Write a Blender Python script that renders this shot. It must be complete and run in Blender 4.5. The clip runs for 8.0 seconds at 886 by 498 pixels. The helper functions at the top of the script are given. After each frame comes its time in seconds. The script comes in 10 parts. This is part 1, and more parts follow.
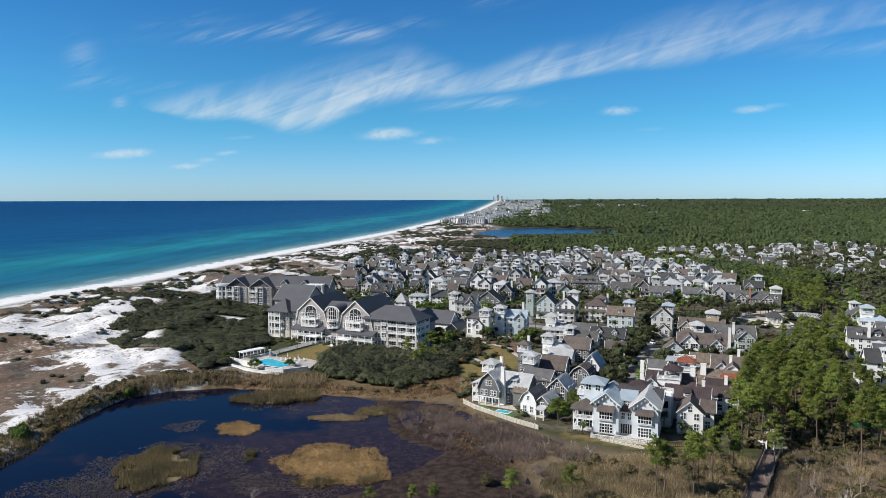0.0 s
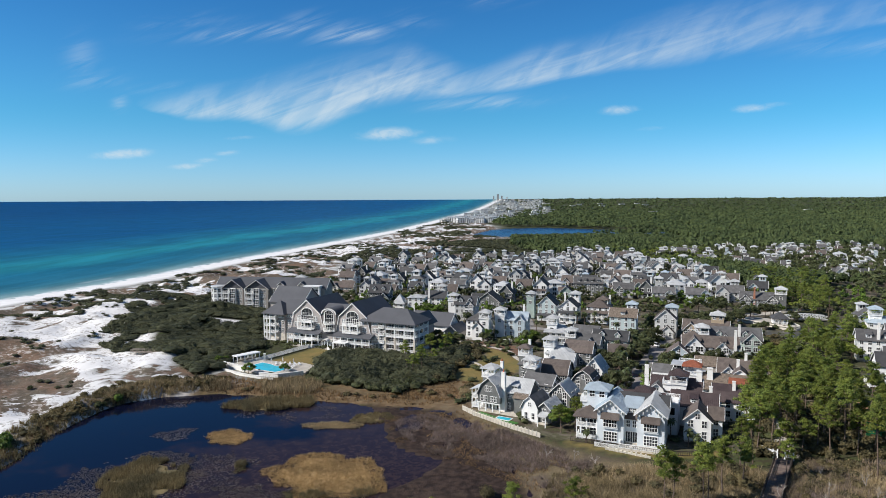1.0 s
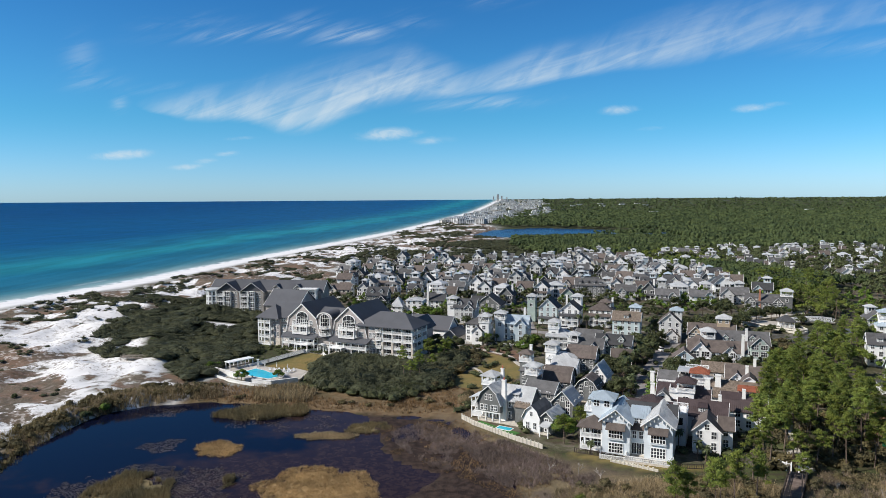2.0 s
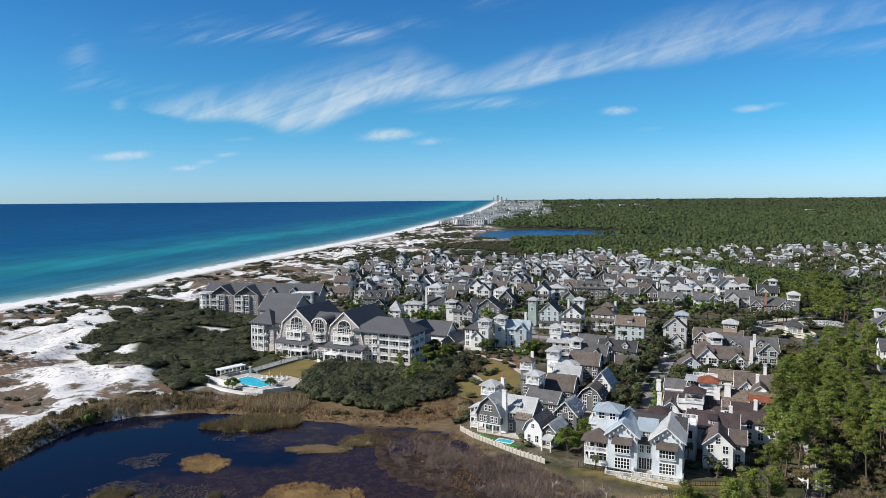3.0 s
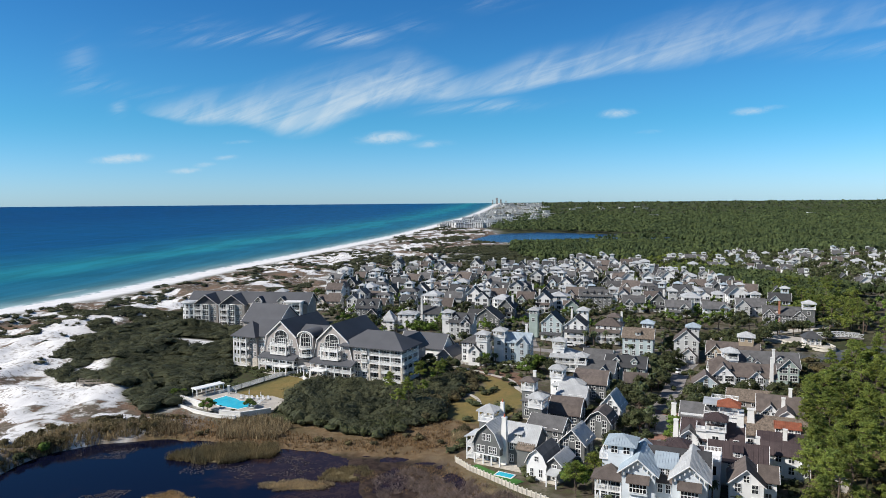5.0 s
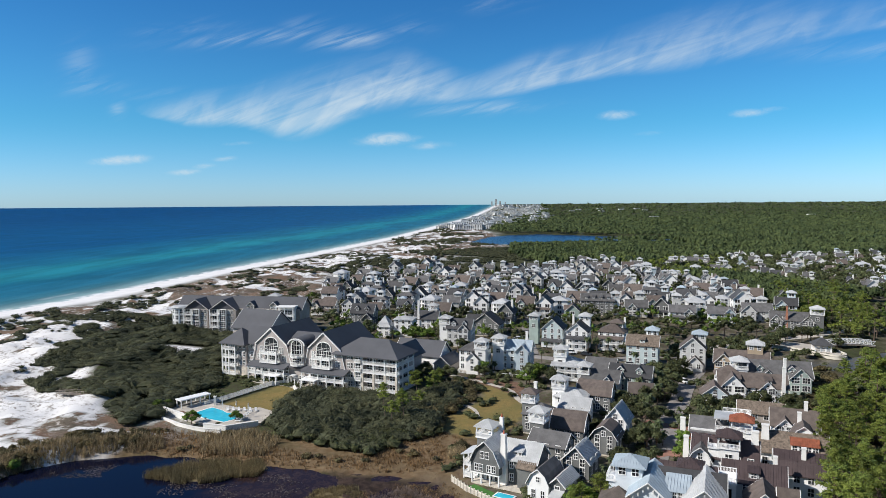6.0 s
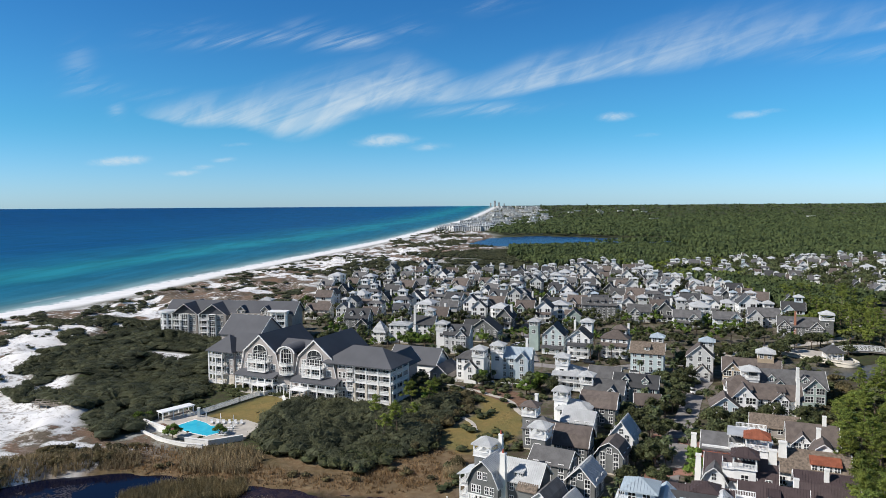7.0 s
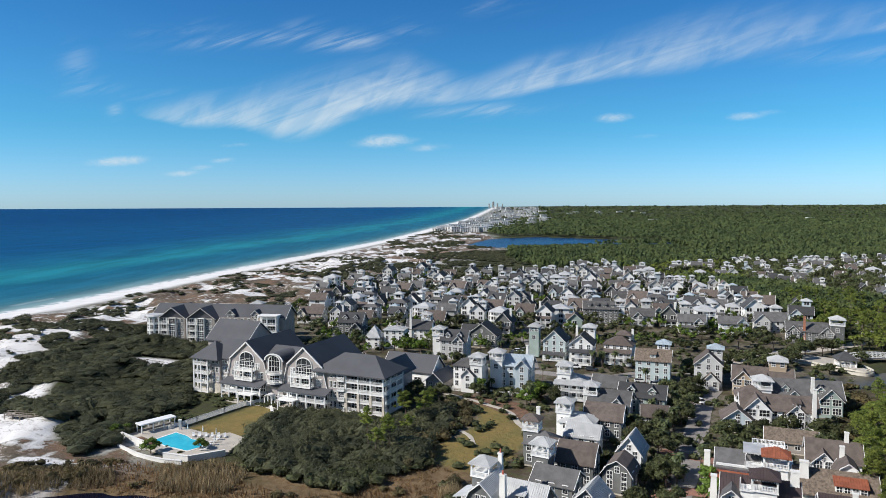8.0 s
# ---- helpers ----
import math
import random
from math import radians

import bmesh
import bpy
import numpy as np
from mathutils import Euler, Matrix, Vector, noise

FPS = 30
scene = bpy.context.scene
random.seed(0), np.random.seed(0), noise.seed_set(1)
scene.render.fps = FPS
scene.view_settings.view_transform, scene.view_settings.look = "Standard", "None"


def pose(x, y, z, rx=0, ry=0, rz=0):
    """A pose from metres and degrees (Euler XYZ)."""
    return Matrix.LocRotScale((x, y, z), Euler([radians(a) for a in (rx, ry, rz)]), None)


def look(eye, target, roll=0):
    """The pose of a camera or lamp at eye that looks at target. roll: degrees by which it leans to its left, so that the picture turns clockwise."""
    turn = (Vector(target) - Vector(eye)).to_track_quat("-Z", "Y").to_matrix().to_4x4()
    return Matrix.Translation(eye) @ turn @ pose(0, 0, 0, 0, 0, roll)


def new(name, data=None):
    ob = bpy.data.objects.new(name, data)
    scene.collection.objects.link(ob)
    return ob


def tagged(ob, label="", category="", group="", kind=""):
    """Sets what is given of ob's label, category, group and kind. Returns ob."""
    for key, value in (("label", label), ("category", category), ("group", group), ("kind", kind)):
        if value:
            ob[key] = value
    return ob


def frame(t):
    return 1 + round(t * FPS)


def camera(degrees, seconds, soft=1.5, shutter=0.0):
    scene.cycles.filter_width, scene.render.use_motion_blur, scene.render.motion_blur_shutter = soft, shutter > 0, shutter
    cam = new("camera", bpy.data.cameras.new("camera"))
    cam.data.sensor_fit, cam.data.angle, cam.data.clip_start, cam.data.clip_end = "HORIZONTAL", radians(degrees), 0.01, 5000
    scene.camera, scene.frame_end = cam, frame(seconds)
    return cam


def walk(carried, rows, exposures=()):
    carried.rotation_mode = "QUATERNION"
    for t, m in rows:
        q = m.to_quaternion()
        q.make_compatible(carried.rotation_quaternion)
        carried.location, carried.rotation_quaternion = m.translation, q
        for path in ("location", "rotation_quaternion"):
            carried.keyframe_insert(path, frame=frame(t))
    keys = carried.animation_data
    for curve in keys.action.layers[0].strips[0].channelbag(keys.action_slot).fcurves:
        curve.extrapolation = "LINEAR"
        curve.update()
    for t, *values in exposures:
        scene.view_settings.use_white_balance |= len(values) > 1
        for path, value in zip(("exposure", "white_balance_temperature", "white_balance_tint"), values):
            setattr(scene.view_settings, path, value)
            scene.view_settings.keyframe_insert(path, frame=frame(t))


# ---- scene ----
# ---- camera: a drone gliding forward about 60 m above a marsh ----
cam = camera(65.5, 8.0, soft=0.85)
ROWS = [
    (0.0, 0.00, 0.00, 60.00, -0.000, -4.322, 0.172),
    (0.5, 0.25, 2.98, 60.01, -0.002, -4.344, 0.235),
    (1.0, 0.50, 6.21, 60.06, -0.004, -4.352, 0.291),
    (1.5, 0.75, 9.65, 60.16, -0.007, -4.348, 0.339),
    (2.0, 1.02, 13.31, 60.28, -0.011, -4.331, 0.381),
    (2.5, 1.31, 17.17, 60.43, -0.016, -4.304, 0.415),
    (3.0, 1.63, 21.22, 60.59, -0.024, -4.266, 0.441),
    (3.5, 1.97, 25.44, 60.75, -0.034, -4.220, 0.460),
    (4.0, 2.33, 29.82, 60.92, -0.048, -4.167, 0.472),
    (4.5, 2.72, 34.36, 61.08, -0.066, -4.108, 0.475),
    (5.0, 3.13, 39.05, 61.22, -0.088, -4.047, 0.471),
    (5.5, 3.55, 43.88, 61.34, -0.117, -3.984, 0.459),
    (6.0, 3.97, 48.85, 61.42, -0.151, -3.924, 0.439),
    (6.5, 4.39, 53.96, 61.47, -0.193, -3.867, 0.411),
    (7.0, 4.78, 59.19, 61.47, -0.243, -3.817, 0.375),
    (7.5, 5.13, 64.55, 61.42, -0.302, -3.778, 0.330),
    (8.0, 5.44, 70.04, 61.31, -0.372, -3.752, 0.278),
]
walk(cam, [(t, pose(x, y, z, 90 + pitch, roll, yaw)) for t, x, y, z, yaw, pitch, roll in ROWS])
scene.view_settings.exposure = 0.08

# ---- node helpers ----


class Nodes:
    """Short names for building a node tree."""

    def __init__(self, tree):
        self.tree = tree
        tree.nodes.clear()

    def add(self, kind, operation="", use_clamp=False, interpolation_type="", blend_type="", attribute_name=""):
        node = self.tree.nodes.new(kind)
        if operation:
            node.operation, node.use_clamp = operation, use_clamp
        if interpolation_type:
            node.interpolation_type = interpolation_type
        if blend_type:
            node.data_type, node.blend_type = "RGBA", blend_type
        if attribute_name:
            node.attribute_name = attribute_name
        return node

    def link(self, a, b):
        self.tree.links.new(a, b)

    def put(self, socket, value):
        if isinstance(value, bpy.types.NodeSocket):
            self.link(value, socket)
        else:
            socket.default_value = value

    def math(self, op, a, b=None, c=None, clamp=False):
        node = self.add("ShaderNodeMath", operation=op, use_clamp=clamp)
        for socket, value in zip(node.inputs, (a, b, c)):
            if value is not None:
                self.put(socket, value)
        return node.outputs[0]

    def noise(self, vector, scale, detail=4.0, rough=0.55, distort=0.0):
        node = self.add("ShaderNodeTexNoise")
        self.put(node.inputs["Vector"], vector)
        self.put(node.inputs["Scale"], scale)
        node.inputs["Detail"].default_value = detail
        node.inputs["Roughness"].default_value = rough
        node.inputs["Distortion"].default_value = distort
        return node.outputs["Fac"]

    def ramp(self, value, low, high, a=0.0, b=1.0):
        node = self.add("ShaderNodeMapRange", interpolation_type="SMOOTHSTEP")
        for name, v in (("Value", value), ("From Min", low), ("From Max", high), ("To Min", a), ("To Max", b)):
            self.put(node.inputs[name], v)
        return node.outputs[0]

    def mix(self, fac, a, b, blend="MIX"):
        node = self.add("ShaderNodeMix", blend_type=blend)
        self.put(node.inputs[0], fac)
        for socket, value in ((node.inputs[6], a), (node.inputs[7], b)):
            if isinstance(value, tuple) and len(value) == 3:
                value = (*value, 1.0)
            self.put(socket, value)
        return node.outputs[2]

    def attr(self, name):
        return self.add("ShaderNodeAttribute", attribute_name=name).outputs["Fac"]


# ---- daylight ----
SUN_AZ, SUN_EL = math.atan2(-0.965, -0.26), radians(37)
sun_way = Vector((math.sin(SUN_AZ) * math.cos(SUN_EL), math.cos(SUN_AZ) * math.cos(SUN_EL), math.sin(SUN_EL)))
sun = new("sun", bpy.data.lights.new("sun", "SUN"))
sun.data.energy, sun.data.angle, sun.data.color = 5.0, radians(0.53), (1.0, 0.95, 0.89)
sun.matrix_world = look(sun_way * 500, (0, 0, 0))

world = bpy.data.worlds.new("sky")
scene.world = world
world.use_nodes = True
n = Nodes(world.node_tree)
sky = n.add("ShaderNodeTexSky")
sky.sky_type, sky.sun_disc, sky.sun_elevation, sky.sun_rotation = "NISHITA", False, SUN_EL, SUN_AZ % (2 * math.pi)
sky.altitude, sky.air_density, sky.dust_density, sky.ozone_density = 60, 1.0, 0.15, 3.0
way = n.add("ShaderNodeTexCoord").outputs["Generated"]
part_xyz = n.add("ShaderNodeSeparateXYZ")
n.link(way, part_xyz.inputs[0])
dx, dy, dz = part_xyz.outputs
ahead = n.math("MAXIMUM", dy, 0.05)
cu, cv = n.math("DIVIDE", dx, ahead), n.math("DIVIDE", dz, ahead)


def flat(su, sv, lean=0.0):
    """A direction laid flat and stretched, for streaks."""
    comb = n.add("ShaderNodeCombineXYZ")
    n.link(n.math("MULTIPLY", cu, su), comb.inputs[0])
    n.link(n.math("MULTIPLY", n.math("SUBTRACT", cv, n.math("MULTIPLY", cu, lean)), sv), comb.inputs[1])
    return comb.outputs[0]


def puff(u, v, wu, wv, strength):
    """A soft patch of cloud round one direction of the sky."""
    a = n.math("POWER", n.math("ABSOLUTE", n.math("DIVIDE", n.math("SUBTRACT", cu, u), wu)), 2.0)
    tilt = n.math("SUBTRACT", cv, n.math("MULTIPLY", n.math("SUBTRACT", cu, u), 0.05))
    b = n.math("POWER", n.math("ABSOLUTE", n.math("DIVIDE", n.math("SUBTRACT", tilt, v), wv)), 2.0)
    return n.math("MULTIPLY", n.math("POWER", 2.718, n.math("MULTIPLY", n.math("ADD", a, b), -1.0)), strength)


def profile(stops):
    """A smooth height or strength along the sky, from left to right."""
    node = n.add("ShaderNodeValToRGB")
    n.link(n.math("MULTIPLY", n.math("ADD", cu, 0.5), 1 / 1.2), node.inputs[0])
    node.color_ramp.interpolation = "CARDINAL"
    while len(node.color_ramp.elements) < len(stops):
        node.color_ramp.elements.new(1.0)
    for element, (u, v) in zip(node.color_ramp.elements, stops):
        element.position, element.color = (u + 0.5) / 1.2, (v, v, v, 1.0)
    return n.math("MULTIPLY", node.outputs[0], 1.0)


wisps = n.noise(flat(4.0, 20.0, 0.22), 1.0, 7.0, 0.58, 0.9)
streaks = n.noise(flat(7.0, 52.0, 0.34), 1.0, 7.0, 0.60, 0.8)
rays = n.noise(flat(16.0, 26.0, 0.75), 1.0, 6.0, 0.55, 0.5)
curls = n.noise(flat(34.0, 70.0, -0.1), 1.0, 6.0, 0.66, 1.2)
# the main streak: a firm lower edge and a frayed upper one
lower = profile(((-0.44, 0.130), (-0.37, 0.110), (-0.28, 0.110), (-0.21, 0.093), (-0.13, 0.118), (-0.05, 0.135), (0.03, 0.142), (0.13, 0.157), (0.24, 0.176), (0.36, 0.190), (0.50, 0.215), (0.66, 0.244)))
upper = profile(((-0.44, 0.138), (-0.36, 0.146), (-0.28, 0.154), (-0.19, 0.165), (-0.11, 0.186), (-0.04, 0.196), (0.04, 0.176), (0.12, 0.196), (0.24, 0.220), (0.34, 0.248), (0.44, 0.264), (0.66, 0.276)))
amount = profile(((-0.44, 0.0), (-0.38, 0.75), (-0.28, 0.9), (-0.18, 1.05), (-0.06, 1.0), (0.05, 0.62), (0.13, 0.85), (0.3, 0.74), (0.45, 0.52), (0.66, 0.34)))
height_in = n.math("ADD", n.math("SUBTRACT", cv, lower), n.math("MULTIPLY", n.math("SUBTRACT", wisps, 0.5), 0.022))
height_in = n.math("DIVIDE", height_in, n.math("SUBTRACT", upper, lower))
band = n.math("MULTIPLY", n.ramp(height_in, -0.10, 0.28), n.ramp(height_in, 1.55, 0.30))
fray = n.math("ADD", n.math("MULTIPLY", n.ramp(streaks, 0.34, 0.68), 0.45), n.math("MULTIPLY", n.ramp(rays, 0.36, 0.66), 0.40))
cloud = n.math("MULTIPLY", n.math("MULTIPLY", band, amount), n.math("ADD", 0.24, fray))
veil = puff(-0.125, 0.231, 0.048, 0.010, 0.95)
for u, v, wu, wv, strength in ((-0.25, 0.236, 0.11, 0.009, 0.55), (-0.36, 0.251, 0.05, 0.010, 0.55), (-0.19, 0.252, 0.03, 0.010, 0.35), (-0.515, 0.200, 0.020, 0.028, 0.28), (-0.50, 0.168, 0.034, 0.010, 0.6), (-0.463, 0.138, 0.011, 0.012, 0.5),
                               (0.06, 0.134, 0.075, 0.008, 0.7), (-0.04, 0.250, 0.028, 0.012, 0.55), (0.06, 0.280, 0.05, 0.010, 0.4), (0.60, 0.213, 0.1, 0.012, 0.3), (-0.40, 0.157, 0.06, 0.006, 0.35)):
    veil = n.math("MAXIMUM", veil, puff(u, v, wu, wv, strength))
cloud = n.math("MAXIMUM", cloud, n.math("MULTIPLY", veil, n.math("MULTIPLY", n.ramp(streaks, 0.36, 0.66), n.ramp(wisps, 0.30, 0.60))))
small = puff(-0.078, 0.0905, 0.048, 0.0095, 0.95)
for u, v, wu, wv, strength in ((-0.015, 0.083, 0.036, 0.007, 0.62), (-0.460, 0.0655, 0.046, 0.0075, 0.95), (-0.368, 0.0475, 0.028, 0.005, 0.8), (-0.342, 0.0555, 0.020, 0.005, 0.7), (-0.311, 0.066, 0.022, 0.0045, 0.7), (0.253, 0.1245, 0.028, 0.0075, 0.85),
                               (0.443, 0.126, 0.030, 0.0065, 0.8), (0.475, 0.131, 0.030, 0.005, 0.5), (0.30, 0.098, 0.03, 0.005, 0.36), (-0.29, 0.088, 0.028, 0.004, 0.5)):
    small = n.math("MAXIMUM", small, puff(u, v - 0.002, wu, wv, strength))
lumps = n.math("ADD", -0.28, n.math("ADD", n.math("MULTIPLY", curls, 1.7), n.math("MULTIPLY", streaks, 0.75)))
cloud = n.math("MAXIMUM", cloud, n.ramp(n.math("MULTIPLY", small, lumps), 0.16, 1.15))
cloud = n.math("MULTIPLY", cloud, n.ramp(dy, 0.05, 0.3))
tint = n.mix(n.ramp(dz, 0.0, 0.12), (0.68, 1.10, 1.80), (0.34, 0.98, 1.38))
tint = n.mix(n.ramp(dz, 0.10, 0.30), tint, (0.24, 0.80, 1.28))
tint = n.mix(n.ramp(dz, 0.32, 0.7), tint, (0.44, 0.60, 0.76))
tint = n.mix(n.ramp(dy, 0.15, -0.35), tint, (0.58, 0.70, 0.82))
sky_tint = n.mix(1.0, sky.outputs[0], tint, "MULTIPLY")
sky_colour = n.mix(n.math("MULTIPLY", cloud, 0.72, None, True), sky_tint, (7.4, 8.6, 9.4))
background = n.add("ShaderNodeBackground")
n.link(sky_colour, background.inputs[0])
background.inputs[1].default_value = 0.084
n.link(background.outputs[0], n.add("ShaderNodeOutputWorld").inputs[0])
# ---- materials ----


def material(name, colour, rough=0.7, vary=0.18, scale=0.35, grain=6.0, bump=0.15, metal=0.0, per_object=0.0, spec=0.4, boards=0.0, per_island=0.0, leafy=0.0, thin=0.0):
    """A surface with large stains and fine grain; boards: pitch of level lapped boards; per_object and per_island: spread of tone between pieces."""
    m = bpy.data.materials.new(name)
    m.use_nodes = True
    k = Nodes(m.node_tree)
    where = k.add("ShaderNodeTexCoord").outputs["Object"]
    big, small = k.noise(where, scale, 3.0), k.noise(where, grain, 4.0)
    tone = k.math("ADD", k.ramp(big, 0.3, 0.7, 1 - vary, 1 + vary), k.ramp(small, 0.3, 0.7, -vary * 0.6, vary * 0.6))
    if per_object:
        tone = k.math("MULTIPLY", tone, k.ramp(k.add("ShaderNodeObjectInfo").outputs["Random"], 0, 1, 1 - per_object, 1 + per_object))
    if per_island:
        tone = k.math("MULTIPLY", tone, k.ramp(k.add("ShaderNodeNewGeometry").outputs["Random Per Island"], 0, 1, 1 - per_island, 1 + per_island))
    grey = k.add("ShaderNodeCombineColor")
    for s in grey.inputs[:3]:
        k.link(tone, s)
    base = k.mix(1.0, (*colour, 1.0), grey.outputs[0], "MULTIPLY")
    if leafy:
        hue = k.ramp(big, 0.35, 0.65)
        base = k.mix(k.math("MULTIPLY", hue, leafy), base, (colour[0] * 1.9, colour[1] * 1.35, colour[2] * 0.8))
    shader = k.add("ShaderNodeBsdfPrincipled")
    k.link(base, shader.inputs["Base Color"])
    k.put(shader.inputs["Roughness"], k.ramp(small, 0.2, 0.8, max(rough - 0.08, 0.02), min(rough + 0.08, 1.0)))
    shader.inputs["Metallic"].default_value = metal
    shader.inputs["Specular IOR Level"].default_value = spec
    height = k.math("MULTIPLY", small, 0.03)
    if boards:
        z = k.add("ShaderNodeSeparateXYZ")
        k.link(where, z.inputs[0])
        height = k.math("ADD", height, k.math("MULTIPLY", k.math("FRACT", k.math("DIVIDE", z.outputs[2], boards)), -0.03))
    if bump:
        relief = k.add("ShaderNodeBump")
        relief.inputs["Strength"].default_value = min(bump * 2, 1.0)
        relief.inputs["Distance"].default_value = 1.0
        k.link(height, relief.inputs["Height"])
        k.link(relief.outputs[0], shader.inputs["Normal"])
    surface = shader.outputs[0]
    if thin:
        glow_through, blend = k.add("ShaderNodeBsdfTranslucent"), k.add("ShaderNodeMixShader")
        k.link(base, glow_through.inputs[0])
        blend.inputs[0].default_value = thin
        k.link(surface, blend.inputs[1])
        k.link(glow_through.outputs[0], blend.inputs[2])
        surface = blend.outputs[0]
    k.link(surface, k.add("ShaderNodeOutputMaterial").inputs[0])
    return m


WHITE = material("white_painted_boards", (0.84, 0.84, 0.82), 0.55, 0.05, boards=0.2, per_object=0.05)
TRIM = material("white_trim_paint", (0.86, 0.86, 0.84), 0.5, 0.04, bump=0.05)
ICE = material("ice_blue_painted_boards", (0.66, 0.71, 0.74), 0.55, 0.05, boards=0.2)
CREAM = material("cream_painted_boards", (0.68, 0.64, 0.54), 0.6, 0.06, boards=0.2, per_object=0.06)
PALE = material("pale_grey_boards", (0.55, 0.555, 0.54), 0.6, 0.07, boards=0.2, per_object=0.08)
BLUE = material("pale_blue_boards", (0.48, 0.56, 0.60), 0.6, 0.07, boards=0.2, per_object=0.08)
AQUA = material("aqua_boards", (0.50, 0.585, 0.585), 0.6, 0.06, boards=0.2)
SAGE = material("sage_green_boards", (0.36, 0.44, 0.40), 0.65, 0.08, boards=0.2, per_object=0.08)
TAUPE = material("taupe_shingle_wall", (0.34, 0.31, 0.28), 0.75, 0.12, boards=0.18, per_object=0.1)
SLATEWALL = material("dark_grey_shingle_wall", (0.155, 0.16, 0.155), 0.75, 0.14, boards=0.18, per_object=0.1)
TAN = material("tan_boards", (0.42, 0.33, 0.23), 0.7, 0.08, boards=0.2)
HOTELWALL = material("warm_grey_shingle_wall", (0.40, 0.365, 0.345), 0.75, 0.10, boards=0.2)
STONE = material("pale_limestone", (0.58, 0.53, 0.45), 0.8, 0.14, 1.2)
BRICK = material("red_brick", (0.36, 0.16, 0.10), 0.8, 0.16, 1.5, boards=0.08)
CHIMNEY = material("white_stucco", (0.80, 0.79, 0.75), 0.75, 0.06)
TERRACOTTA = material("terracotta_pot", (0.42, 0.12, 0.07), 0.7, 0.1)

R_GREY = material("grey_shingle_roof", (0.112, 0.110, 0.110), 0.85, 0.18, 0.5, boards=0.16, per_object=0.22)
R_DARK = material("charcoal_shingle_roof", (0.060, 0.061, 0.064), 0.85, 0.15, 0.5, boards=0.16, per_object=0.15)
R_BROWN = material("brown_shingle_roof", (0.120, 0.098, 0.086), 0.9, 0.18, 0.6, boards=0.16, per_object=0.12)
R_HOTEL = material("slate_grey_shingle_roof", (0.095, 0.098, 0.108), 0.85, 0.10, 0.12, boards=0.2)
R_SHAKE = material("weathered_cedar_shakes", (0.17, 0.135, 0.105), 0.9, 0.35, 1.6, boards=0.2)
R_METAL = material("galvanised_metal_roof", (0.50, 0.51, 0.51), 0.5, 0.10, 0.4, metal=0.0, per_object=0.07)
R_BLUEMETAL = material("pale_blue_grey_metal_roof", (0.40, 0.47, 0.52), 0.5, 0.08, 0.4, metal=0.0, per_object=0.07)
R_MAROON = material("dark_bronze_metal_roof", (0.090, 0.066, 0.065), 0.5, 0.12, 0.5, metal=0.2)
R_RUST = material("rust_red_metal_roof", (0.33, 0.115, 0.065), 0.6, 0.18, 0.5, metal=0.15)
DECK = material("weathered_deck_boards", (0.30, 0.26, 0.22), 0.85, 0.2, 1.0)
BOARD = material("grey_boardwalk_planks", (0.165, 0.125, 0.105), 0.9, 0.22, 0.8, per_object=0.2)
TIMBER = material("dark_timber", (0.07, 0.055, 0.045), 0.85, 0.25, 1.0)
PAVER = material("grey_brick_pavers", (0.27, 0.25, 0.235), 0.9, 0.14, 0.3, per_object=0.06)
REDPAVER = material("red_brick_pavers", (0.30, 0.16, 0.12), 0.9, 0.16, 0.5)
CONCRETE = material("pale_concrete", (0.50, 0.46, 0.40), 0.85, 0.10, 0.4)
MULCH = material("pine_straw_mulch", (0.17, 0.10, 0.065), 0.95, 0.3, 0.8)
BARK = material("pine_bark", (0.15, 0.11, 0.085), 0.9, 0.3, 1.2)
PALEBARK = material("bleached_dead_wood", (0.36, 0.32, 0.28), 0.9, 0.2, 1.0)
CANVAS_BLUE = material("turquoise_canvas", (0.02, 0.30, 0.42), 0.8, 0.08)
GREENCLOTH = material("green_scaffold_sheet", (0.015, 0.13, 0.055), 0.8, 0.2)
RAWWOOD = material("raw_timber_framing", (0.32, 0.19, 0.10), 0.8, 0.25, 1.0)
CAR_WHITE = material("white_car_paint", (0.75, 0.75, 0.75), 0.25, 0.02, bump=0)
CAR_DARK = material("dark_car_paint", (0.03, 0.035, 0.045), 0.25, 0.02, bump=0)
TYRE = material("black_rubber", (0.015, 0.015, 0.015), 0.9, 0.1, bump=0)


def window_glass():
    m = bpy.data.materials.new("window_glass")
    m.use_nodes = True
    k = Nodes(m.node_tree)
    shader = k.add("ShaderNodeBsdfPrincipled")
    tone = k.ramp(k.add("ShaderNodeObjectInfo").outputs["Random"], 0, 1, 0.02, 0.07)
    mixed = k.add("ShaderNodeCombineColor")
    for s, f in zip(mixed.inputs, (0.85, 0.95, 1.05)):
        k.link(k.math("MULTIPLY", tone, f), s)
    k.link(mixed.outputs[0], shader.inputs["Base Color"])
    shader.inputs["Roughness"].default_value = 0.06
    shader.inputs["Specular IOR Level"].default_value = 0.35
    k.link(shader.outputs[0], k.add("ShaderNodeOutputMaterial").inputs[0])
    return m


GLASS = window_glass()

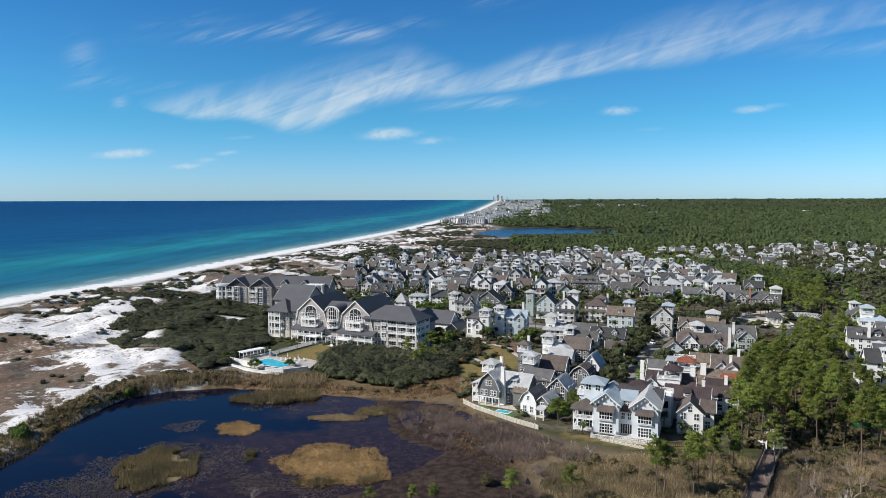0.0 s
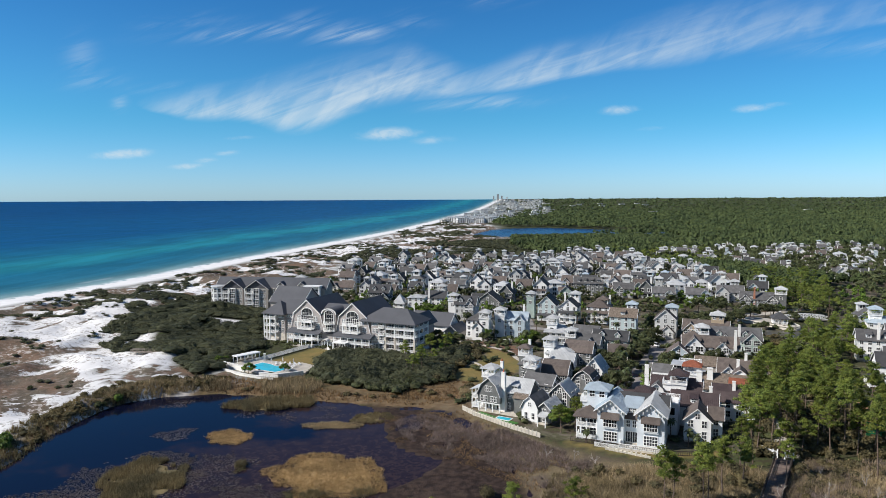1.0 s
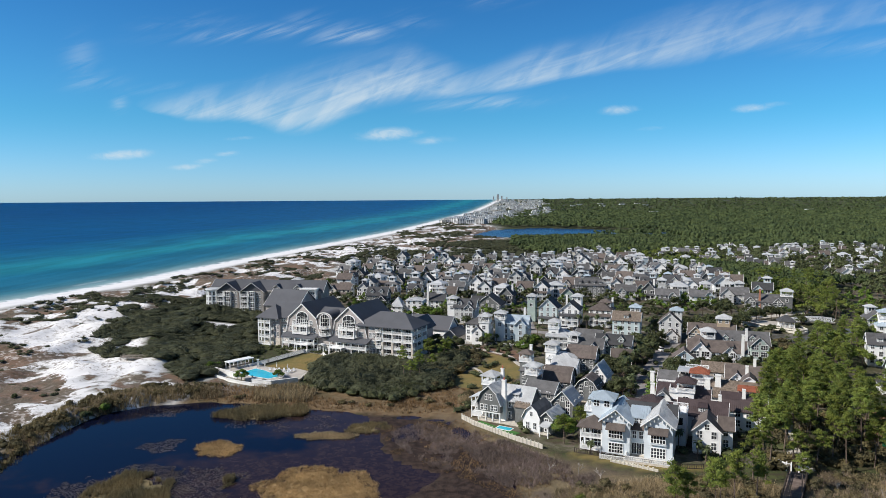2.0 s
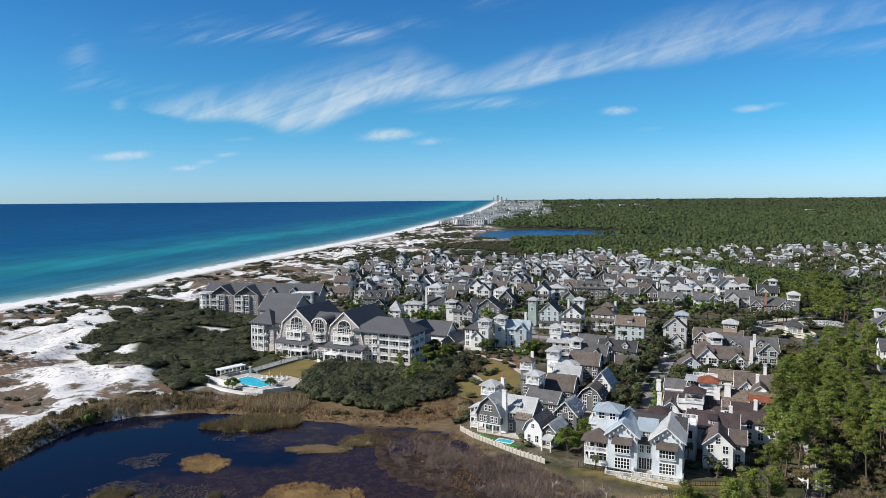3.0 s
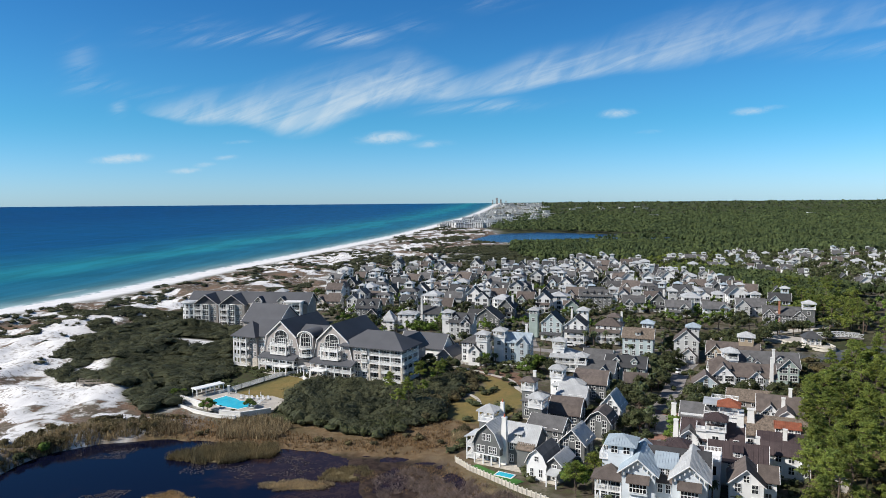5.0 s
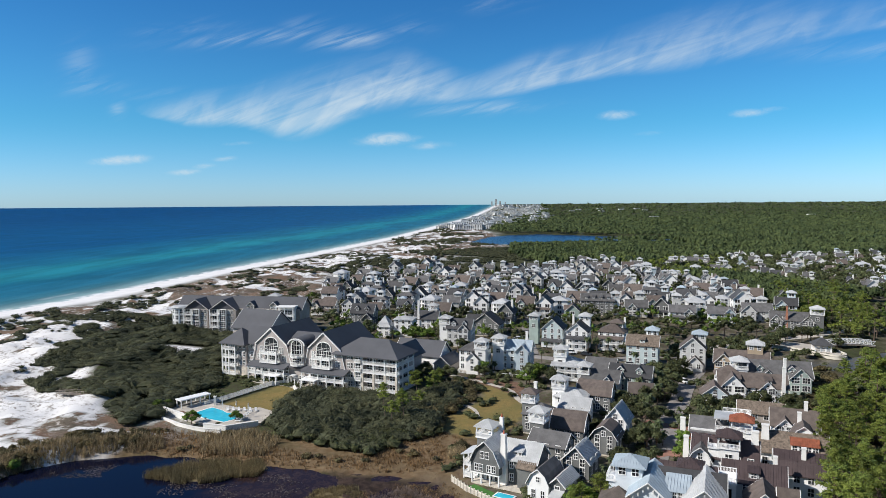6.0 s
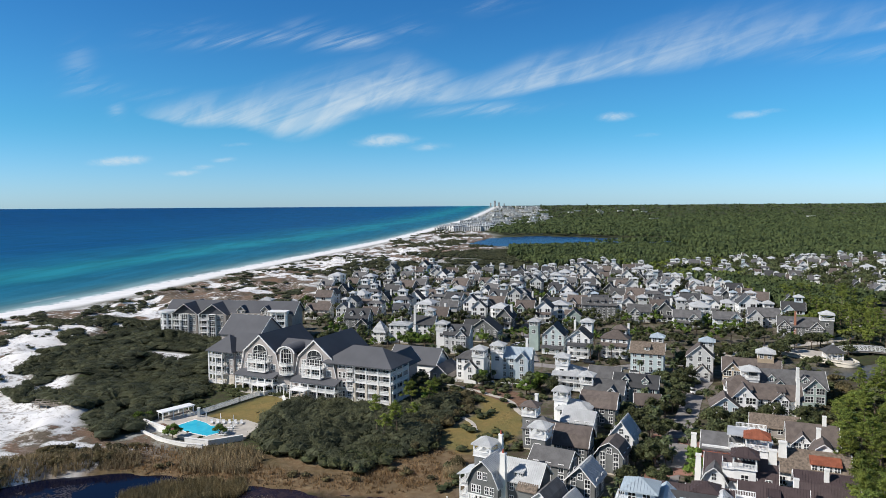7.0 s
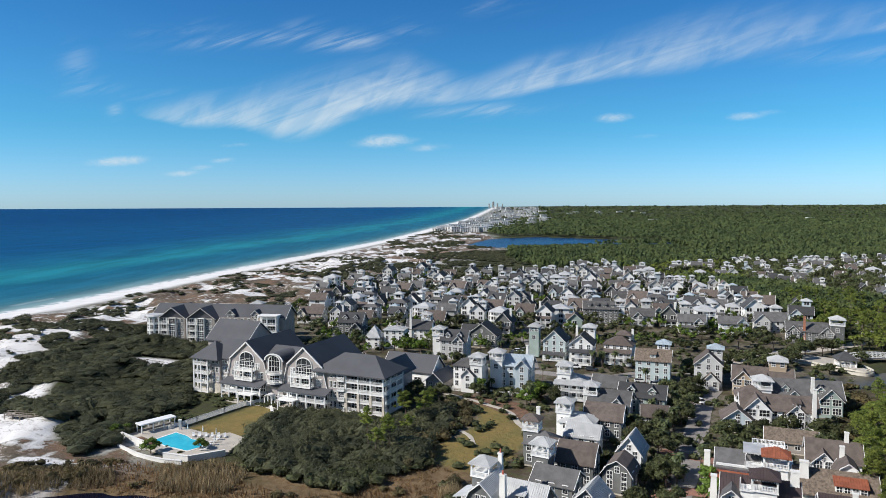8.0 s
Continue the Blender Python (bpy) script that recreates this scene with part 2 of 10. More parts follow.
LEAF_PINE = material("pine_needles", (0.178, 0.238, 0.060), 0.7, 0.30, 0.4, 3.0, bump=0, thin=0.5, per_object=0.25, per_island=0.32, spec=0.25, leafy=0.4)
LEAF_OAK = material("live_oak_leaves", (0.074, 0.092, 0.042), 0.7, 0.30, 0.6, 3.0, bump=0, thin=0.3, per_object=0.3, per_island=0.5, spec=0.25, leafy=0.3)
LEAF_SCRUB = material("dark_scrub_oak_leaves", (0.076, 0.088, 0.052), 0.75, 0.30, 0.16, 1.0, bump=0, thin=0.3, per_island=0.28, spec=0.2, leafy=0.25)
LEAF_FRESH = material("fresh_green_leaves", (0.11, 0.18, 0.035), 0.65, 0.25, 0.6, 3.0, bump=0, thin=0.3, per_object=0.2, per_island=0.4, spec=0.25, leafy=0.3)
LEAF_RUSSET = material("russet_shrub_leaves", (0.108, 0.098, 0.052), 0.75, 0.3, 0.2, 2.0, bump=0, thin=0.3, per_island=0.4, spec=0.2, leafy=0.28)
LEAF_PALM = material("palm_fronds", (0.10, 0.125, 0.05), 0.55, 0.2, 0.8, 3.0, bump=0, thin=0.3, per_island=0.35, spec=0.4)
LEAF_FAR = material("distant_woodland_leaves", (0.054, 0.080, 0.034), 0.85, 0.36, 0.05, 0.3, bump=0, per_island=0.26, spec=0.15, leafy=0.35)
REED_GOLD = material("dry_golden_reeds", (0.42, 0.29, 0.14), 0.9, 0.2, 0.15, 2.0, bump=0, thin=0.3, per_island=0.4, spec=0.15)
REED_OLIVE = material("olive_brown_reeds", (0.20, 0.172, 0.098), 0.9, 0.25, 0.12, 2.0, bump=0, thin=0.3, per_island=0.5, spec=0.15, leafy=0.2)
REED_RUST = material("rusty_marsh_grass", (0.25, 0.165, 0.085), 0.9, 0.25, 0.12, 2.0, bump=0, thin=0.3, per_island=0.45, spec=0.15)
REED_TAN = material("tan_cattails", (0.36, 0.285, 0.17), 0.9, 0.25, 0.12, 2.0, bump=0, thin=0.3, per_island=0.45, spec=0.15)
TWIG = material("bare_grey_brown_twigs", (0.23, 0.18, 0.155), 0.95, 0.25, 0.12, 2.0, bump=0, thin=0.3, per_island=0.4, spec=0.1)
LILY = material("brown_lily_pads", (0.085, 0.068, 0.058), 0.6, 0.3, 0.1, 2.0, bump=0, per_island=0.5, spec=0.3)
# ---- plan of the land ----
SEA_Z, POND_Z, LAKE_Z, CANAL_Z = -1.2, -0.45, -0.3, -0.4
SHORE_Y = np.array([-2500, 0, 200, 330, 414, 498, 664, 969, 1266, 1665, 2694, 5000], float)
SHORE_X = np.array([-420, -330, -305, -285, -268, -240, -210, -146, -87, -33, 102, 400], float)
POND = [(-112, 140), (-101, 151), (-99, 163), (-100, 183), (-99, 199), (-94, 206), (-86, 212), (-69, 216), (-49, 209), (-25, 204), (-8, 200), (3, 196), (8, 180), (15, 160), (20, 135), (20, 90), (-10, 55), (-95, 50), (-125, 100)]
MUD = [(-26, 203), (-17, 186), (-17, 176), (-11, 165), (-2, 157), (-12, 146), (-22, 136), (-16, 100), (30, 90), (30, 210), (-10, 210)]
LAKE = [(46, 1085), (70, 1180), (92, 1255), (140, 1300), (190, 1320), (250, 1270), (330, 1190), (420, 1150), (300, 1090), (190, 1035), (130, 1015), (85, 1020)]
CANAL = [(128, 305), (140, 312), (158, 309), (176, 318), (215, 330), (220, 300), (165, 290), (135, 296)]
TOWN = [(-48, 338), (-72, 427), (-78, 476), (-64, 602), (-10, 645), (44, 624), (96, 660), (148, 716), (180, 645), (184, 565), (202, 508), (188, 452), (186, 400), (172, 350), (156, 300), (140, 240), (100, 190), (72, 163), (35, 168), (4, 196), (6, 250), (0, 300)]
HILLTOP = [(176, 640), (230, 715), (330, 740), (470, 750), (520, 700), (480, 560), (370, 440), (305, 430), (262, 468), (244, 540)]
EASTSIDE = [(255, 446), (330, 430), (240, 250), (180, 200), (150, 200), (132, 214), (150, 246), (215, 385)]


SCRUB_WEST = [(-154, 338), (-149, 344), (-148, 366), (-140, 392), (-126, 398), (-120, 368), (-90, 362), (-84, 318), (-78, 296), (-72, 280), (-78, 258), (-77, 243), (-80, 234), (-87, 237), (-95, 250), (-105, 258), (-118, 268), (-123, 274), (-117, 284), (-124, 296), (-134, 282), (-136, 292), (-129, 302), (-141, 316)]


def inside(x, y, poly):
    """Metres inside a polygon (negative outside), for arrays."""
    best, odd = np.full(x.shape, 1e9), np.zeros(x.shape, bool)
    for (x0, y0), (x1, y1) in zip(poly, poly[1:] + poly[:1]):
        ex, ey = x1 - x0, y1 - y0
        f = np.clip(((x - x0) * ex + (y - y0) * ey) / (ex * ex + ey * ey), 0, 1)
        best = np.minimum(best, np.hypot(x - x0 - f * ex, y - y0 - f * ey))
        odd ^= ((y0 > y) != (y1 > y)) & (x < ex * (y - y0) / (ey if ey else 1e-9) + x0)
    return np.where(odd, best, -best)


RNG = np.random.RandomState(7)
LATTICE = RNG.rand(256, 256)


def lattice_noise(x, y):
    xi, yi = np.floor(x).astype(int), np.floor(y).astype(int)
    fx, fy = x - xi, y - yi
    fx, fy = fx * fx * (3 - 2 * fx), fy * fy * (3 - 2 * fy)
    g = lambda i, j: LATTICE[(xi + i) % 256, (yi + j) % 256]
    return (g(0, 0) * (1 - fx) + g(1, 0) * fx) * (1 - fy) + (g(0, 1) * (1 - fx) + g(1, 1) * fx) * fy


def fbm(x, y, size, octaves=4, seed=0):
    """Noise of 0 to 1 with its largest lumps about size metres across."""
    total, amp, weight = 0, 1.0, 0
    for o in range(octaves):
        total = total + amp * lattice_noise(x / size + 17.3 * seed + 5.1 * o, y / size - 9.7 * seed + 3.3 * o)
        weight += amp
        amp, size = amp * 0.5, size * 0.5
    return total / weight


def smooth(v, a, b):
    f = np.clip((v - a) / (b - a), 0, 1)
    return f * f * (3 - 2 * f)


def far_rise(y):
    """The far land and sea lift towards the visible horizon."""
    return 39.5 * np.clip((y - 2600) / 2350, 0, 1) ** 1.25


def shore(x, y):
    """Metres inland from the waterline, across the coast."""
    return (x - np.interp(y, SHORE_Y, SHORE_X)) * 0.93


def dune_inland(y):
    """Where the dune belt ends, metres inland."""
    return np.interp(y, [0, 150, 215, 250, 300, 380, 480, 600, 760, 900, 1200, 1500, 1750, 2100], [185, 188, 206, 206, 172, 150, 150, 122, 125, 170, 190, 130, 40, 20])


def land(x, y):
    """Height of the ground and its surface masks."""
    s = shore(x, y)
    wobble = (fbm(x, y, 60, 3, 1) - 0.5) * 30
    belt = smooth(s, 18, 55) * (1 - smooth(s + wobble, dune_inland(y) - 10, dune_inland(y) + 15))
    belt = np.maximum(belt, smooth(s, 18, 55) * smooth(y, 625, 690) * (1 - smooth(y, 1330, 1480)) * (1 - smooth(x + 2 * wobble - np.interp(y, [620, 900, 1000], [-60, 40, 60]), -20, 70)))
    beach = 1 - smooth(s, 20, 40)
    lumps = fbm(x, y, 46, 5, 2)
    ridge = 1 - np.abs(2 * fbm(x, y, 34, 4, 3) - 1)
    thicket = smooth(inside(x, y, SCRUB_WEST) + (fbm(x, y, 16, 3, 12) - 0.5) * 16, -2, 3) * (1 - smooth(1 - np.hypot((x + 103) / 11, (y - 333) / 7), 0, 0.3))
    z = np.where(s < 0, SEA_Z + s * 0.06, SEA_Z + np.minimum(s * 0.06, 1.3) + 0.0)
    z = np.maximum(z, -8) + 0.0
    z = np.where(s > 22, 0.1, z)
    z = z + belt * (lumps * 3.4 + ridge ** 3 * 3.0 - 1.7 + (fbm(x, y, 10, 3, 13) - 0.5) * 2.6)
    pond, lake, canal = inside(x, y, POND), inside(x, y, LAKE), inside(x, y, CANAL)
    ragged = (fbm(x, y, 9, 3, 4) - 0.5) * 6
    mud = smooth(inside(x, y, MUD) + ragged, -2, 2) * smooth(pond, -1, 2)
    bed = -1.9 * smooth(pond + ragged, -3, 5)
    # a wandering channel and shallow pools cut the peat
    channel = np.abs(fbm(x, y, 26, 2, 5) - 0.5) * 26
    peat = POND_Z + 0.10 - 0.55 * (1 - smooth(channel, 0.25, 0.9)) + (fbm(x, y, 7, 3, 6) - 0.45) * 0.35
    z = np.where(pond > -4, z * (1 - smooth(pond, -4, 2)) + bed, z)
    z = z * (1 - mud) + peat * mud
    for level, d in ((LAKE_Z, lake), (CANAL_Z, canal)):
        z = z * (1 - smooth(d, -6, 1)) + (level - 1.2) * smooth(d, -3, 3)
    z = z + far_rise(y)
    # plants on the sand: low scrub, browner inland
    tufts = 0.50 * fbm(x, y, 24, 4, 8) + 0.50 * fbm(x, y, 7.5, 4, 15) + 0.05 * smooth(s, 60, 170) + 0.085 * smooth(y, 340, 460) - 0.05 * (1 - smooth(y, 320, 380)) - 0.07 * (1 - smooth(s, 22, 45)) - 0.055 * smooth(y, 600, 700) * (1 - smooth(x, 10, 90))
    grown = belt * smooth(tufts, 0.535, 0.585)
    heath_a, heath_b = [(-240, 296), (-184, 288), (-155, 288), (-141, 266), (-146, 253), (-168, 256), (-240, 262)], [(-220, 246), (-158, 244), (-148, 247), (-138, 242), (-127, 236), (-110, 222), (-112, 213), (-119, 208), (-115, 192), (-116, 172), (-130, 140), (-230, 140)]
    meadow = smooth(np.maximum(inside(x, y, heath_a), inside(x, y, heath_b)) + (fbm(x, y, 10, 5, 11) - 0.57) * 24, -3, 3)
    sand = np.maximum(beach * smooth(s, -6, -1), belt * (1 - grown))
    sand = np.maximum(sand, smooth(1 - np.hypot((x + 103) / 11, (y - 333) / 7), 0.05, 0.3))
    sand = sand * (1 - thicket) * (1 - smooth(pond, -13, -4) * smooth(fbm(x, y, 8, 3, 14), 0.3, 0.5))
    dry = np.maximum(grown, meadow * belt) * (1 - thicket)
    bank = np.where(x < -78, smooth(pond, -9, -2), smooth(pond, -26, -3)) * (1 - smooth(pond, 0, 2)) * (1 - smooth(x, 2, 16))
    bank = np.maximum(bank, smooth(inside(x, y, [(-44, 226), (-14, 210), (3, 199), (9, 206), (12, 220), (6, 228), (-1, 237), (-8, 230), (-20, 224)]) + ragged, -3, 2) * (1 - smooth(pond, 0, 2)))
    fen = smooth(inside(x, y, [(0, 200), (6, 192), (26, 168), (50, 152), (110, 150), (170, 120), (170, -100), (10, -100), (12, 160)]), -4, 2)
    lawn = np.maximum(smooth(inside(x, y, [(18, 279), (24, 270), (27, 258), (28, 244), (22, 231), (13, 223), (6, 227), (1, 236), (7, 244), (13, 252), (16, 262)]), -0.6, 0.6),
                      smooth(inside(x, y, [(-64, 254), (-51, 277), (-45, 276), (-42, 266), (-46, 250), (-54, 246)]), -0.6, 0.6))
    lawn = np.maximum(lawn, smooth(inside(x, y, [(31, 171), (38, 167.5), (52, 162), (66, 164), (66, 160), (47, 159.6), (31, 168.5)]), -0.3, 0.3))
    built = np.maximum(smooth(inside(x, y, TOWN), -3, 3), np.maximum(smooth(inside(x, y, HILLTOP), -6, 3), smooth(inside(x, y, EASTSIDE), -6, 3)))
    return dict(z=z, sand=sand, dry=np.clip(dry, 0, 1) * (1 - beach), bank=bank, fen=fen, mud=mud, lawn=lawn, strand=beach, built=built * (1 - belt))


def steps(fine0, fine1, step, low, high, growth):
    """Grid lines: even between fine0 and fine1, then wider and wider."""
    mid = list(np.arange(fine0, fine1 + step / 2, step))
    a, b, g = [], [], step
    while (a[-1] if a else mid[0]) > low:
        g *= growth
        a.append((a[-1] if a else mid[0]) - g)
    g = step
    while (b[-1] if b else mid[-1]) < high:
        g *= growth
        b.append((b[-1] if b else mid[-1]) + g)
    return np.array(a[::-1] + mid + b)


def sheet(name, xs, ys, height, masks, mat):
    """One grid mesh with its surface masks as float attributes."""
    gx, gy = np.meshgrid(xs, ys)
    nx, ny = len(xs), len(ys)
    me = bpy.data.meshes.new(name)
    co = np.stack([gx, gy, height(gx, gy)], -1).reshape(-1, 3)
    i = (np.arange(ny - 1)[:, None] * nx + np.arange(nx - 1)[None, :]).ravel()
    faces = np.stack([i, i + 1, i + nx + 1, i + nx], -1)
    me.vertices.add(len(co))
    me.vertices.foreach_set("co", co.ravel())
    me.loops.add(faces.size)
    me.loops.foreach_set("vertex_index", faces.ravel())
    me.polygons.add(len(faces))
    me.polygons.foreach_set("loop_start", np.arange(0, faces.size, 4))
    me.polygons.foreach_set("loop_total", np.full(len(faces), 4))
    me.polygons.foreach_set("use_smooth", np.ones(len(faces), bool))
    me.update()
    for key, values in masks(gx, gy).items():
        a = me.attributes.new(key, "FLOAT", "POINT")
        a.data.foreach_set("value", values.ravel().astype(np.float32))
    me.materials.append(mat)
    return new(name, me)


def ground_material():
    m = bpy.data.materials.new("coastal_ground")
    m.use_nodes = True
    k = Nodes(m.node_tree)
    where = k.add("ShaderNodeTexCoord").outputs["Object"]
    large, mid, small, tiny = k.noise(where, 0.02, 5), k.noise(where, 0.11, 5), k.noise(where, 0.6, 5), k.noise(where, 3.0, 3)
    wood = k.mix(k.ramp(mid, 0.35, 0.65), (0.040, 0.058, 0.020), (0.075, 0.085, 0.032))
    base = k.mix(k.ramp(small, 0.4, 0.6), wood, (0.055, 0.050, 0.028))
    # town soil darkened in its colour for the shade between houses
    streets = k.mix(k.ramp(mid, 0.42, 0.58), (0.075, 0.058, 0.040), (0.17, 0.145, 0.115))
    base = k.mix(k.attr("built"), base, k.mix(k.ramp(small, 0.45, 0.6, 0, 0.7), streets, (0.075, 0.085, 0.035)))
    straw = k.mix(k.ramp(small, 0.35, 0.65), (0.155, 0.098, 0.052), (0.215, 0.155, 0.088))
    base = k.mix(k.attr("bank"), base, k.mix(k.ramp(mid, 0.45, 0.7, 0, 0.7), straw, (0.12, 0.085, 0.045)))
    reeds = k.mix(k.ramp(mid, 0.4, 0.62), (0.215, 0.165, 0.095), (0.13, 0.098, 0.075))
    base = k.mix(k.attr("fen"), base, k.mix(k.ramp(tiny, 0.35, 0.7, 0, 0.6), reeds, (0.10, 0.085, 0.05)))
    peat = k.mix(k.ramp(small, 0.35, 0.65), (0.022, 0.014, 0.011), (0.058, 0.038, 0.029))
    base = k.mix(k.attr("mud"), base, k.mix(k.ramp(mid, 0.55, 0.75, 0, 0.55), peat, (0.085, 0.060, 0.044)))
    sand = k.mix(k.ramp(mid, 0.3, 0.7), (0.74, 0.73, 0.72), (0.83, 0.82, 0.80))
    speckle = k.math("MULTIPLY", k.ramp(k.noise(where, 0.55, 6, 0.68), 0.50, 0.60), k.ramp(mid, 0.36, 0.56))
    sand = k.mix(k.math("MULTIPLY", speckle, k.ramp(k.attr("strand"), 0.2, 0.8, 0.75, 0.0)), sand, (0.20, 0.165, 0.125))
    base = k.mix(k.attr("sand"), base, sand)
    heath = k.mix(k.ramp(mid, 0.38, 0.62), (0.178, 0.112, 0.074), (0.125, 0.102, 0.075))
    heath = k.mix(k.ramp(tiny, 0.5, 0.7, 0, 0.6), heath, (0.30, 0.25, 0.20))
    heath = k.mix(k.math("MULTIPLY", k.ramp(small, 0.52, 0.64), 0.55), heath, (0.085, 0.075, 0.05))
    heath = k.mix(k.math("MULTIPLY", k.ramp(small, 0.47, 0.38), k.ramp(large, 0.42, 0.58, 0, 0.8)), heath, (0.60, 0.56, 0.52))
    ragged = k.math("ADD", k.attr("dry"), k.math("MULTIPLY", k.math("SUBTRACT", k.math("MULTIPLY", k.math("ADD", small, k.noise(where, 1.6, 4)), 0.5), 0.5), 2.6))
    base = k.mix(k.ramp(ragged, 0.40, 0.62), base, heath)
    grass = k.mix(k.ramp(mid, 0.35, 0.65), (0.25, 0.18, 0.065), (0.185, 0.155, 0.055))
    base = k.mix(k.attr("lawn"), base, k.mix(k.ramp(small, 0.4, 0.7, 0, 0.4), grass, (0.13, 0.125, 0.045)))
    shader = k.add("ShaderNodeBsdfPrincipled")
    k.link(base, shader.inputs["Base Color"])
    shader.inputs["Roughness"].default_value = 0.93
    shader.inputs["Specular IOR Level"].default_value = 0.2
    relief = k.add("ShaderNodeBump")
    k.link(k.ramp(k.math("ADD", k.attr("sand"), k.attr("strand")), 0, 2, 0.7, 0.05), relief.inputs["Strength"])
    relief.inputs["Distance"].default_value = 0.6
    k.link(k.math("ADD", small, k.math("MULTIPLY", tiny, 0.35)), relief.inputs["Height"])
    k.link(relief.outputs[0], shader.inputs["Normal"])
    k.link(shader.outputs[0], k.add("ShaderNodeOutputMaterial").inputs[0])
    return m


GX, GY = steps(-290, 190, 2.2, -3400, 3400, 1.08), steps(70, 800, 2.4, -2200, 4950, 1.06)
LAND = land(*np.meshgrid(GX, GY))
ground = sheet("ground", GX, GY, lambda x, y: LAND["z"], lambda x, y: {a: b for a, b in LAND.items() if a != "z"}, ground_material())
tagged(ground, "white dune sand, heath, marsh and town soil", "ground", kind="structure")


def heights(x, y):
    """Heights on the ground sheet, between its grid points."""
    i, j = np.clip(np.searchsorted(GX, x) - 1, 0, len(GX) - 2), np.clip(np.searchsorted(GY, y) - 1, 0, len(GY) - 2)
    fx, fy, z = (x - GX[i]) / (GX[i + 1] - GX[i]), (y - GY[j]) / (GY[j + 1] - GY[j]), LAND["z"]
    return (z[j, i] * (1 - fx) + z[j, i + 1] * fx) * (1 - fy) + (z[j + 1, i] * (1 - fx) + z[j + 1, i + 1] * fx) * fy


def ground_height(x, y):
    return float(heights(np.array([float(x)]), np.array([float(y)]))[0])


def sea_material():
    m = bpy.data.materials.new("gulf_water")
    m.use_nodes = True
    k = Nodes(m.node_tree)
    where = k.add("ShaderNodeTexCoord").outputs["Object"]
    out = k.attr("offshore")
    drift = k.math("MULTIPLY", k.math("SUBTRACT", k.noise(where, 0.004, 4), 0.5), 160.0)
    out = k.math("ADD", out, k.math("MULTIPLY", drift, k.ramp(out, 20, 120)))
    colour = k.mix(k.ramp(out, 2, 34), (0.22, 0.33, 0.33), (0.045, 0.170, 0.215))
    colour = k.mix(k.ramp(out, 26, 60), colour, (0.016, 0.128, 0.200))
    colour = k.mix(k.ramp(out, 70, 110), colour, (0.010, 0.125, 0.205))
    colour = k.mix(k.math("MULTIPLY", k.ramp(out, 105, 150), k.ramp(out, 235, 175)), colour, (0.016, 0.190, 0.240))
    colour = k.mix(k.ramp(out, 190, 420), colour, (0.0025, 0.066, 0.178))
    colour = k.mix(k.ramp(out, 500, 1600), colour, (0.0016, 0.046, 0.148))
    swell = k.add("ShaderNodeMapping")
    k.link(where, swell.inputs["Vector"])
    swell.inputs["Rotation"].default_value, swell.inputs["Scale"].default_value = (0, 0, radians(12)), (1.0, 0.14, 1.0)
    chop = k.math("ADD", k.noise(swell.outputs[0], 0.05, 6, 0.65), k.math("MULTIPLY", k.noise(where, 0.012, 4), 0.5))
    grey = k.add("ShaderNodeCombineColor")
    for socket in grey.inputs[:3]:
        k.link(k.ramp(chop, 0.55, 0.95, 0.80, 1.22), socket)
    colour = k.mix(1.0, colour, grey.outputs[0], "MULTIPLY")
    surf = k.math("MULTIPLY", k.ramp(out, 9, 1), k.ramp(k.noise(where, 0.12, 5), 0.35, 0.6))
    line = k.math("MULTIPLY", k.math("MULTIPLY", k.ramp(out, 16, 20), k.ramp(out, 25, 21)), k.ramp(k.noise(where, 0.02, 4), 0.60, 0.66))
    colour = k.mix(k.math("MAXIMUM", surf, k.math("MULTIPLY", line, 0.2)), colour, (0.80, 0.82, 0.82))
    shader = k.add("ShaderNodeBsdfPrincipled")
    k.link(colour, shader.inputs["Base Color"])
    shader.inputs["Roughness"].default_value = 0.45
    shader.inputs["Specular IOR Level"].default_value = 0.03
    relief = k.add("ShaderNodeBump")
    relief.inputs["Strength"].default_value = 0.5
    relief.inputs["Distance"].default_value = 0.8
    k.link(k.noise(where, 0.15, 5, 0.6), relief.inputs["Height"])
    k.link(relief.outputs[0], shader.inputs["Normal"])
    k.link(shader.outputs[0], k.add("ShaderNodeOutputMaterial").inputs[0])
    return m


sea = sheet("sea", np.linspace(-3400, 500, 160), steps(250, 700, 14.0, -2200, 4950, 1.05), lambda x, y: SEA_Z + far_rise(y) + 0 * x,
            lambda x, y: {"offshore": -shore(x, y)}, sea_material())
tagged(sea, "turquoise to deep blue gulf water", "sea", kind="structure")


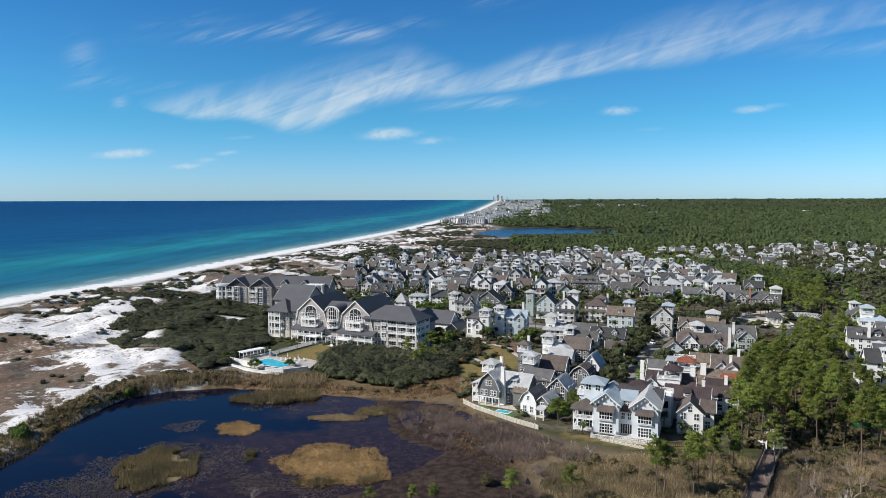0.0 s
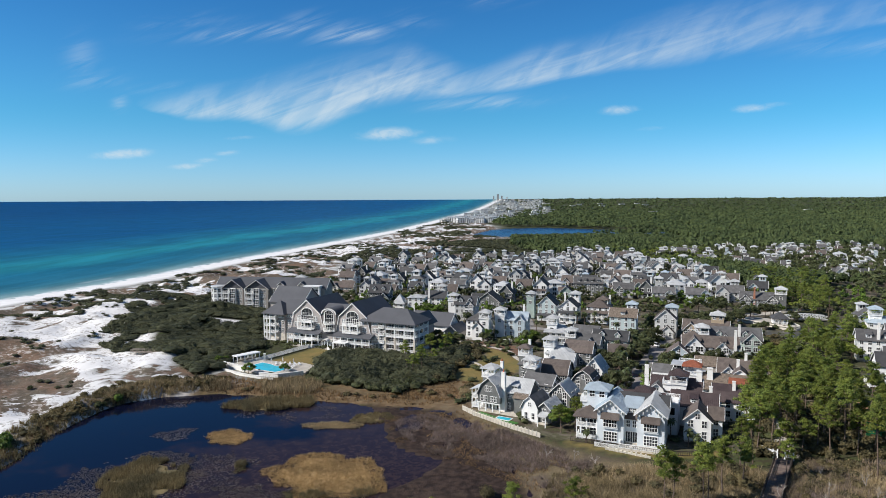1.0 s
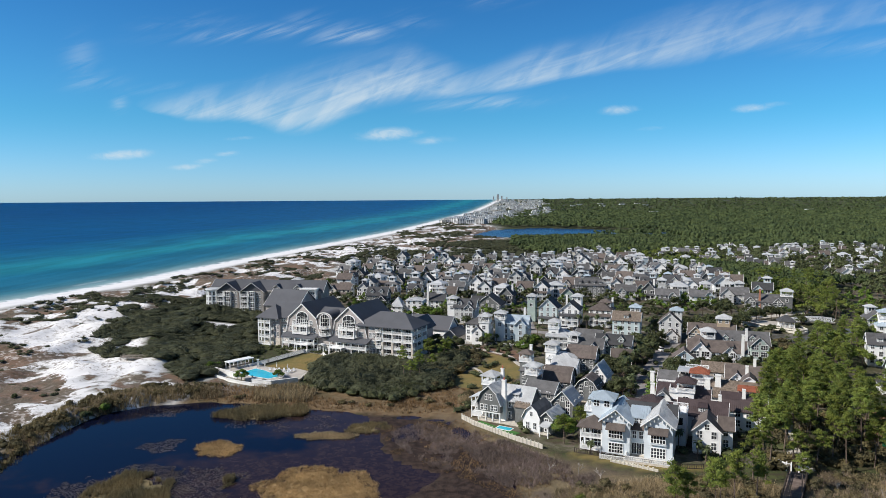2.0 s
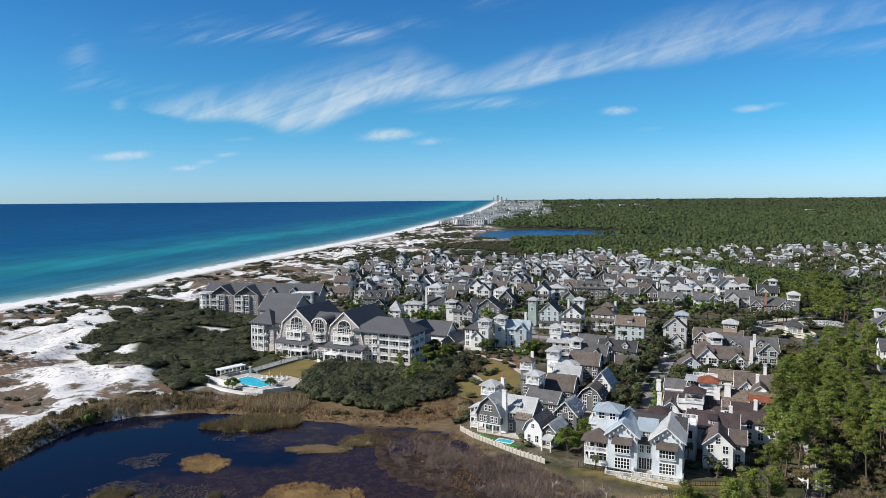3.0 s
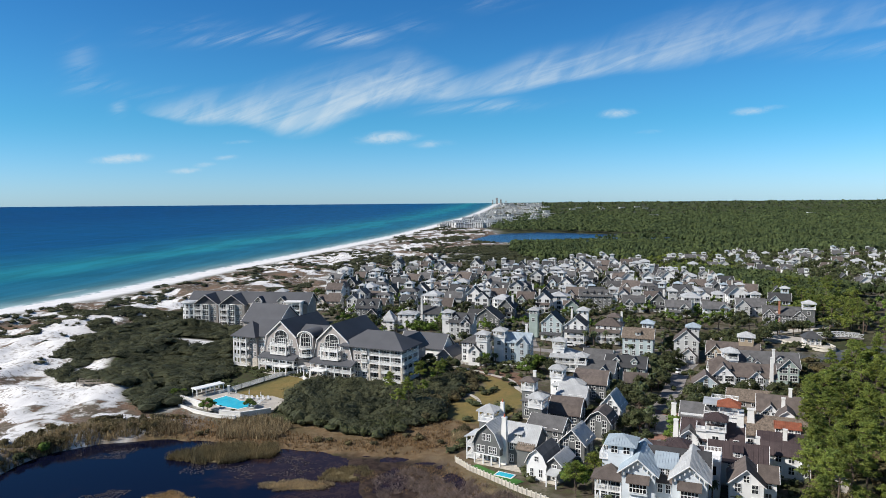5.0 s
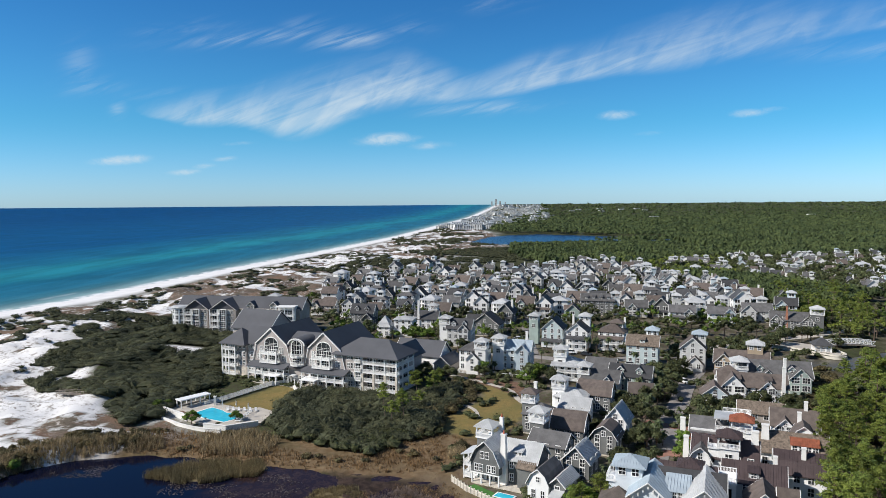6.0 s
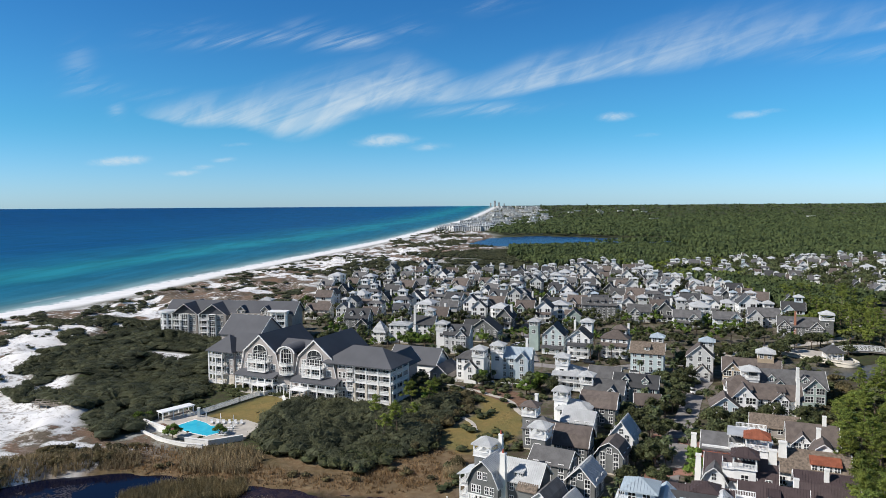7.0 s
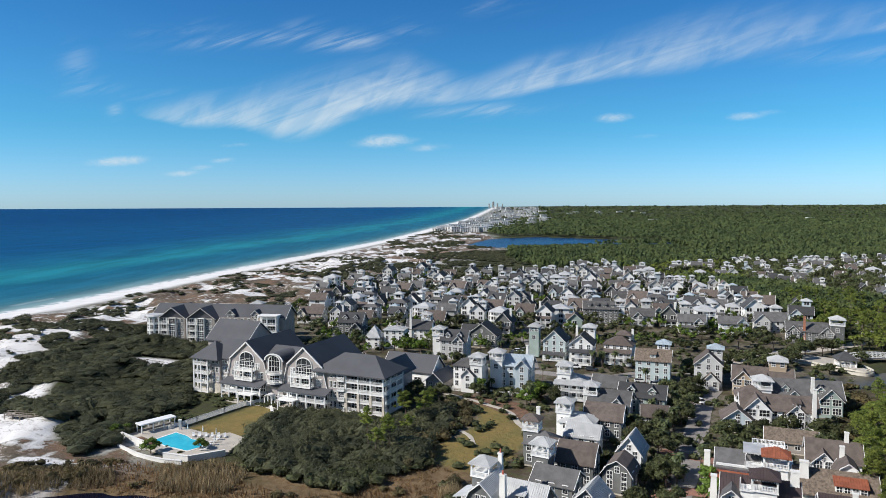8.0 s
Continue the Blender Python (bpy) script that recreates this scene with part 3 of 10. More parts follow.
def blackwater():
    """Dark tannin water, browner where peat lies just below the surface."""
    m = bpy.data.materials.new("pond_water")
    m.use_nodes = True
    k = Nodes(m.node_tree)
    where = k.add("ShaderNodeTexCoord").outputs["Object"]
    east = k.add("ShaderNodeSeparateXYZ")
    k.link(where, east.inputs[0])
    shoal = k.math("ADD", k.noise(where, 0.040, 6, 0.62), k.ramp(east.outputs["X"], -80, -12, -0.15, 0.20))
    shoal = k.math("ADD", shoal, k.ramp(east.outputs["Y"], 196, 140, -0.07, 0.09))
    weed = k.noise(where, 0.55, 7, 0.70, 0.6)
    colour = k.mix(k.ramp(shoal, 0.42, 0.58), (0.0035, 0.0050, 0.0165), (0.022, 0.0125, 0.0140))
    colour = k.mix(k.math("MULTIPLY", k.ramp(shoal, 0.46, 0.62), k.ramp(weed, 0.44, 0.60)), colour, (0.040, 0.024, 0.021))
    colour = k.mix(k.math("MULTIPLY", k.ramp(shoal, 0.40, 0.56), k.ramp(k.noise(where, 1.7, 5, 0.7), 0.60, 0.72)), colour, (0.080, 0.060, 0.048))
    shader = k.add("ShaderNodeBsdfPrincipled")
    k.link(colour, shader.inputs["Base Color"])
    shader.inputs["Roughness"].default_value = 0.09
    shader.inputs["Specular IOR Level"].default_value = 0.07
    relief = k.add("ShaderNodeBump")
    relief.inputs["Strength"].default_value = 0.012
    k.link(k.noise(where, 0.9, 3), relief.inputs["Height"])
    k.link(relief.outputs[0], shader.inputs["Normal"])
    k.link(shader.outputs[0], k.add("ShaderNodeOutputMaterial").inputs[0])
    return m


def still_water(name, poly, level, label, deep, spread=10, rough=0.08):
    m = blackwater() if name == "pond" else material(name + "_water", deep, rough, 0.25, 0.05, 0.6, bump=0.012, spec=0.2)
    xs, ys = [p[0] for p in poly], [p[1] for p in poly]
    bm = bmesh.new()
    cx, cy = sum(xs) / len(xs), sum(ys) / len(ys)
    ring = []
    for x, y in poly:
        d = math.hypot(x - cx, y - cy)
        ring.append(bm.verts.new((cx + (x - cx) * (1 + spread / d), cy + (y - cy) * (1 + spread / d), level)))
    bm.faces.new(ring)
    bmesh.ops.triangulate(bm, faces=bm.faces[:])
    bmesh.ops.recalc_face_normals(bm, faces=bm.faces[:])
    if bm.faces[0].normal.z < 0:
        bmesh.ops.reverse_faces(bm, faces=bm.faces[:])
    me = bpy.data.meshes.new(name)
    bm.to_mesh(me)
    bm.free()
    me.materials.append(m)
    return tagged(new(name, me), label, "water", kind="structure")


still_water("pond", POND, POND_Z, "dark still blackwater pond in the marsh", (0.003, 0.005, 0.012), 5)
still_water("lake", LAKE, LAKE_Z, "deep blue coastal dune lake", (0.004, 0.030, 0.095), 6, 0.3)
still_water("canal", CANAL, CANAL_Z, "brown green canal water below the footbridge", (0.10, 0.092, 0.066), 4, 0.35)
# ---- builders ----


class Shape:
    """Collects faces for one mesh."""

    def __init__(self):
        self.v, self.f, self.m = [], [], []

    def poly(self, pts, m=0):
        i = len(self.v)
        self.v += [tuple(p) for p in pts]
        self.f.append(tuple(range(i, i + len(pts))))
        self.m.append(m)
        return self

    def hull(self, low, high, m=0):
        """A solid between two matching rings, low one counter-clockwise from above."""
        i, c = len(self.v), len(low)
        self.v += [tuple(p) for p in low] + [tuple(p) for p in high]
        self.f += [tuple(range(i + c - 1, i - 1, -1)), tuple(range(i + c, i + 2 * c))]
        self.f += [(i + j, i + (j + 1) % c, i + c + (j + 1) % c, i + c + j) for j in range(c)]
        self.m += [m] * (c + 2)
        return self

    def box(self, x0, y0, z0, x1, y1, z1, m=0):
        return self.hull([(x0, y0, z0), (x1, y0, z0), (x1, y1, z0), (x0, y1, z0)], [(x0, y0, z1), (x1, y0, z1), (x1, y1, z1), (x0, y1, z1)], m)

    def bar(self, a, b, w, m=0, w2=None):
        """A square bar from a to b."""
        a, b = Vector(a), Vector(b)
        way = (b - a).normalized()
        side = way.cross((0, 0, 1)) if abs(way.z) < 0.95 else Vector((1, 0, 0))
        side = side.normalized()
        up = side.cross(way)
        w2 = w if w2 is None else w2
        ring = lambda p, r: [p + side * sx * r / 2 + up * sy * r / 2 for sx, sy in ((-1, -1), (-1, 1), (1, 1), (1, -1))]
        return self.hull(ring(a, w), ring(b, w2), m)

    def slab(self, pts, thick, m=0):
        """A sloping board: pts is its top face, seen counter-clockwise from above."""
        return self.hull([(p[0], p[1], p[2] - thick) for p in pts], pts, m)

    def ribs(self, pts, gap=0.55, high=0.07, m=0):
        """Standing seams that run down a roof face."""
        p = [Vector(q) for q in pts]
        nrm = (p[1] - p[0]).cross(p[2] - p[0]).normalized()
        level = nrm.cross((0, 0, 1))
        if level.length < 0.05:
            return self
        level.normalize()
        down = level.cross(nrm)
        along, o = [(q - p[0]).dot(level) for q in p], p[0]
        c = min(along) + gap / 2
        while c < max(along):
            hits = []
            for (q, s), (r, u) in zip(zip(p, along), zip(p[1:] + p[:1], along[1:] + along[:1])):
                if (s - c) * (u - c) < 0:
                    hits.append(q.lerp(r, (c - s) / (u - s)))
            if len(hits) == 2 and (hits[0] - hits[1]).length > 0.3:
                self.bar(hits[0] + nrm * high / 2, hits[1] + nrm * high / 2, high, m)
            c += gap
        return self

    def mesh(self, name, mats):
        me = bpy.data.meshes.new(name)
        me.from_pydata(self.v, [], self.f)
        for mat in mats:
            me.materials.append(mat)
        if len(mats) > 1:
            me.polygons.foreach_set("material_index", self.m)
        me.update()
        return me


def part(name, shape, mats, parent, label=""):
    """Links a shape as one mesh under a thing or a part."""
    mats = mats if isinstance(mats, (list, tuple)) else [mats]
    ob = new(name, shape.mesh(name, mats) if isinstance(shape, Shape) else shape)
    ob.parent = parent
    return tagged(ob, label)


def thing(name, x, y, rot, label, category, group="", kind="", z=None, scale=(1.0, 1.0, 1.0)):
    ob = new(name)
    ob.empty_display_size = 0.5
    ob.matrix_basis = pose(x, y, ground_height(x, y) if z is None else z, 0, 0, rot) @ Matrix.Diagonal((*scale, 1.0))
    return tagged(ob, label, category, group, kind)


WINDOW_CACHE = {}


def lattice(w, h, cols, rows, border, bar, front, back, pane=None):
    """One connected lattice of casing and bars round recessed panes; with pane, the panes close it as material 1."""
    def lines(size, count):
        edges = [-size / 2 - border]
        for i in range(count):
            a, b = -size / 2 + size * i / count, -size / 2 + size * (i + 1) / count
            edges += [a + (bar / 2 if i else 0), b - (bar / 2 if i < count - 1 else 0)]
        return edges + [size / 2 + border]
    xs, zs = lines(w, cols), lines(h, rows)
    s, index = Shape(), {}

    def corner(i, j, y):
        if (i, j, y) not in index:
            index[(i, j, y)] = len(s.v)
            s.v.append((xs[i], y, zs[j]))
        return index[(i, j, y)]

    def face(m, *corners):
        s.f.append(tuple(corner(*c) for c in corners))
        s.m.append(m)
    nx, nz = len(xs) - 1, len(zs) - 1
    hole = lambda i, j: i % 2 == 1 and j % 2 == 1 and 0 < i < nx and 0 < j < nz
    gone = lambda i, j: not (0 <= i < nx and 0 <= j < nz)
    for i in range(nx):
        for j in range(nz):
            if hole(i, j):
                if pane is not None:
                    face(1, (i, j, pane), (i + 1, j, pane), (i + 1, j + 1, pane), (i, j + 1, pane))
                continue
            face(0, (i, j, front), (i + 1, j, front), (i + 1, j + 1, front), (i, j + 1, front))
            for di, dj, a, b in ((-1, 0, (i, j + 1), (i, j)), (1, 0, (i + 1, j), (i + 1, j + 1)), (0, -1, (i, j), (i + 1, j)), (0, 1, (i + 1, j + 1), (i, j + 1))):
                if gone(i + di, j + dj) or hole(i + di, j + dj):
                    deep = pane if pane is not None and not gone(i + di, j + dj) else back
                    face(0, (*b, front), (*a, front), (*a, deep), (*b, deep))
    return s


def window_mesh(w, h, bars, trim):
    key = (round(w, 2), round(h, 2), bars, trim.name)
    if key not in WINDOW_CACHE:
        WINDOW_CACHE[key] = lattice(w, h, bars + 1, 2, 0.13, 0.09, -0.1, 0.06, -0.02).mesh("window", [trim, GLASS])
    return WINDOW_CACHE[key]


def window(parent, x, y, z, turn, w=1.0, h=1.5, bars=1, trim=None, name="window"):
    """A window whose outer face looks to local -y, turned about z; panes recessed in its casing."""
    ob = new(name, window_mesh(w, h, bars, trim or TRIM))
    ob.parent = parent
    ob.matrix_basis = pose(x, y, z, 0, 0, turn)
    return ob


def railing(parent, pts, z, high=1.0, gap=0.35, name="railing", closed=False, mat=None):
    """Top and bottom rail, newels and balusters along a line."""
    s = Shape()
    pairs = list(zip(pts, pts[1:] + pts[:1])) if closed else list(zip(pts, pts[1:]))
    for (x0, y0), (x1, y1) in pairs:
        length = math.hypot(x1 - x0, y1 - y0)
        s.bar((x0, y0, z + high), (x1, y1, z + high), 0.12)
        s.bar((x0, y0, z + 0.12), (x1, y1, z + 0.12), 0.09)
        s.bar((x0, y0, z), (x0, y0, z + high + 0.12), 0.16)
        s.bar((x1, y1, z), (x1, y1, z + high + 0.12), 0.16)
        c = max(int(length / gap), 1)
        for i in range(1, c):
            x, y = x0 + (x1 - x0) * i / c, y0 + (y1 - y0) * i / c
            s.box(x - 0.05, y - 0.05, z + 0.12, x + 0.05, y + 0.05, z + high)
    return part(name, s, mat or TRIM, parent)


def roof_faces(kind, x0, y0, x1, y1, z, rise, axis):
    """Top faces of a roof over a rectangle (eaves at z), and its gable triangles."""
    xm, ym, top = (x0 + x1) / 2, (y0 + y1) / 2, z + rise
    if kind == "gable" and axis == "x":
        a, b = (x0, ym, top), (x1, ym, top)
        return [[(x0, y0, z), (x1, y0, z), b, a], [(x1, y1, z), (x0, y1, z), a, b]]
    if kind == "gable":
        a, b = (xm, y0, top), (xm, y1, top)
        return [[(x1, y0, z), (x1, y1, z), b, a], [(x0, y1, z), (x0, y0, z), a, b]]
    if kind == "hip":
        w, d = x1 - x0, y1 - y0
        if w >= d:
            a, b = (x0 + d / 2, ym, top), (x1 - d / 2, ym, top)
            return [[(x0, y0, z), (x1, y0, z), b, a] if w > d else [(x0, y0, z), (x1, y0, z), a], [(x1, y0, z), (x1, y1, z), b],
                    [(x1, y1, z), (x0, y1, z), a, b] if w > d else [(x1, y1, z), (x0, y1, z), a], [(x0, y1, z), (x0, y0, z), a]]
        a, b = (xm, y0 + w / 2, top), (xm, y1 - w / 2, top)
        return [[(x0, y0, z), (x1, y0, z), a], [(x1, y0, z), (x1, y1, z), b, a], [(x1, y1, z), (x0, y1, z), b], [(x0, y1, z), (x0, y0, z), a, b]]
    if kind == "gambrel":
        lo, hi = z + rise * 0.62, top
        if axis == "x":
            k = (y1 - y0) * 0.2
            return [[(x0, y0, z), (x1, y0, z), (x1, y0 + k, lo), (x0, y0 + k, lo)], [(x0, y0 + k, lo), (x1, y0 + k, lo), (x1, ym, hi), (x0, ym, hi)],
                    [(x1, y1, z), (x0, y1, z), (x0, y1 - k, lo), (x1, y1 - k, lo)], [(x1, y1 - k, lo), (x0, y1 - k, lo), (x0, ym, hi), (x1, ym, hi)]]
        k = (x1 - x0) * 0.2
        return [[(x1, y0, z), (x1, y1, z), (x1 - k, y1, lo), (x1 - k, y0, lo)], [(x1 - k, y0, lo), (x1 - k, y1, lo), (xm, y1, hi), (xm, y0, hi)],
                [(x0, y1, z), (x0, y0, z), (x0 + k, y0, lo), (x0 + k, y1, lo)], [(x0 + k, y1, lo), (x0 + k, y0, lo), (xm, y0, hi), (xm, y1, hi)]]
    return [[(x0, y0, z), (x1, y0, z), (x1, y1, z), (x0, y1, z)]]


def roof(parent, kind, x0, y0, x1, y1, z, rise, axis="x", over=0.55, mat=None, wall=None, name="roof", thick=0.22, bargeboard=True, seams=True):
    """A roof with thick eaves, its gable walls and white bargeboards."""
    mat = mat or R_GREY
    w, d = x1 - x0, y1 - y0
    run = (d if axis == "x" else w) / 2 if kind != "hip" else min(w, d) / 2
    drop = over * rise / run * (0.8 if kind == "gambrel" else 1.0)
    s, seam = Shape(), Shape()
    faces = roof_faces(kind, x0 - over, y0 - over, x1 + over, y1 + over, z - drop + thick, rise + drop, axis)
    for face in faces:
        s.slab(face, thick)
        if seams and mat in (R_METAL, R_BLUEMETAL, R_MAROON, R_RUST):
            seam.ribs(face)
    # closed soffit so that the eaves have a solid underside
    ob = part(name, s, mat, parent)
    if seam.f:
        tagged(part("standing_seam", seam, mat, ob), kind="stuff")
    if kind in ("gable", "gambrel") and wall:
        for end in (0, 1):
            g = Shape()
            if axis == "x":
                x = x0 if end == 0 else x1 - 0.2
                ring = [(y0, z), (y1, z), ((y0 + y1) / 2, z + rise)] if kind == "gable" else [(y0, z), (y1, z), (y1 - d * 0.2, z + rise * 0.62), ((y0 + y1) / 2, z + rise), (y0 + d * 0.2, z + rise * 0.62)]
                g.hull([(x, a, b) for a, b in ring][::-1], [(x + 0.2, a, b) for a, b in ring][::-1])
            else:
                y = y0 if end == 0 else y1 - 0.2
                ring = [(x0, z), (x1, z), ((x0 + x1) / 2, z + rise)] if kind == "gable" else [(x0, z), (x1, z), (x1 - w * 0.2, z + rise * 0.62), ((x0 + x1) / 2, z + rise), (x0 + w * 0.2, z + rise * 0.62)]
                g.hull([(a, y, b) for a, b in ring], [(a, y + 0.2, b) for a, b in ring])
            part("gable_wall", g, wall, parent)
    if kind in ("gable", "gambrel") and bargeboard:
        for end in (0, 1):
            t = Shape()
            for face in faces:
                for a, b in ((face[0], face[3]), (face[1], face[2])):
                    far_end = a[0] > (x0 + x1) / 2 if axis == "x" else a[1] > (y0 + y1) / 2
                    if far_end == (end == 1):
                        shift = 0.035 if far_end else -0.035
                        off_ = Vector((shift, 0, -0.13)) if axis == "x" else Vector((0, shift, -0.13))
                        t.bar(Vector(a) + off_, Vector(b) + off_, 0.17)
            part("bargeboard", t, TRIM, parent)
    return ob


def chimney(parent, x, y, z0, z1, w=1.1, d=0.9, mat=None, cap=None):
    s = Shape()
    s.hull([(x - w * 0.65, y - d * 0.65, z0), (x + w * 0.65, y - d * 0.65, z0), (x + w * 0.65, y + d * 0.65, z0), (x - w * 0.65, y + d * 0.65, z0)],
           [(x - w * 0.42, y - d * 0.42, z1 - 0.3), (x + w * 0.42, y - d * 0.42, z1 - 0.3), (x + w * 0.42, y + d * 0.42, z1 - 0.3), (x - w * 0.42, y + d * 0.42, z1 - 0.3)])
    s.box(x - w * 0.5, y - d * 0.5, z1 - 0.3, x + w * 0.5, y + d * 0.5, z1)
    ob = part("chimney", s, mat or CHIMNEY, parent)
    if cap:
        c = Shape()
        c.hull([(x - 0.2, y - 0.2, z1), (x + 0.2, y - 0.2, z1), (x + 0.2, y + 0.2, z1), (x - 0.2, y + 0.2, z1)],
               [(x - 0.14, y - 0.14, z1 + 0.8), (x + 0.14, y - 0.14, z1 + 0.8), (x + 0.14, y + 0.14, z1 + 0.8), (x - 0.14, y + 0.14, z1 + 0.8)])
        part("chimney_pot", c, cap, ob)


def belvedere(parent, x, y, size, z0, z1, wall, roof_mat, open_top=True, rich=True, size2=None):
    """A square lookout tower: shaft, deck with railing, posts and a flat hipped roof."""
    h, k = size / 2, (size2 or size) / 2
    room = 2.7
    s = Shape().box(x - h, y - k, z0, x + h, y + k, z1)
    part("tower_wall", s, wall, parent)
    if open_top:
        o = 0.35
        part("tower_deck", Shape().box(x - h - o, y - k - o, z1, x + h + o, y + k + o, z1 + 0.22), TRIM, parent)
        z = z1 + 0.22
        railing(parent, [(x - h - 0.2, y - k - 0.2), (x + h + 0.2, y - k - 0.2), (x + h + 0.2, y + k + 0.2), (x - h - 0.2, y + k + 0.2)], z, 1.05, 0.3 if rich else 0.6, "tower_railing", True)
        if rich:
            for sx in (-1, 1):
                for sy in (-1, 1):
                    part("tower_post", Shape().box(x + sx * (h + 0.05) - 0.17, y + sy * (k + 0.05) - 0.17, z, x + sx * (h + 0.05) + 0.17, y + sy * (k + 0.05) + 0.17, z + room), TRIM, parent)
            b = Shape()
            for sy in (-1, 1):
                b.box(x - h - 0.2, y + sy * (k + 0.05) - 0.15, z + room - 0.35, x + h + 0.2, y + sy * (k + 0.05) + 0.15, z + room)
            for sx in (-1, 1):
                b.box(x + sx * (h + 0.05) - 0.15, y - k - 0.1, z + room - 0.35, x + sx * (h + 0.05) + 0.15, y + k + 0.1, z + room - 0.003)
            part("tower_beam", b, TRIM, parent)
        else:
            p = Shape()
            for sx in (-1, 1):
                for sy in (-1, 1):
                    p.box(x + sx * h - 0.2, y + sy * k - 0.2, z, x + sx * h + 0.2, y + sy * k + 0.2, z + room)
            part("tower_post", p, TRIM, parent)
        roof(parent, "hip", x - h - 0.1, y - k - 0.1, x + h + 0.1, y + k + 0.1, z + room, size * 0.24, over=0.65, mat=roof_mat, name="tower_roof", seams=rich)
    else:
        top = z1 + room
        part("tower_room", Shape().box(x - h - 0.05, y - k - 0.05, z1, x + h + 0.05, y + k + 0.05, top), wall, parent)
        for turn, px, py in ((0, x, y - k - 0.05), (-90, x - h - 0.05, y), (90, x + h + 0.05, y)):
            c = 2 if size > 3 else 1
            for i in range(c):
                o = (i - (c - 1) / 2) * size / c
                window(parent, px + (o if turn == 0 else 0), py + (o if turn else 0), z1 + 1.45, turn, min(size / c - 0.7, 1.2), 1.35, 1)
        roof(parent, "hip", x - h, y - k, x + h, y + k, top, size * 0.24, over=0.8, mat=roof_mat, name="tower_roof", seams=rich)
    # windows down the shaft
    if rich and z1 - z0 > 5:
        window(parent, x, y - k, z1 - 1.9, 0, min(size * 0.4, 1.5), 1.5, 1)
        window(parent, x - h, y, z1 - 1.9, -90, min(size * 0.35, 1.2), 1.5, 1)


def wall_windows(parent, x0, y0, x1, y1, z, storeys, sides="flr", pitch=2.7, h=1.7, storey=3.1, w=1.25):
    for i in range(storeys):
        zc = z + i * storey + 1.75
        for side in sides:
            a, b = (x0, x1) if side in "fb" else (y0, y1)
            c = max(int((b - a) / pitch), 1)
            for j in range(c):
                o = a + (b - a) * (j + 0.5) / c
                px, py, turn = {"f": (o, y0, 0), "b": (o, y1, 180), "l": (x0, o, -90), "r": (x1, o, 90)}[side]
                window(parent, px, py, zc, turn, w, h, 1)


def porch(parent, x0, y0, x1, y1, z, storeys, roof_mat, storey=3.1, rich=True, top_roof=True):
    """Stacked open galleries with posts, decks and railings along the front."""
    for i in range(storeys):
        zz = z + i * storey
        part("porch_deck", Shape().box(x0, y0, zz - 0.22, x1, y1, zz), TRIM, parent)
        railing(parent, [(x0 + 0.12, y1), (x0 + 0.12, y0 + 0.12), (x1 - 0.12, y0 + 0.12), (x1 - 0.12, y1)], zz, 0.95, 0.3 if rich else 0.6)
    c = max(int((x1 - x0) / 2.6), 1)
    for j in range(c + 1):
        x = x0 + 0.15 + (x1 - x0 - 0.3) * j / c
        part("porch_post", Shape().box(x - 0.13, y0 + 0.02, z - 0.3, x + 0.13, y0 + 0.28, z + storeys * storey - 0.3), TRIM, parent)
    if top_roof:
        zt = z + storeys * storey - 0.3
        s = Shape()
        face = [(x0 - 0.4, y0 - 0.5, zt), (x1 + 0.4, y0 - 0.5, zt), (x1 + 0.4, y1, zt + 0.9), (x0 - 0.4, y1, zt + 0.9)]
        s.slab(face, 0.2)
        if rich and roof_mat in (R_METAL, R_BLUEMETAL, R_MAROON, R_RUST):
            s.ribs(face)
        part("porch_roof", s, roof_mat, parent)
        part("porch_beam", Shape().box(x0, y0, zt - 0.38, x1, y0 + 0.3, zt - 0.12), TRIM, parent)


def dormer(parent, x, y, z, w, h, depth, roof_mat, wall, kind="gable", wins=1):
    """A dormer that looks to local -y with its front at y."""
    part("dormer_wall", Shape().box(x - w / 2, y, z, x + w / 2, y + depth, z + h), wall, parent)
    if kind == "gable":
        roof(parent, "gable", x - w / 2, y, x + w / 2, y + depth, z + h, w * 0.45, "y", 0.3, roof_mat, wall, "dormer_roof", 0.14)
    else:
        face = [(x - w / 2 - 0.3, y - 0.4, z + h), (x + w / 2 + 0.3, y - 0.4, z + h), (x + w / 2 + 0.3, y + depth, z + h + depth * 0.28), (x - w / 2 - 0.3, y + depth, z + h + depth * 0.28)]
        s = Shape().slab(face, 0.14)
        if roof_mat in (R_METAL, R_BLUEMETAL, R_MAROON, R_RUST):
            s.ribs(face)
        part("dormer_roof", s, roof_mat, parent)
    for i in range(wins):
        window(parent, x + (i - (wins - 1) / 2) * w / wins, y, z + h * 0.52, 0, min(w / wins - 0.4, 1.1), h * 0.62, 1)


def front_bay(parent, x, y0, w, top, deep, roof_mat, wall, out=1.3, base=0.0, storey=3.1):
    """A gabled bay standing out from the front, with wide glazing."""
    part("bay_wall", Shape().box(x - w / 2, y0 - out, base - 0.4, x + w / 2, y0 + 0.5, top), wall, parent)
    roof(parent, "gable", x - w / 2, y0 - out, x + w / 2, y0 + deep, top, w * 0.46, "y", 0.5, roof_mat, wall, "bay_roof")
    for i in range(int((top - base) / storey + 0.2)):
        for o in (-0.25, 0.25):
            window(parent, x + o * w, y0 - out, base + 1.75 + i * storey, 0, w * 0.36, 1.75, 2)
    window(parent, x, y0 - out, top + w * 0.14, 0, 0.8, 0.9, 1)


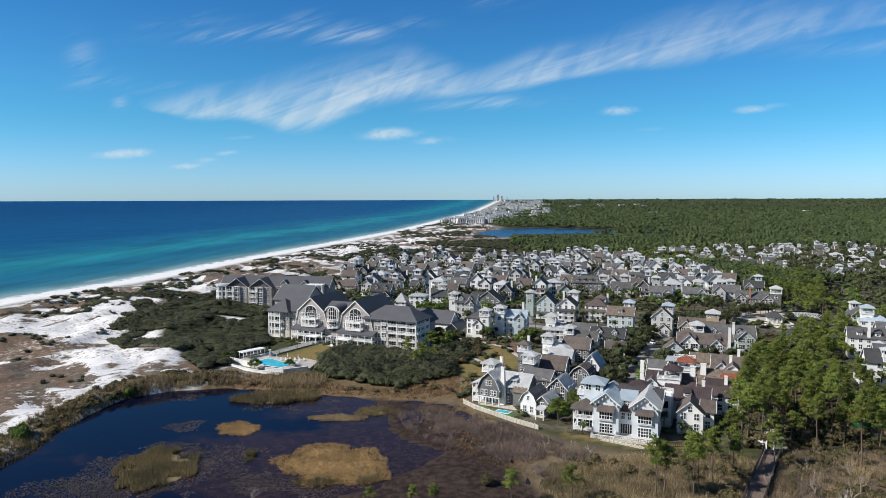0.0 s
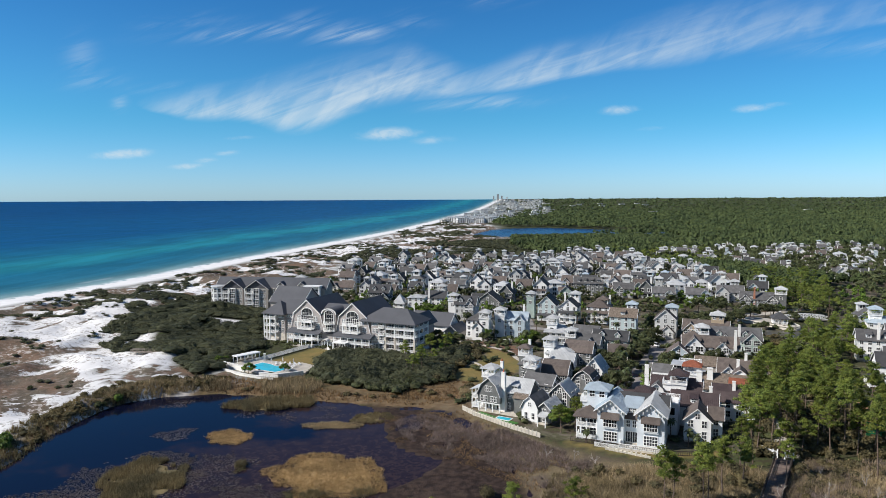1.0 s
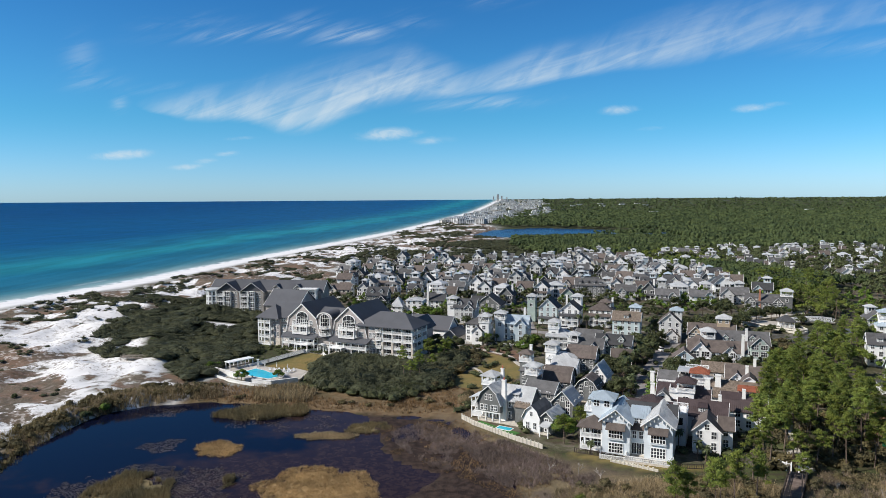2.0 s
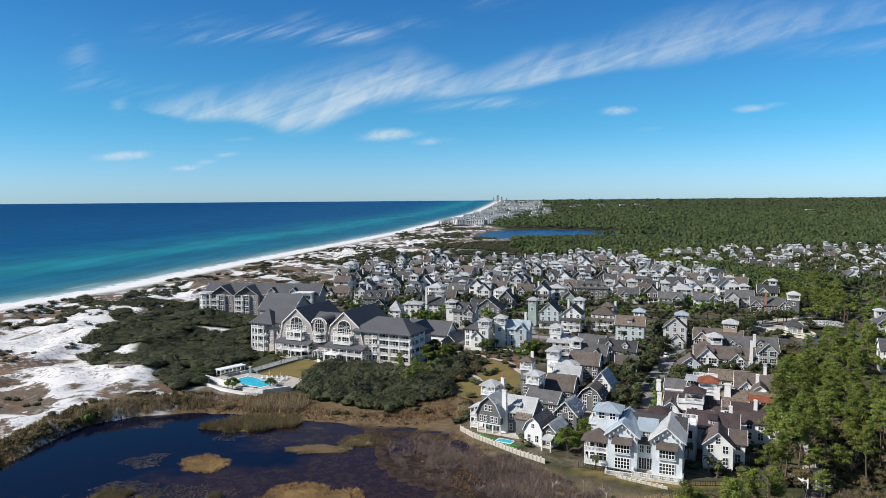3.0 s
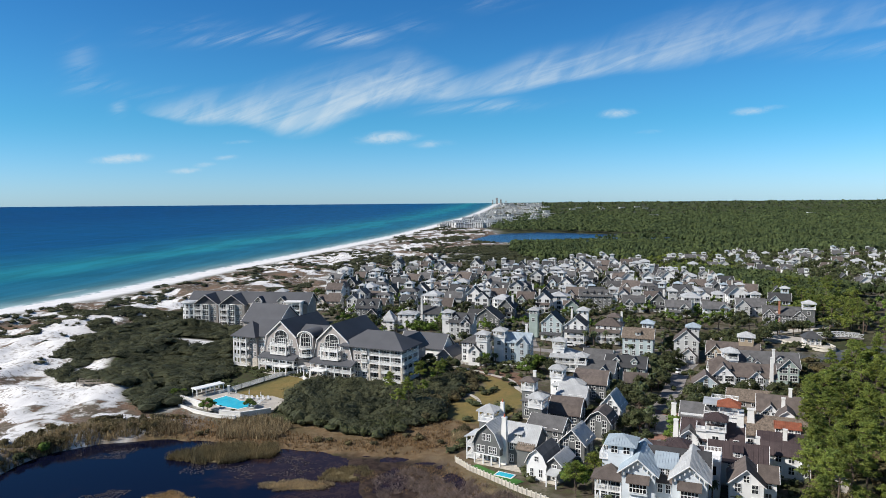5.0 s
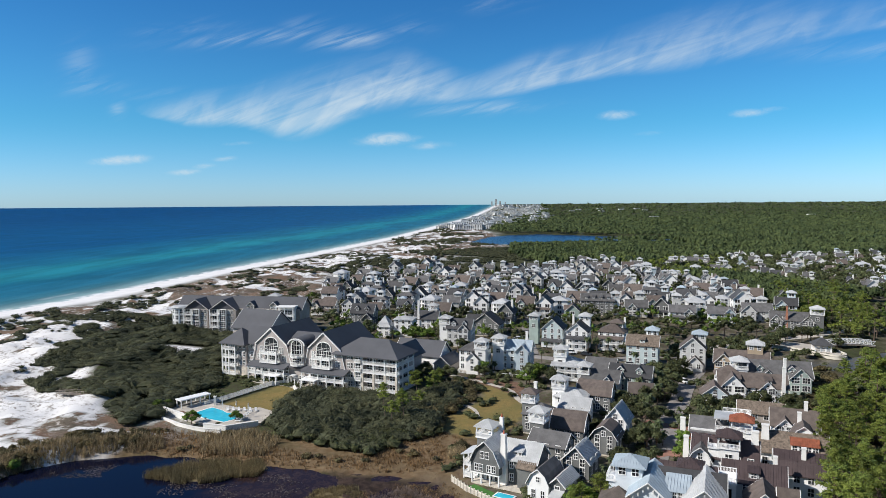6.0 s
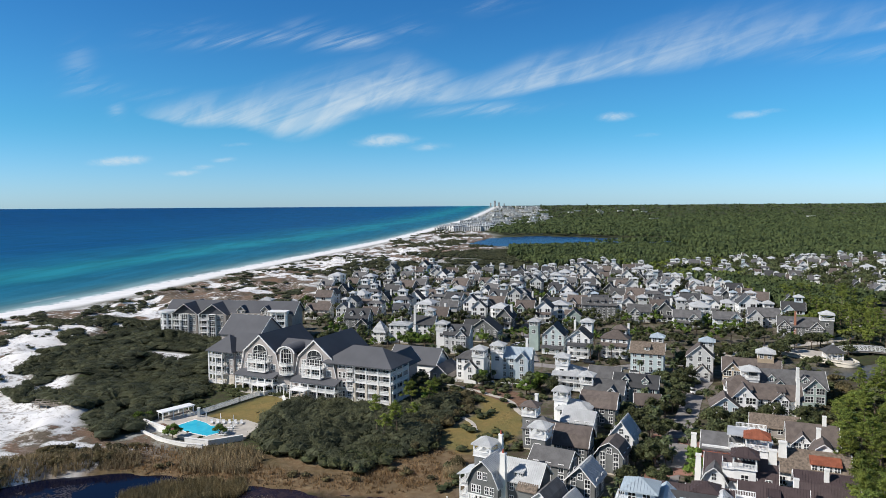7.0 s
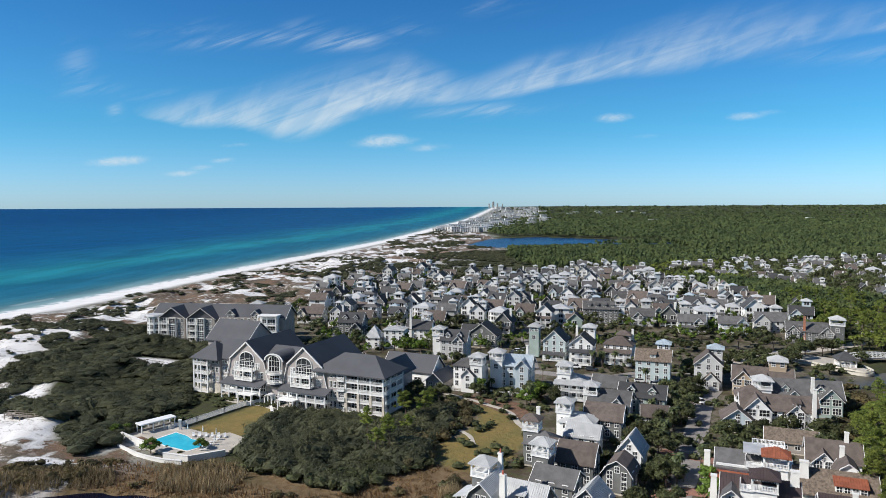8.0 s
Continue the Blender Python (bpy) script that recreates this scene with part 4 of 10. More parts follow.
def house(x, y, rot, w, d, storeys, wall, roof_mat, kind="gable", axis="x", rise=None, tower=None, gallery=0, stack=None, dormers=0, wing=None, label="", rich=True, sides="flr", pot=None,
          dormer_kind="gable", base=0.5, storey=2.62, over=0.55, name="house", stack_mat=None, pitch=2.7, bays=(), scale=(0.86, 0.86, 0.96)):
    """A cottage centred at x, y: body, roof, and what it has of towers, galleries, chimneys, dormers and a wing."""
    ob = thing(name, x, y, rot, label, "house", "houses of the town", scale=scale)
    x0, y0, x1, y1 = -w / 2, -d / 2, w / 2, d / 2
    top = base + storeys * storey
    part("foundation", Shape().box(x0 + 0.15, y0 + 0.15, -0.6, x1 - 0.15, y1 - 0.15, base), STONE, ob)
    part("wall", Shape().box(x0, y0, base, x1, y1, top), wall, ob)
    run = (d if axis == "x" else w) / 2
    rise = rise or (run * (0.62 if kind == "hip" else 0.9 if kind == "gable" else 1.05))
    roof(ob, kind, x0, y0, x1, y1, top, rise, axis, over, roof_mat, wall)
    gal = gallery if isinstance(gallery, int) else len(gallery)
    if gal:
        porch(ob, x0 + 0.2, y0 - 2.4, x1 - 0.2, y0, base + 0.3, gal, roof_mat, storey, rich, True)
    wall_windows(ob, x0, y0, x1, y1, base, storeys, sides, pitch if rich else pitch + 0.9, storey=storey)
    if kind != "hip" and rise > 2.2:
        if axis == "x":
            window(ob, x0, 0, top + rise * 0.33, -90, 0.9, 1.2, 1)
            window(ob, x1, 0, top + rise * 0.33, 90, 0.9, 1.2, 1)
        else:
            window(ob, 0, y0, top + rise * 0.33, 0, 1.1, 1.3, 1)
    for i in range(dormers):
        if axis == "x":
            dx_ = (i - (dormers - 1) / 2) * w / max(dormers, 1) * 0.9
            dormer(ob, dx_, y0 + d * 0.10, top + rise * 0.18, min(w / dormers * 0.6, 2.2), 1.5, d * 0.3, roof_mat, wall, dormer_kind)
    if wing:
        wx, wy, ww, wd, ws, wk, wax = wing
        part("wing_wall", Shape().box(wx - ww / 2, wy - wd / 2, -0.4, wx + ww / 2, wy + wd / 2, base + ws * storey), wall, ob)
        roof(ob, wk, wx - ww / 2, wy - wd / 2, wx + ww / 2, wy + wd / 2, base + ws * storey, (wd if wax == "x" else ww) / 2 * (0.6 if wk == "hip" else 0.9), wax, over, roof_mat, wall, "wing_roof")
        wall_windows(ob, wx - ww / 2, wy - wd / 2, wx + ww / 2, wy + wd / 2, base, ws, sides, pitch, storey=storey)
    if tower:
        tx, ty, size, tz, open_top, tmat = tower[:6]
        belvedere(ob, tx, ty, size, base, tz, wall if len(tower) < 7 else tower[6], tmat, open_top, rich)
    for bx, bw in bays:
        front_bay(ob, bx, y0, bw, top - 0.3, d * 0.5, roof_mat, wall, base=base, storey=storey)
    if stack:
        chimney(ob, stack[0], stack[1], base, stack[2], mat=stack_mat, cap=pot)
    return ob
# ---- plants ----


def tri_mesh(name, tris, mats, index=None, smooth_faces=False):
    """A mesh of loose triangles from an array (n, 3, 3)."""
    tris = np.asarray(tris, dtype=np.float32)
    me = bpy.data.meshes.new(name)
    c = len(tris)
    me.vertices.add(c * 3)
    me.vertices.foreach_set("co", tris.reshape(-1))
    me.loops.add(c * 3)
    me.loops.foreach_set("vertex_index", np.arange(c * 3))
    me.polygons.add(c)
    me.polygons.foreach_set("loop_start", np.arange(0, c * 3, 3))
    me.polygons.foreach_set("loop_total", np.full(c, 3))
    for m in mats:
        me.materials.append(m)
    if index is not None:
        me.polygons.foreach_set("material_index", np.asarray(index, dtype=np.int32))
    me.update()
    return me


ICO_V = np.array([(0, -0.526, 0.851), (0, 0.526, 0.851), (0, -0.526, -0.851), (0, 0.526, -0.851), (-0.526, 0.851, 0), (0.526, 0.851, 0),
                  (-0.526, -0.851, 0), (0.526, -0.851, 0), (0.851, 0, 0.526), (0.851, 0, -0.526), (-0.851, 0, 0.526), (-0.851, 0, -0.526)])
ICO_F = np.array([f for f in ((a, b, c) for a in range(12) for b in range(a + 1, 12) for c in range(b + 1, 12))
                  if all(abs(np.linalg.norm(ICO_V[p] - ICO_V[q]) - 1.052) < 0.02 for p, q in ((f[0], f[1]), (f[1], f[2]), (f[0], f[2])))])
ICO_F = np.array([f if np.dot(np.cross(ICO_V[f[1]] - ICO_V[f[0]], ICO_V[f[2]] - ICO_V[f[0]]), ICO_V[f[0]]) > 0 else f[[0, 2, 1]] for f in ICO_F])


def cores(centres, radii, rng, rough=0.25):
    """Rough twenty-sided clumps, one for each centre."""
    jitter = 1 + rough * (rng.rand(len(centres), 12, 1) * 2 - 1)
    v = centres[:, None, :] + ICO_V[None] * radii[:, None, :] * jitter
    return v[:, ICO_F].reshape(-1, 3, 3)


DOME_F = ICO_F[ICO_V[ICO_F][:, :, 2].mean(1) > -0.01]


def domes(centres, radii, rng, rough=0.25):
    """Upper halves of rough clumps."""
    jitter = 1 + rough * (rng.rand(len(centres), 12, 1) * 2 - 1)
    v = centres[:, None, :] + ICO_V[None] * radii[:, None, :] * jitter
    return v[:, DOME_F].reshape(-1, 3, 3)


def leaves(centres, radii, count, size, rng, up=0.75, long=1.6, shell=0.8, rise=0.55):
    """Leaf sprays scattered over clumps: count triangles for each."""
    c, k = len(centres), count
    way = rng.randn(c, k, 3)
    way /= np.linalg.norm(way, axis=2, keepdims=True)
    flip = (way[..., 2] < 0) & (rng.rand(c, k) < up)
    way[..., 2] = np.where(flip, -way[..., 2], way[..., 2])
    at = centres[:, None, :] + way * radii[:, None, :] * (shell + (1.12 - shell) * rng.rand(c, k, 1))
    nrm = way + 0.55 * rng.randn(c, k, 3) + np.array((-0.25, -0.05, rise))
    nrm /= np.linalg.norm(nrm, axis=2, keepdims=True)
    a = np.cross(nrm, rng.randn(c, k, 3))
    a /= np.linalg.norm(a, axis=2, keepdims=True) + 1e-9
    b = np.cross(nrm, a)
    s = size * (0.6 + 0.8 * rng.rand(c, k, 1))
    return np.stack([at - a * s * 0.5, at + a * s * 0.5, at + b * s * long * 0.8], 2).reshape(-1, 3, 3)


def limb(tris, a, b, r0, r1, sides=5):
    """A tapered round limb."""
    a, b = Vector(a), Vector(b)
    way = (b - a).normalized()
    side = way.cross((0.31, 0.77, 0.2)).normalized()
    up = side.cross(way)
    ring = lambda p, r: [p + (side * math.cos(t) + up * math.sin(t)) * r for t in (2 * math.pi * i / sides for i in range(sides))]
    lo, hi = ring(a, r0), ring(b, r1)
    for i in range(sides):
        j = (i + 1) % sides
        tris.append((lo[i], lo[j], hi[j]))
        tris.append((lo[i], hi[j], hi[i]))


def plant(name, wood, bark, crown, leaf, label, category, group):
    ob = thing(name, 0, 0, 0, label, category, group, z=-200.0)
    if len(wood):
        t = new("trunk", tri_mesh("trunk", [[tuple(p) for p in q] for q in wood], [bark]))
        t.parent = ob
    if crown is not None:
        c = new("crown", tri_mesh("crown", crown, [leaf]))
        c.parent = ob
    return ob


def make_pine(seed, high, leaf=None, bare=0.5, clumps=26, spread=2.9, count=46):
    """A tall pine: long bare trunk, spreading limbs and flat layered tufts of needles."""
    rng = np.random.RandomState(seed)
    wood, centres, radii = [], [], []
    lean = rng.randn(2) * 0.45
    axis = lambda f: Vector((lean[0] * f * f + 0.25 * math.sin(3 * f + seed), lean[1] * f + 0.2 * math.cos(4 * f + seed), high * f))
    for i in range(6):
        limb(wood, axis(i / 6), axis((i + 1) / 6), 0.23 * (1 - i / 7), 0.23 * (1 - (i + 1) / 7), 6)
    for i in range(5):
        f, turn = bare * (0.45 + 0.5 * rng.rand()), rng.rand() * 6.283
        limb(wood, axis(f), axis(f) + Vector((math.cos(turn) * 0.9, math.sin(turn) * 0.9, 0.25)), 0.05, 0.02, 3)
    for i in range(clumps):
        top = (i + rng.rand()) / clumps
        f, turn = bare + (1 - bare) * top, i * 2.4 + rng.rand()
        reach = spread * (1.0 - 0.62 * top ** 1.6) * (0.35 + 0.65 * rng.rand())
        root, tip = axis(f * 0.96), axis(f) + Vector((math.cos(turn) * reach, math.sin(turn) * reach, 0.3 + 0.5 * rng.rand()))
        limb(wood, root, tip, 0.07, 0.03, 4)
        for _ in range(2):
            centres.append(np.array(tip) + rng.randn(3) * (0.6, 0.6, 0.25))
            radii.append(np.array((1, 1, 0.55)) * (0.75 + 0.6 * rng.rand()))
    centres.append(np.array(axis(1.0)))
    radii.append(np.array((0.9, 0.9, 0.6)))
    centres, radii = np.array(centres), np.array(radii)
    crown = np.concatenate([cores(centres, radii * 0.42, rng, 0.4), leaves(centres, radii, count + 24, 0.25, rng, 0.75, 1.9, 0.35, 0.7)])
    return plant("pine_tree", wood, BARK, crown, leaf or LEAF_PINE, "tall slash pine with bare trunk and tufted crown", "tree", "pines")


def make_oak(seed, high, wide, leaf, clumps=16, label="dense evergreen live oak between the houses", count=90, size=0.42):
    rng = np.random.RandomState(seed)
    wood, centres, radii = [], [], []
    limb(wood, (0, 0, -0.3), (0.1, 0, high * 0.4), 0.22, 0.14, 6)
    for i in range(clumps):
        turn, f = rng.rand() * 6.283, rng.rand() ** 0.5
        r = wide * f * (0.9 + 0.2 * rng.rand())
        z = high * (0.42 + 0.42 * (1 - f ** 2) * (0.55 + 0.45 * rng.rand()) + 0.08 * rng.rand())
        p = np.array((math.cos(turn) * r, math.sin(turn) * r, z))
        limb(wood, (0.1, 0, high * 0.35), p, 0.07, 0.03, 4)
        centres.append(p)
        radii.append(np.array((1, 1, 0.75)) * wide * (0.32 + 0.2 * rng.rand()))
    centres, radii = np.array(centres), np.array(radii)
    crown = np.concatenate([cores(centres, radii * 0.72, rng, 0.3), leaves(centres, radii, count, size, rng, 0.7, 1.3, 0.7)])
    return plant("oak_tree", wood, BARK, crown, leaf, label, "tree", "trees of the town")


def make_palm(seed, high):
    rng = np.random.RandomState(seed)
    wood, crown = [], []
    limb(wood, (0, 0, -0.3), (0.15, 0.1, high * 0.5), 0.2, 0.17, 6)
    limb(wood, (0.15, 0.1, high * 0.5), (0.1, 0.2, high), 0.17, 0.18, 6)
    for i in range(26):
        turn, rise = rng.rand() * 6.283, rng.rand() * 1.6 - 0.5
        way = np.array((math.cos(turn), math.sin(turn), 0))
        side = np.array((-way[1], way[0], 0))
        at, p = np.array((0.1, 0.2, high)), None
        for j in range(4):
            nxt = at + (way * math.cos(rise) + np.array((0, 0, 1)) * math.sin(rise)) * 0.55
            rise -= 0.5
            w0, w1 = (0.10, 0.34, 0.36, 0.22)[j], (0.34, 0.36, 0.22, 0.02)[j]
            crown += [(at - side * w0, at + side * w0, nxt + side * w1), (at - side * w0, nxt + side * w1, nxt - side * w1)]
            at = nxt
    return plant("palm_tree", wood, BARK, np.array(crown), LEAF_PALM, "cabbage palm with arching fronds", "tree", "palms")


def make_bush(seed, leaf, label, high=1.4, wide=1.3):
    rng = np.random.RandomState(seed)
    centres = np.array([(rng.randn() * wide * 0.4, rng.randn() * wide * 0.4, high * (0.35 + 0.3 * rng.rand())) for _ in range(6)])
    radii = np.array([np.array((1, 1, 0.8)) * high * (0.42 + 0.2 * rng.rand()) for _ in range(6)])
    return plant("shrub", [], BARK, np.concatenate([cores(centres, radii * 0.75, rng, 0.3), leaves(centres, radii, 80, 0.3, rng, 0.7, 1.3, 0.7)]), leaf, label, "shrub", "shrubs")


def make_snag(seed, high):
    rng = np.random.RandomState(seed)
    wood = []

    def grow(a, way, length, r, depth):
        b = a + way * length
        limb(wood, a, b, r, r * 0.6, 4)
        if depth:
            for _ in range(3):
                w = (way + Vector(rng.randn(3) * 0.55)).normalized()
                w.z = abs(w.z) * 0.8 + 0.2
                grow(a + way * length * (0.5 + 0.5 * rng.rand()), w.normalized(), length * 0.6, r * 0.55, depth - 1)
    grow(Vector((0, 0, -0.3)), Vector((0.05, 0.05, 1)).normalized(), high * 0.5, 0.11, 3)
    return plant("dead_tree", wood, PALEBARK, None, None, "bleached leafless dead tree in the marsh", "tree", "dead trees")


def blades(points, low, high, width, rng, lean=0.25, per=1):
    """Upright blades of grass or reed, three-cornered, in tufts."""
    p = np.repeat(points, per, axis=0)
    c = len(p)
    p = p + np.concatenate([rng.randn(c, 2) * 0.22, np.zeros((c, 1))], 1)
    h = low + (high - low) * rng.rand(c)
    turn = rng.rand(c) * 6.283
    w = width * (0.6 + 0.8 * rng.rand(c))
    side = np.stack([np.cos(turn) * w / 2, np.sin(turn) * w / 2, np.zeros(c)], 1)
    tip = np.stack([rng.randn(c) * lean * h, rng.randn(c) * lean * h, h], 1)
    return np.stack([p - side, p + side, p + tip], 1)


def scatter(poly, spacing, rng, edge=0.0):
    """Random places inside a polygon, about spacing apart."""
    xs, ys = [q[0] for q in poly], [q[1] for q in poly]
    c = int((max(xs) - min(xs)) * (max(ys) - min(ys)) / spacing ** 2)
    x, y = min(xs) + rng.rand(c) * (max(xs) - min(xs)), min(ys) + rng.rand(c) * (max(ys) - min(ys))
    ok = inside(x, y, poly) > edge
    return x[ok], y[ok]


def stuff(name, tris, mat, label, category="plants"):
    return tagged(new(name, tri_mesh(name, tris, [mat])), label, category, kind="stuff")
# ---- the inn on the marsh ----


def glazed(parent, x0, x1, y, z0, z1, cols, rows=1, name="glazed_door", turn=0, ox=0.0):
    """A white framed glazed screen looking to local -y."""
    w, h = x1 - x0, z1 - z0
    s = Shape()
    t = 0.12
    for i in range(cols + 1):
        x = -w / 2 + w * i / cols
        s.box(x - t / 2, -0.08, -h / 2, x + t / 2, 0.06, h / 2)
    for j in range(rows + 1):
        z = -h / 2 + h * j / rows
        s.box(-w / 2, -0.078, z - t / 2, w / 2, 0.058, z + t / 2)
    ob = part(name, s, TRIM, parent)
    ob.matrix_basis = pose((x0 + x1) / 2, y, (z0 + z1) / 2, 0, 0, turn) if turn == 0 else pose(ox, (x0 + x1) / 2, (z0 + z1) / 2, 0, 0, turn)
    part("pane", Shape().box(-w / 2, -0.03, -h / 2, w / 2, 0.03, h / 2), GLASS, ob)
    return ob


def balcony_bays(parent, x0, x1, y, depth, z0, storeys, bays, storey=3.0, post=0.35, wall=None):
    """Recessed galleries: slabs, posts, railings and glazed doors behind."""
    part("gallery_wall", Shape().box(x0, y + depth, z0, x1, y + depth + 0.3, z0 + storeys * storey), wall or HOTELWALL, parent)
    for i in range(storeys):
        z = z0 + i * storey
        part("gallery_slab", Shape().box(x0, y - 0.12, z - 0.3, x1, y + depth, z), TRIM, parent)
        for j in range(bays):
            a, b = x0 + (x1 - x0) * j / bays, x0 + (x1 - x0) * (j + 1) / bays
            railing(parent, [(a + 0.2, y), (b - 0.2, y)], z, 1.0, 0.28, "balcony_railing")
            glazed(parent, a + 0.5, b - 0.5, y + depth - 0.02, z + 0.05, z + 2.4, 3, 2)
    for j in range(bays + 1):
        x = x0 + (x1 - x0) * j / bays
        part("gallery_post", Shape().box(x - post / 2, y - 0.16, z0, x + post / 2, y + 0.25, z0 + storeys * storey), TRIM, parent)
    part("gallery_beam", Shape().box(x0, y - 0.14, z0 + storeys * storey - 0.4, x1, y + 0.2, z0 + storeys * storey), TRIM, parent)


def arch_window(parent, x, y, z0, w, z_spring, top, cols=4, bar=0.09):
    """A round-headed window with white bars."""
    s, g = Shape(), Shape()
    rim = [(x + w / 2 * math.cos(a), z_spring + (top - z_spring) * math.sin(a)) for a in np.linspace(0, math.pi, 15)]
    g.hull([(x - w / 2, y + 0.05, z0), (x + w / 2, y + 0.05, z0)] + [(a, y + 0.05, b) for a, b in rim], [(x - w / 2, y - 0.05, z0), (x + w / 2, y - 0.05, z0)] + [(a, y - 0.05, b) for a, b in rim])
    for (a, b), (c, d) in zip(rim, rim[1:]):
        s.bar((a, y - 0.1, b), (c, y - 0.1, d), 0.26)
    s.bar((x - w / 2, y - 0.1, z0), (x - w / 2, y - 0.1, z_spring), 0.24).bar((x + w / 2, y - 0.1, z0), (x + w / 2, y - 0.1, z_spring), 0.24)
    for i in range(1, cols):
        u = -1 + 2 * i / cols
        s.bar((x + u * w / 2, y - 0.08, z0), (x + u * w / 2, y - 0.08, z_spring + (top - z_spring) * math.sqrt(1 - u * u)), bar)
    for z in (z_spring, (z0 + z_spring) / 2):
        s.bar((x - w / 2, y - 0.08, z), (x + w / 2, y - 0.08, z), bar)
    ob = part("arched_window", s, TRIM, parent)
    part("pane", g, GLASS, ob)


def facade_gable(h, x0, x1, peak, zpeak, y):
    """A steep shingled gable front that flares to the porch, with its galleries and arched window."""
    xm = (x0 + x1) / 2 if peak is None else peak
    ring = [(x0, 0.3), (x1, 0.3), (x1, 6.2), (x1 - 1.6, 12.4), (xm, zpeak), (x0 + 1.6, 12.4), (x0, 6.2)]
    part("gable_front", Shape().hull([(a, y, b) for a, b in ring], [(a, y + 0.4, b) for a, b in ring]), HOTELWALL, h)
    edge = [(x0 - 0.1, 6.2), (x0 + 1.5, 12.6), (xm, zpeak + 0.15), (x1 - 1.5, 12.6), (x1 + 0.1, 6.2)]
    for (a, b), (c, d), thick in zip(edge, edge[1:], (0.2, 0.36, 0.36, 0.2)):
        part("bargeboard", Shape().bar((a, y - 0.3 - thick * 0.1, b), (c, y - 0.3 - thick * 0.1, d), thick), TRIM, h)
    arch_window(h, xm, y - 0.02, 11.9, 5.6, 12.9, 15.0, 3, 0.06)
    for o in (-4.6, -3.7, 3.7, 4.6):
        window(h, xm + o, y, 10.6, 0, 0.62, 1.9, 1)
    # projecting two-storey gallery
    gx0, gx1, gy = xm - 3.6, xm + 3.6, y - 2.2
    for z in (6.6, 9.5):
        part("gallery_slab", Shape().box(gx0, gy, z - 0.3, gx1, y, z), TRIM, h)
        for a, b in ((gx0, xm), (xm, gx1)):
            railing(h, [(a + 0.15, gy + 0.12), (b - 0.15, gy + 0.12)], z, 1.0, 0.28, "balcony_railing")
        for gx in (gx0 + 0.12, gx1 - 0.12):
            railing(h, [(gx, gy + 0.12), (gx, y)], z, 1.0, 0.4, "balcony_railing")
        glazed(h, xm - 2.9, xm + 2.9, y - 0.03, z + 0.05, z + 2.4, 6, 2)
    for gx in (gx0 + 0.2, xm, gx1 - 0.2):
        part("gallery_post", Shape().box(gx - 0.2, gy + 0.02, 6.3, gx + 0.2, gy + 0.42, 10.6), TRIM, h)
    for side in (x0 + 2.3, x0 + 3.4, x1 - 3.4, x1 - 2.3):
        window(h, side, y, 8.0, 0, 0.72, 1.7, 1)


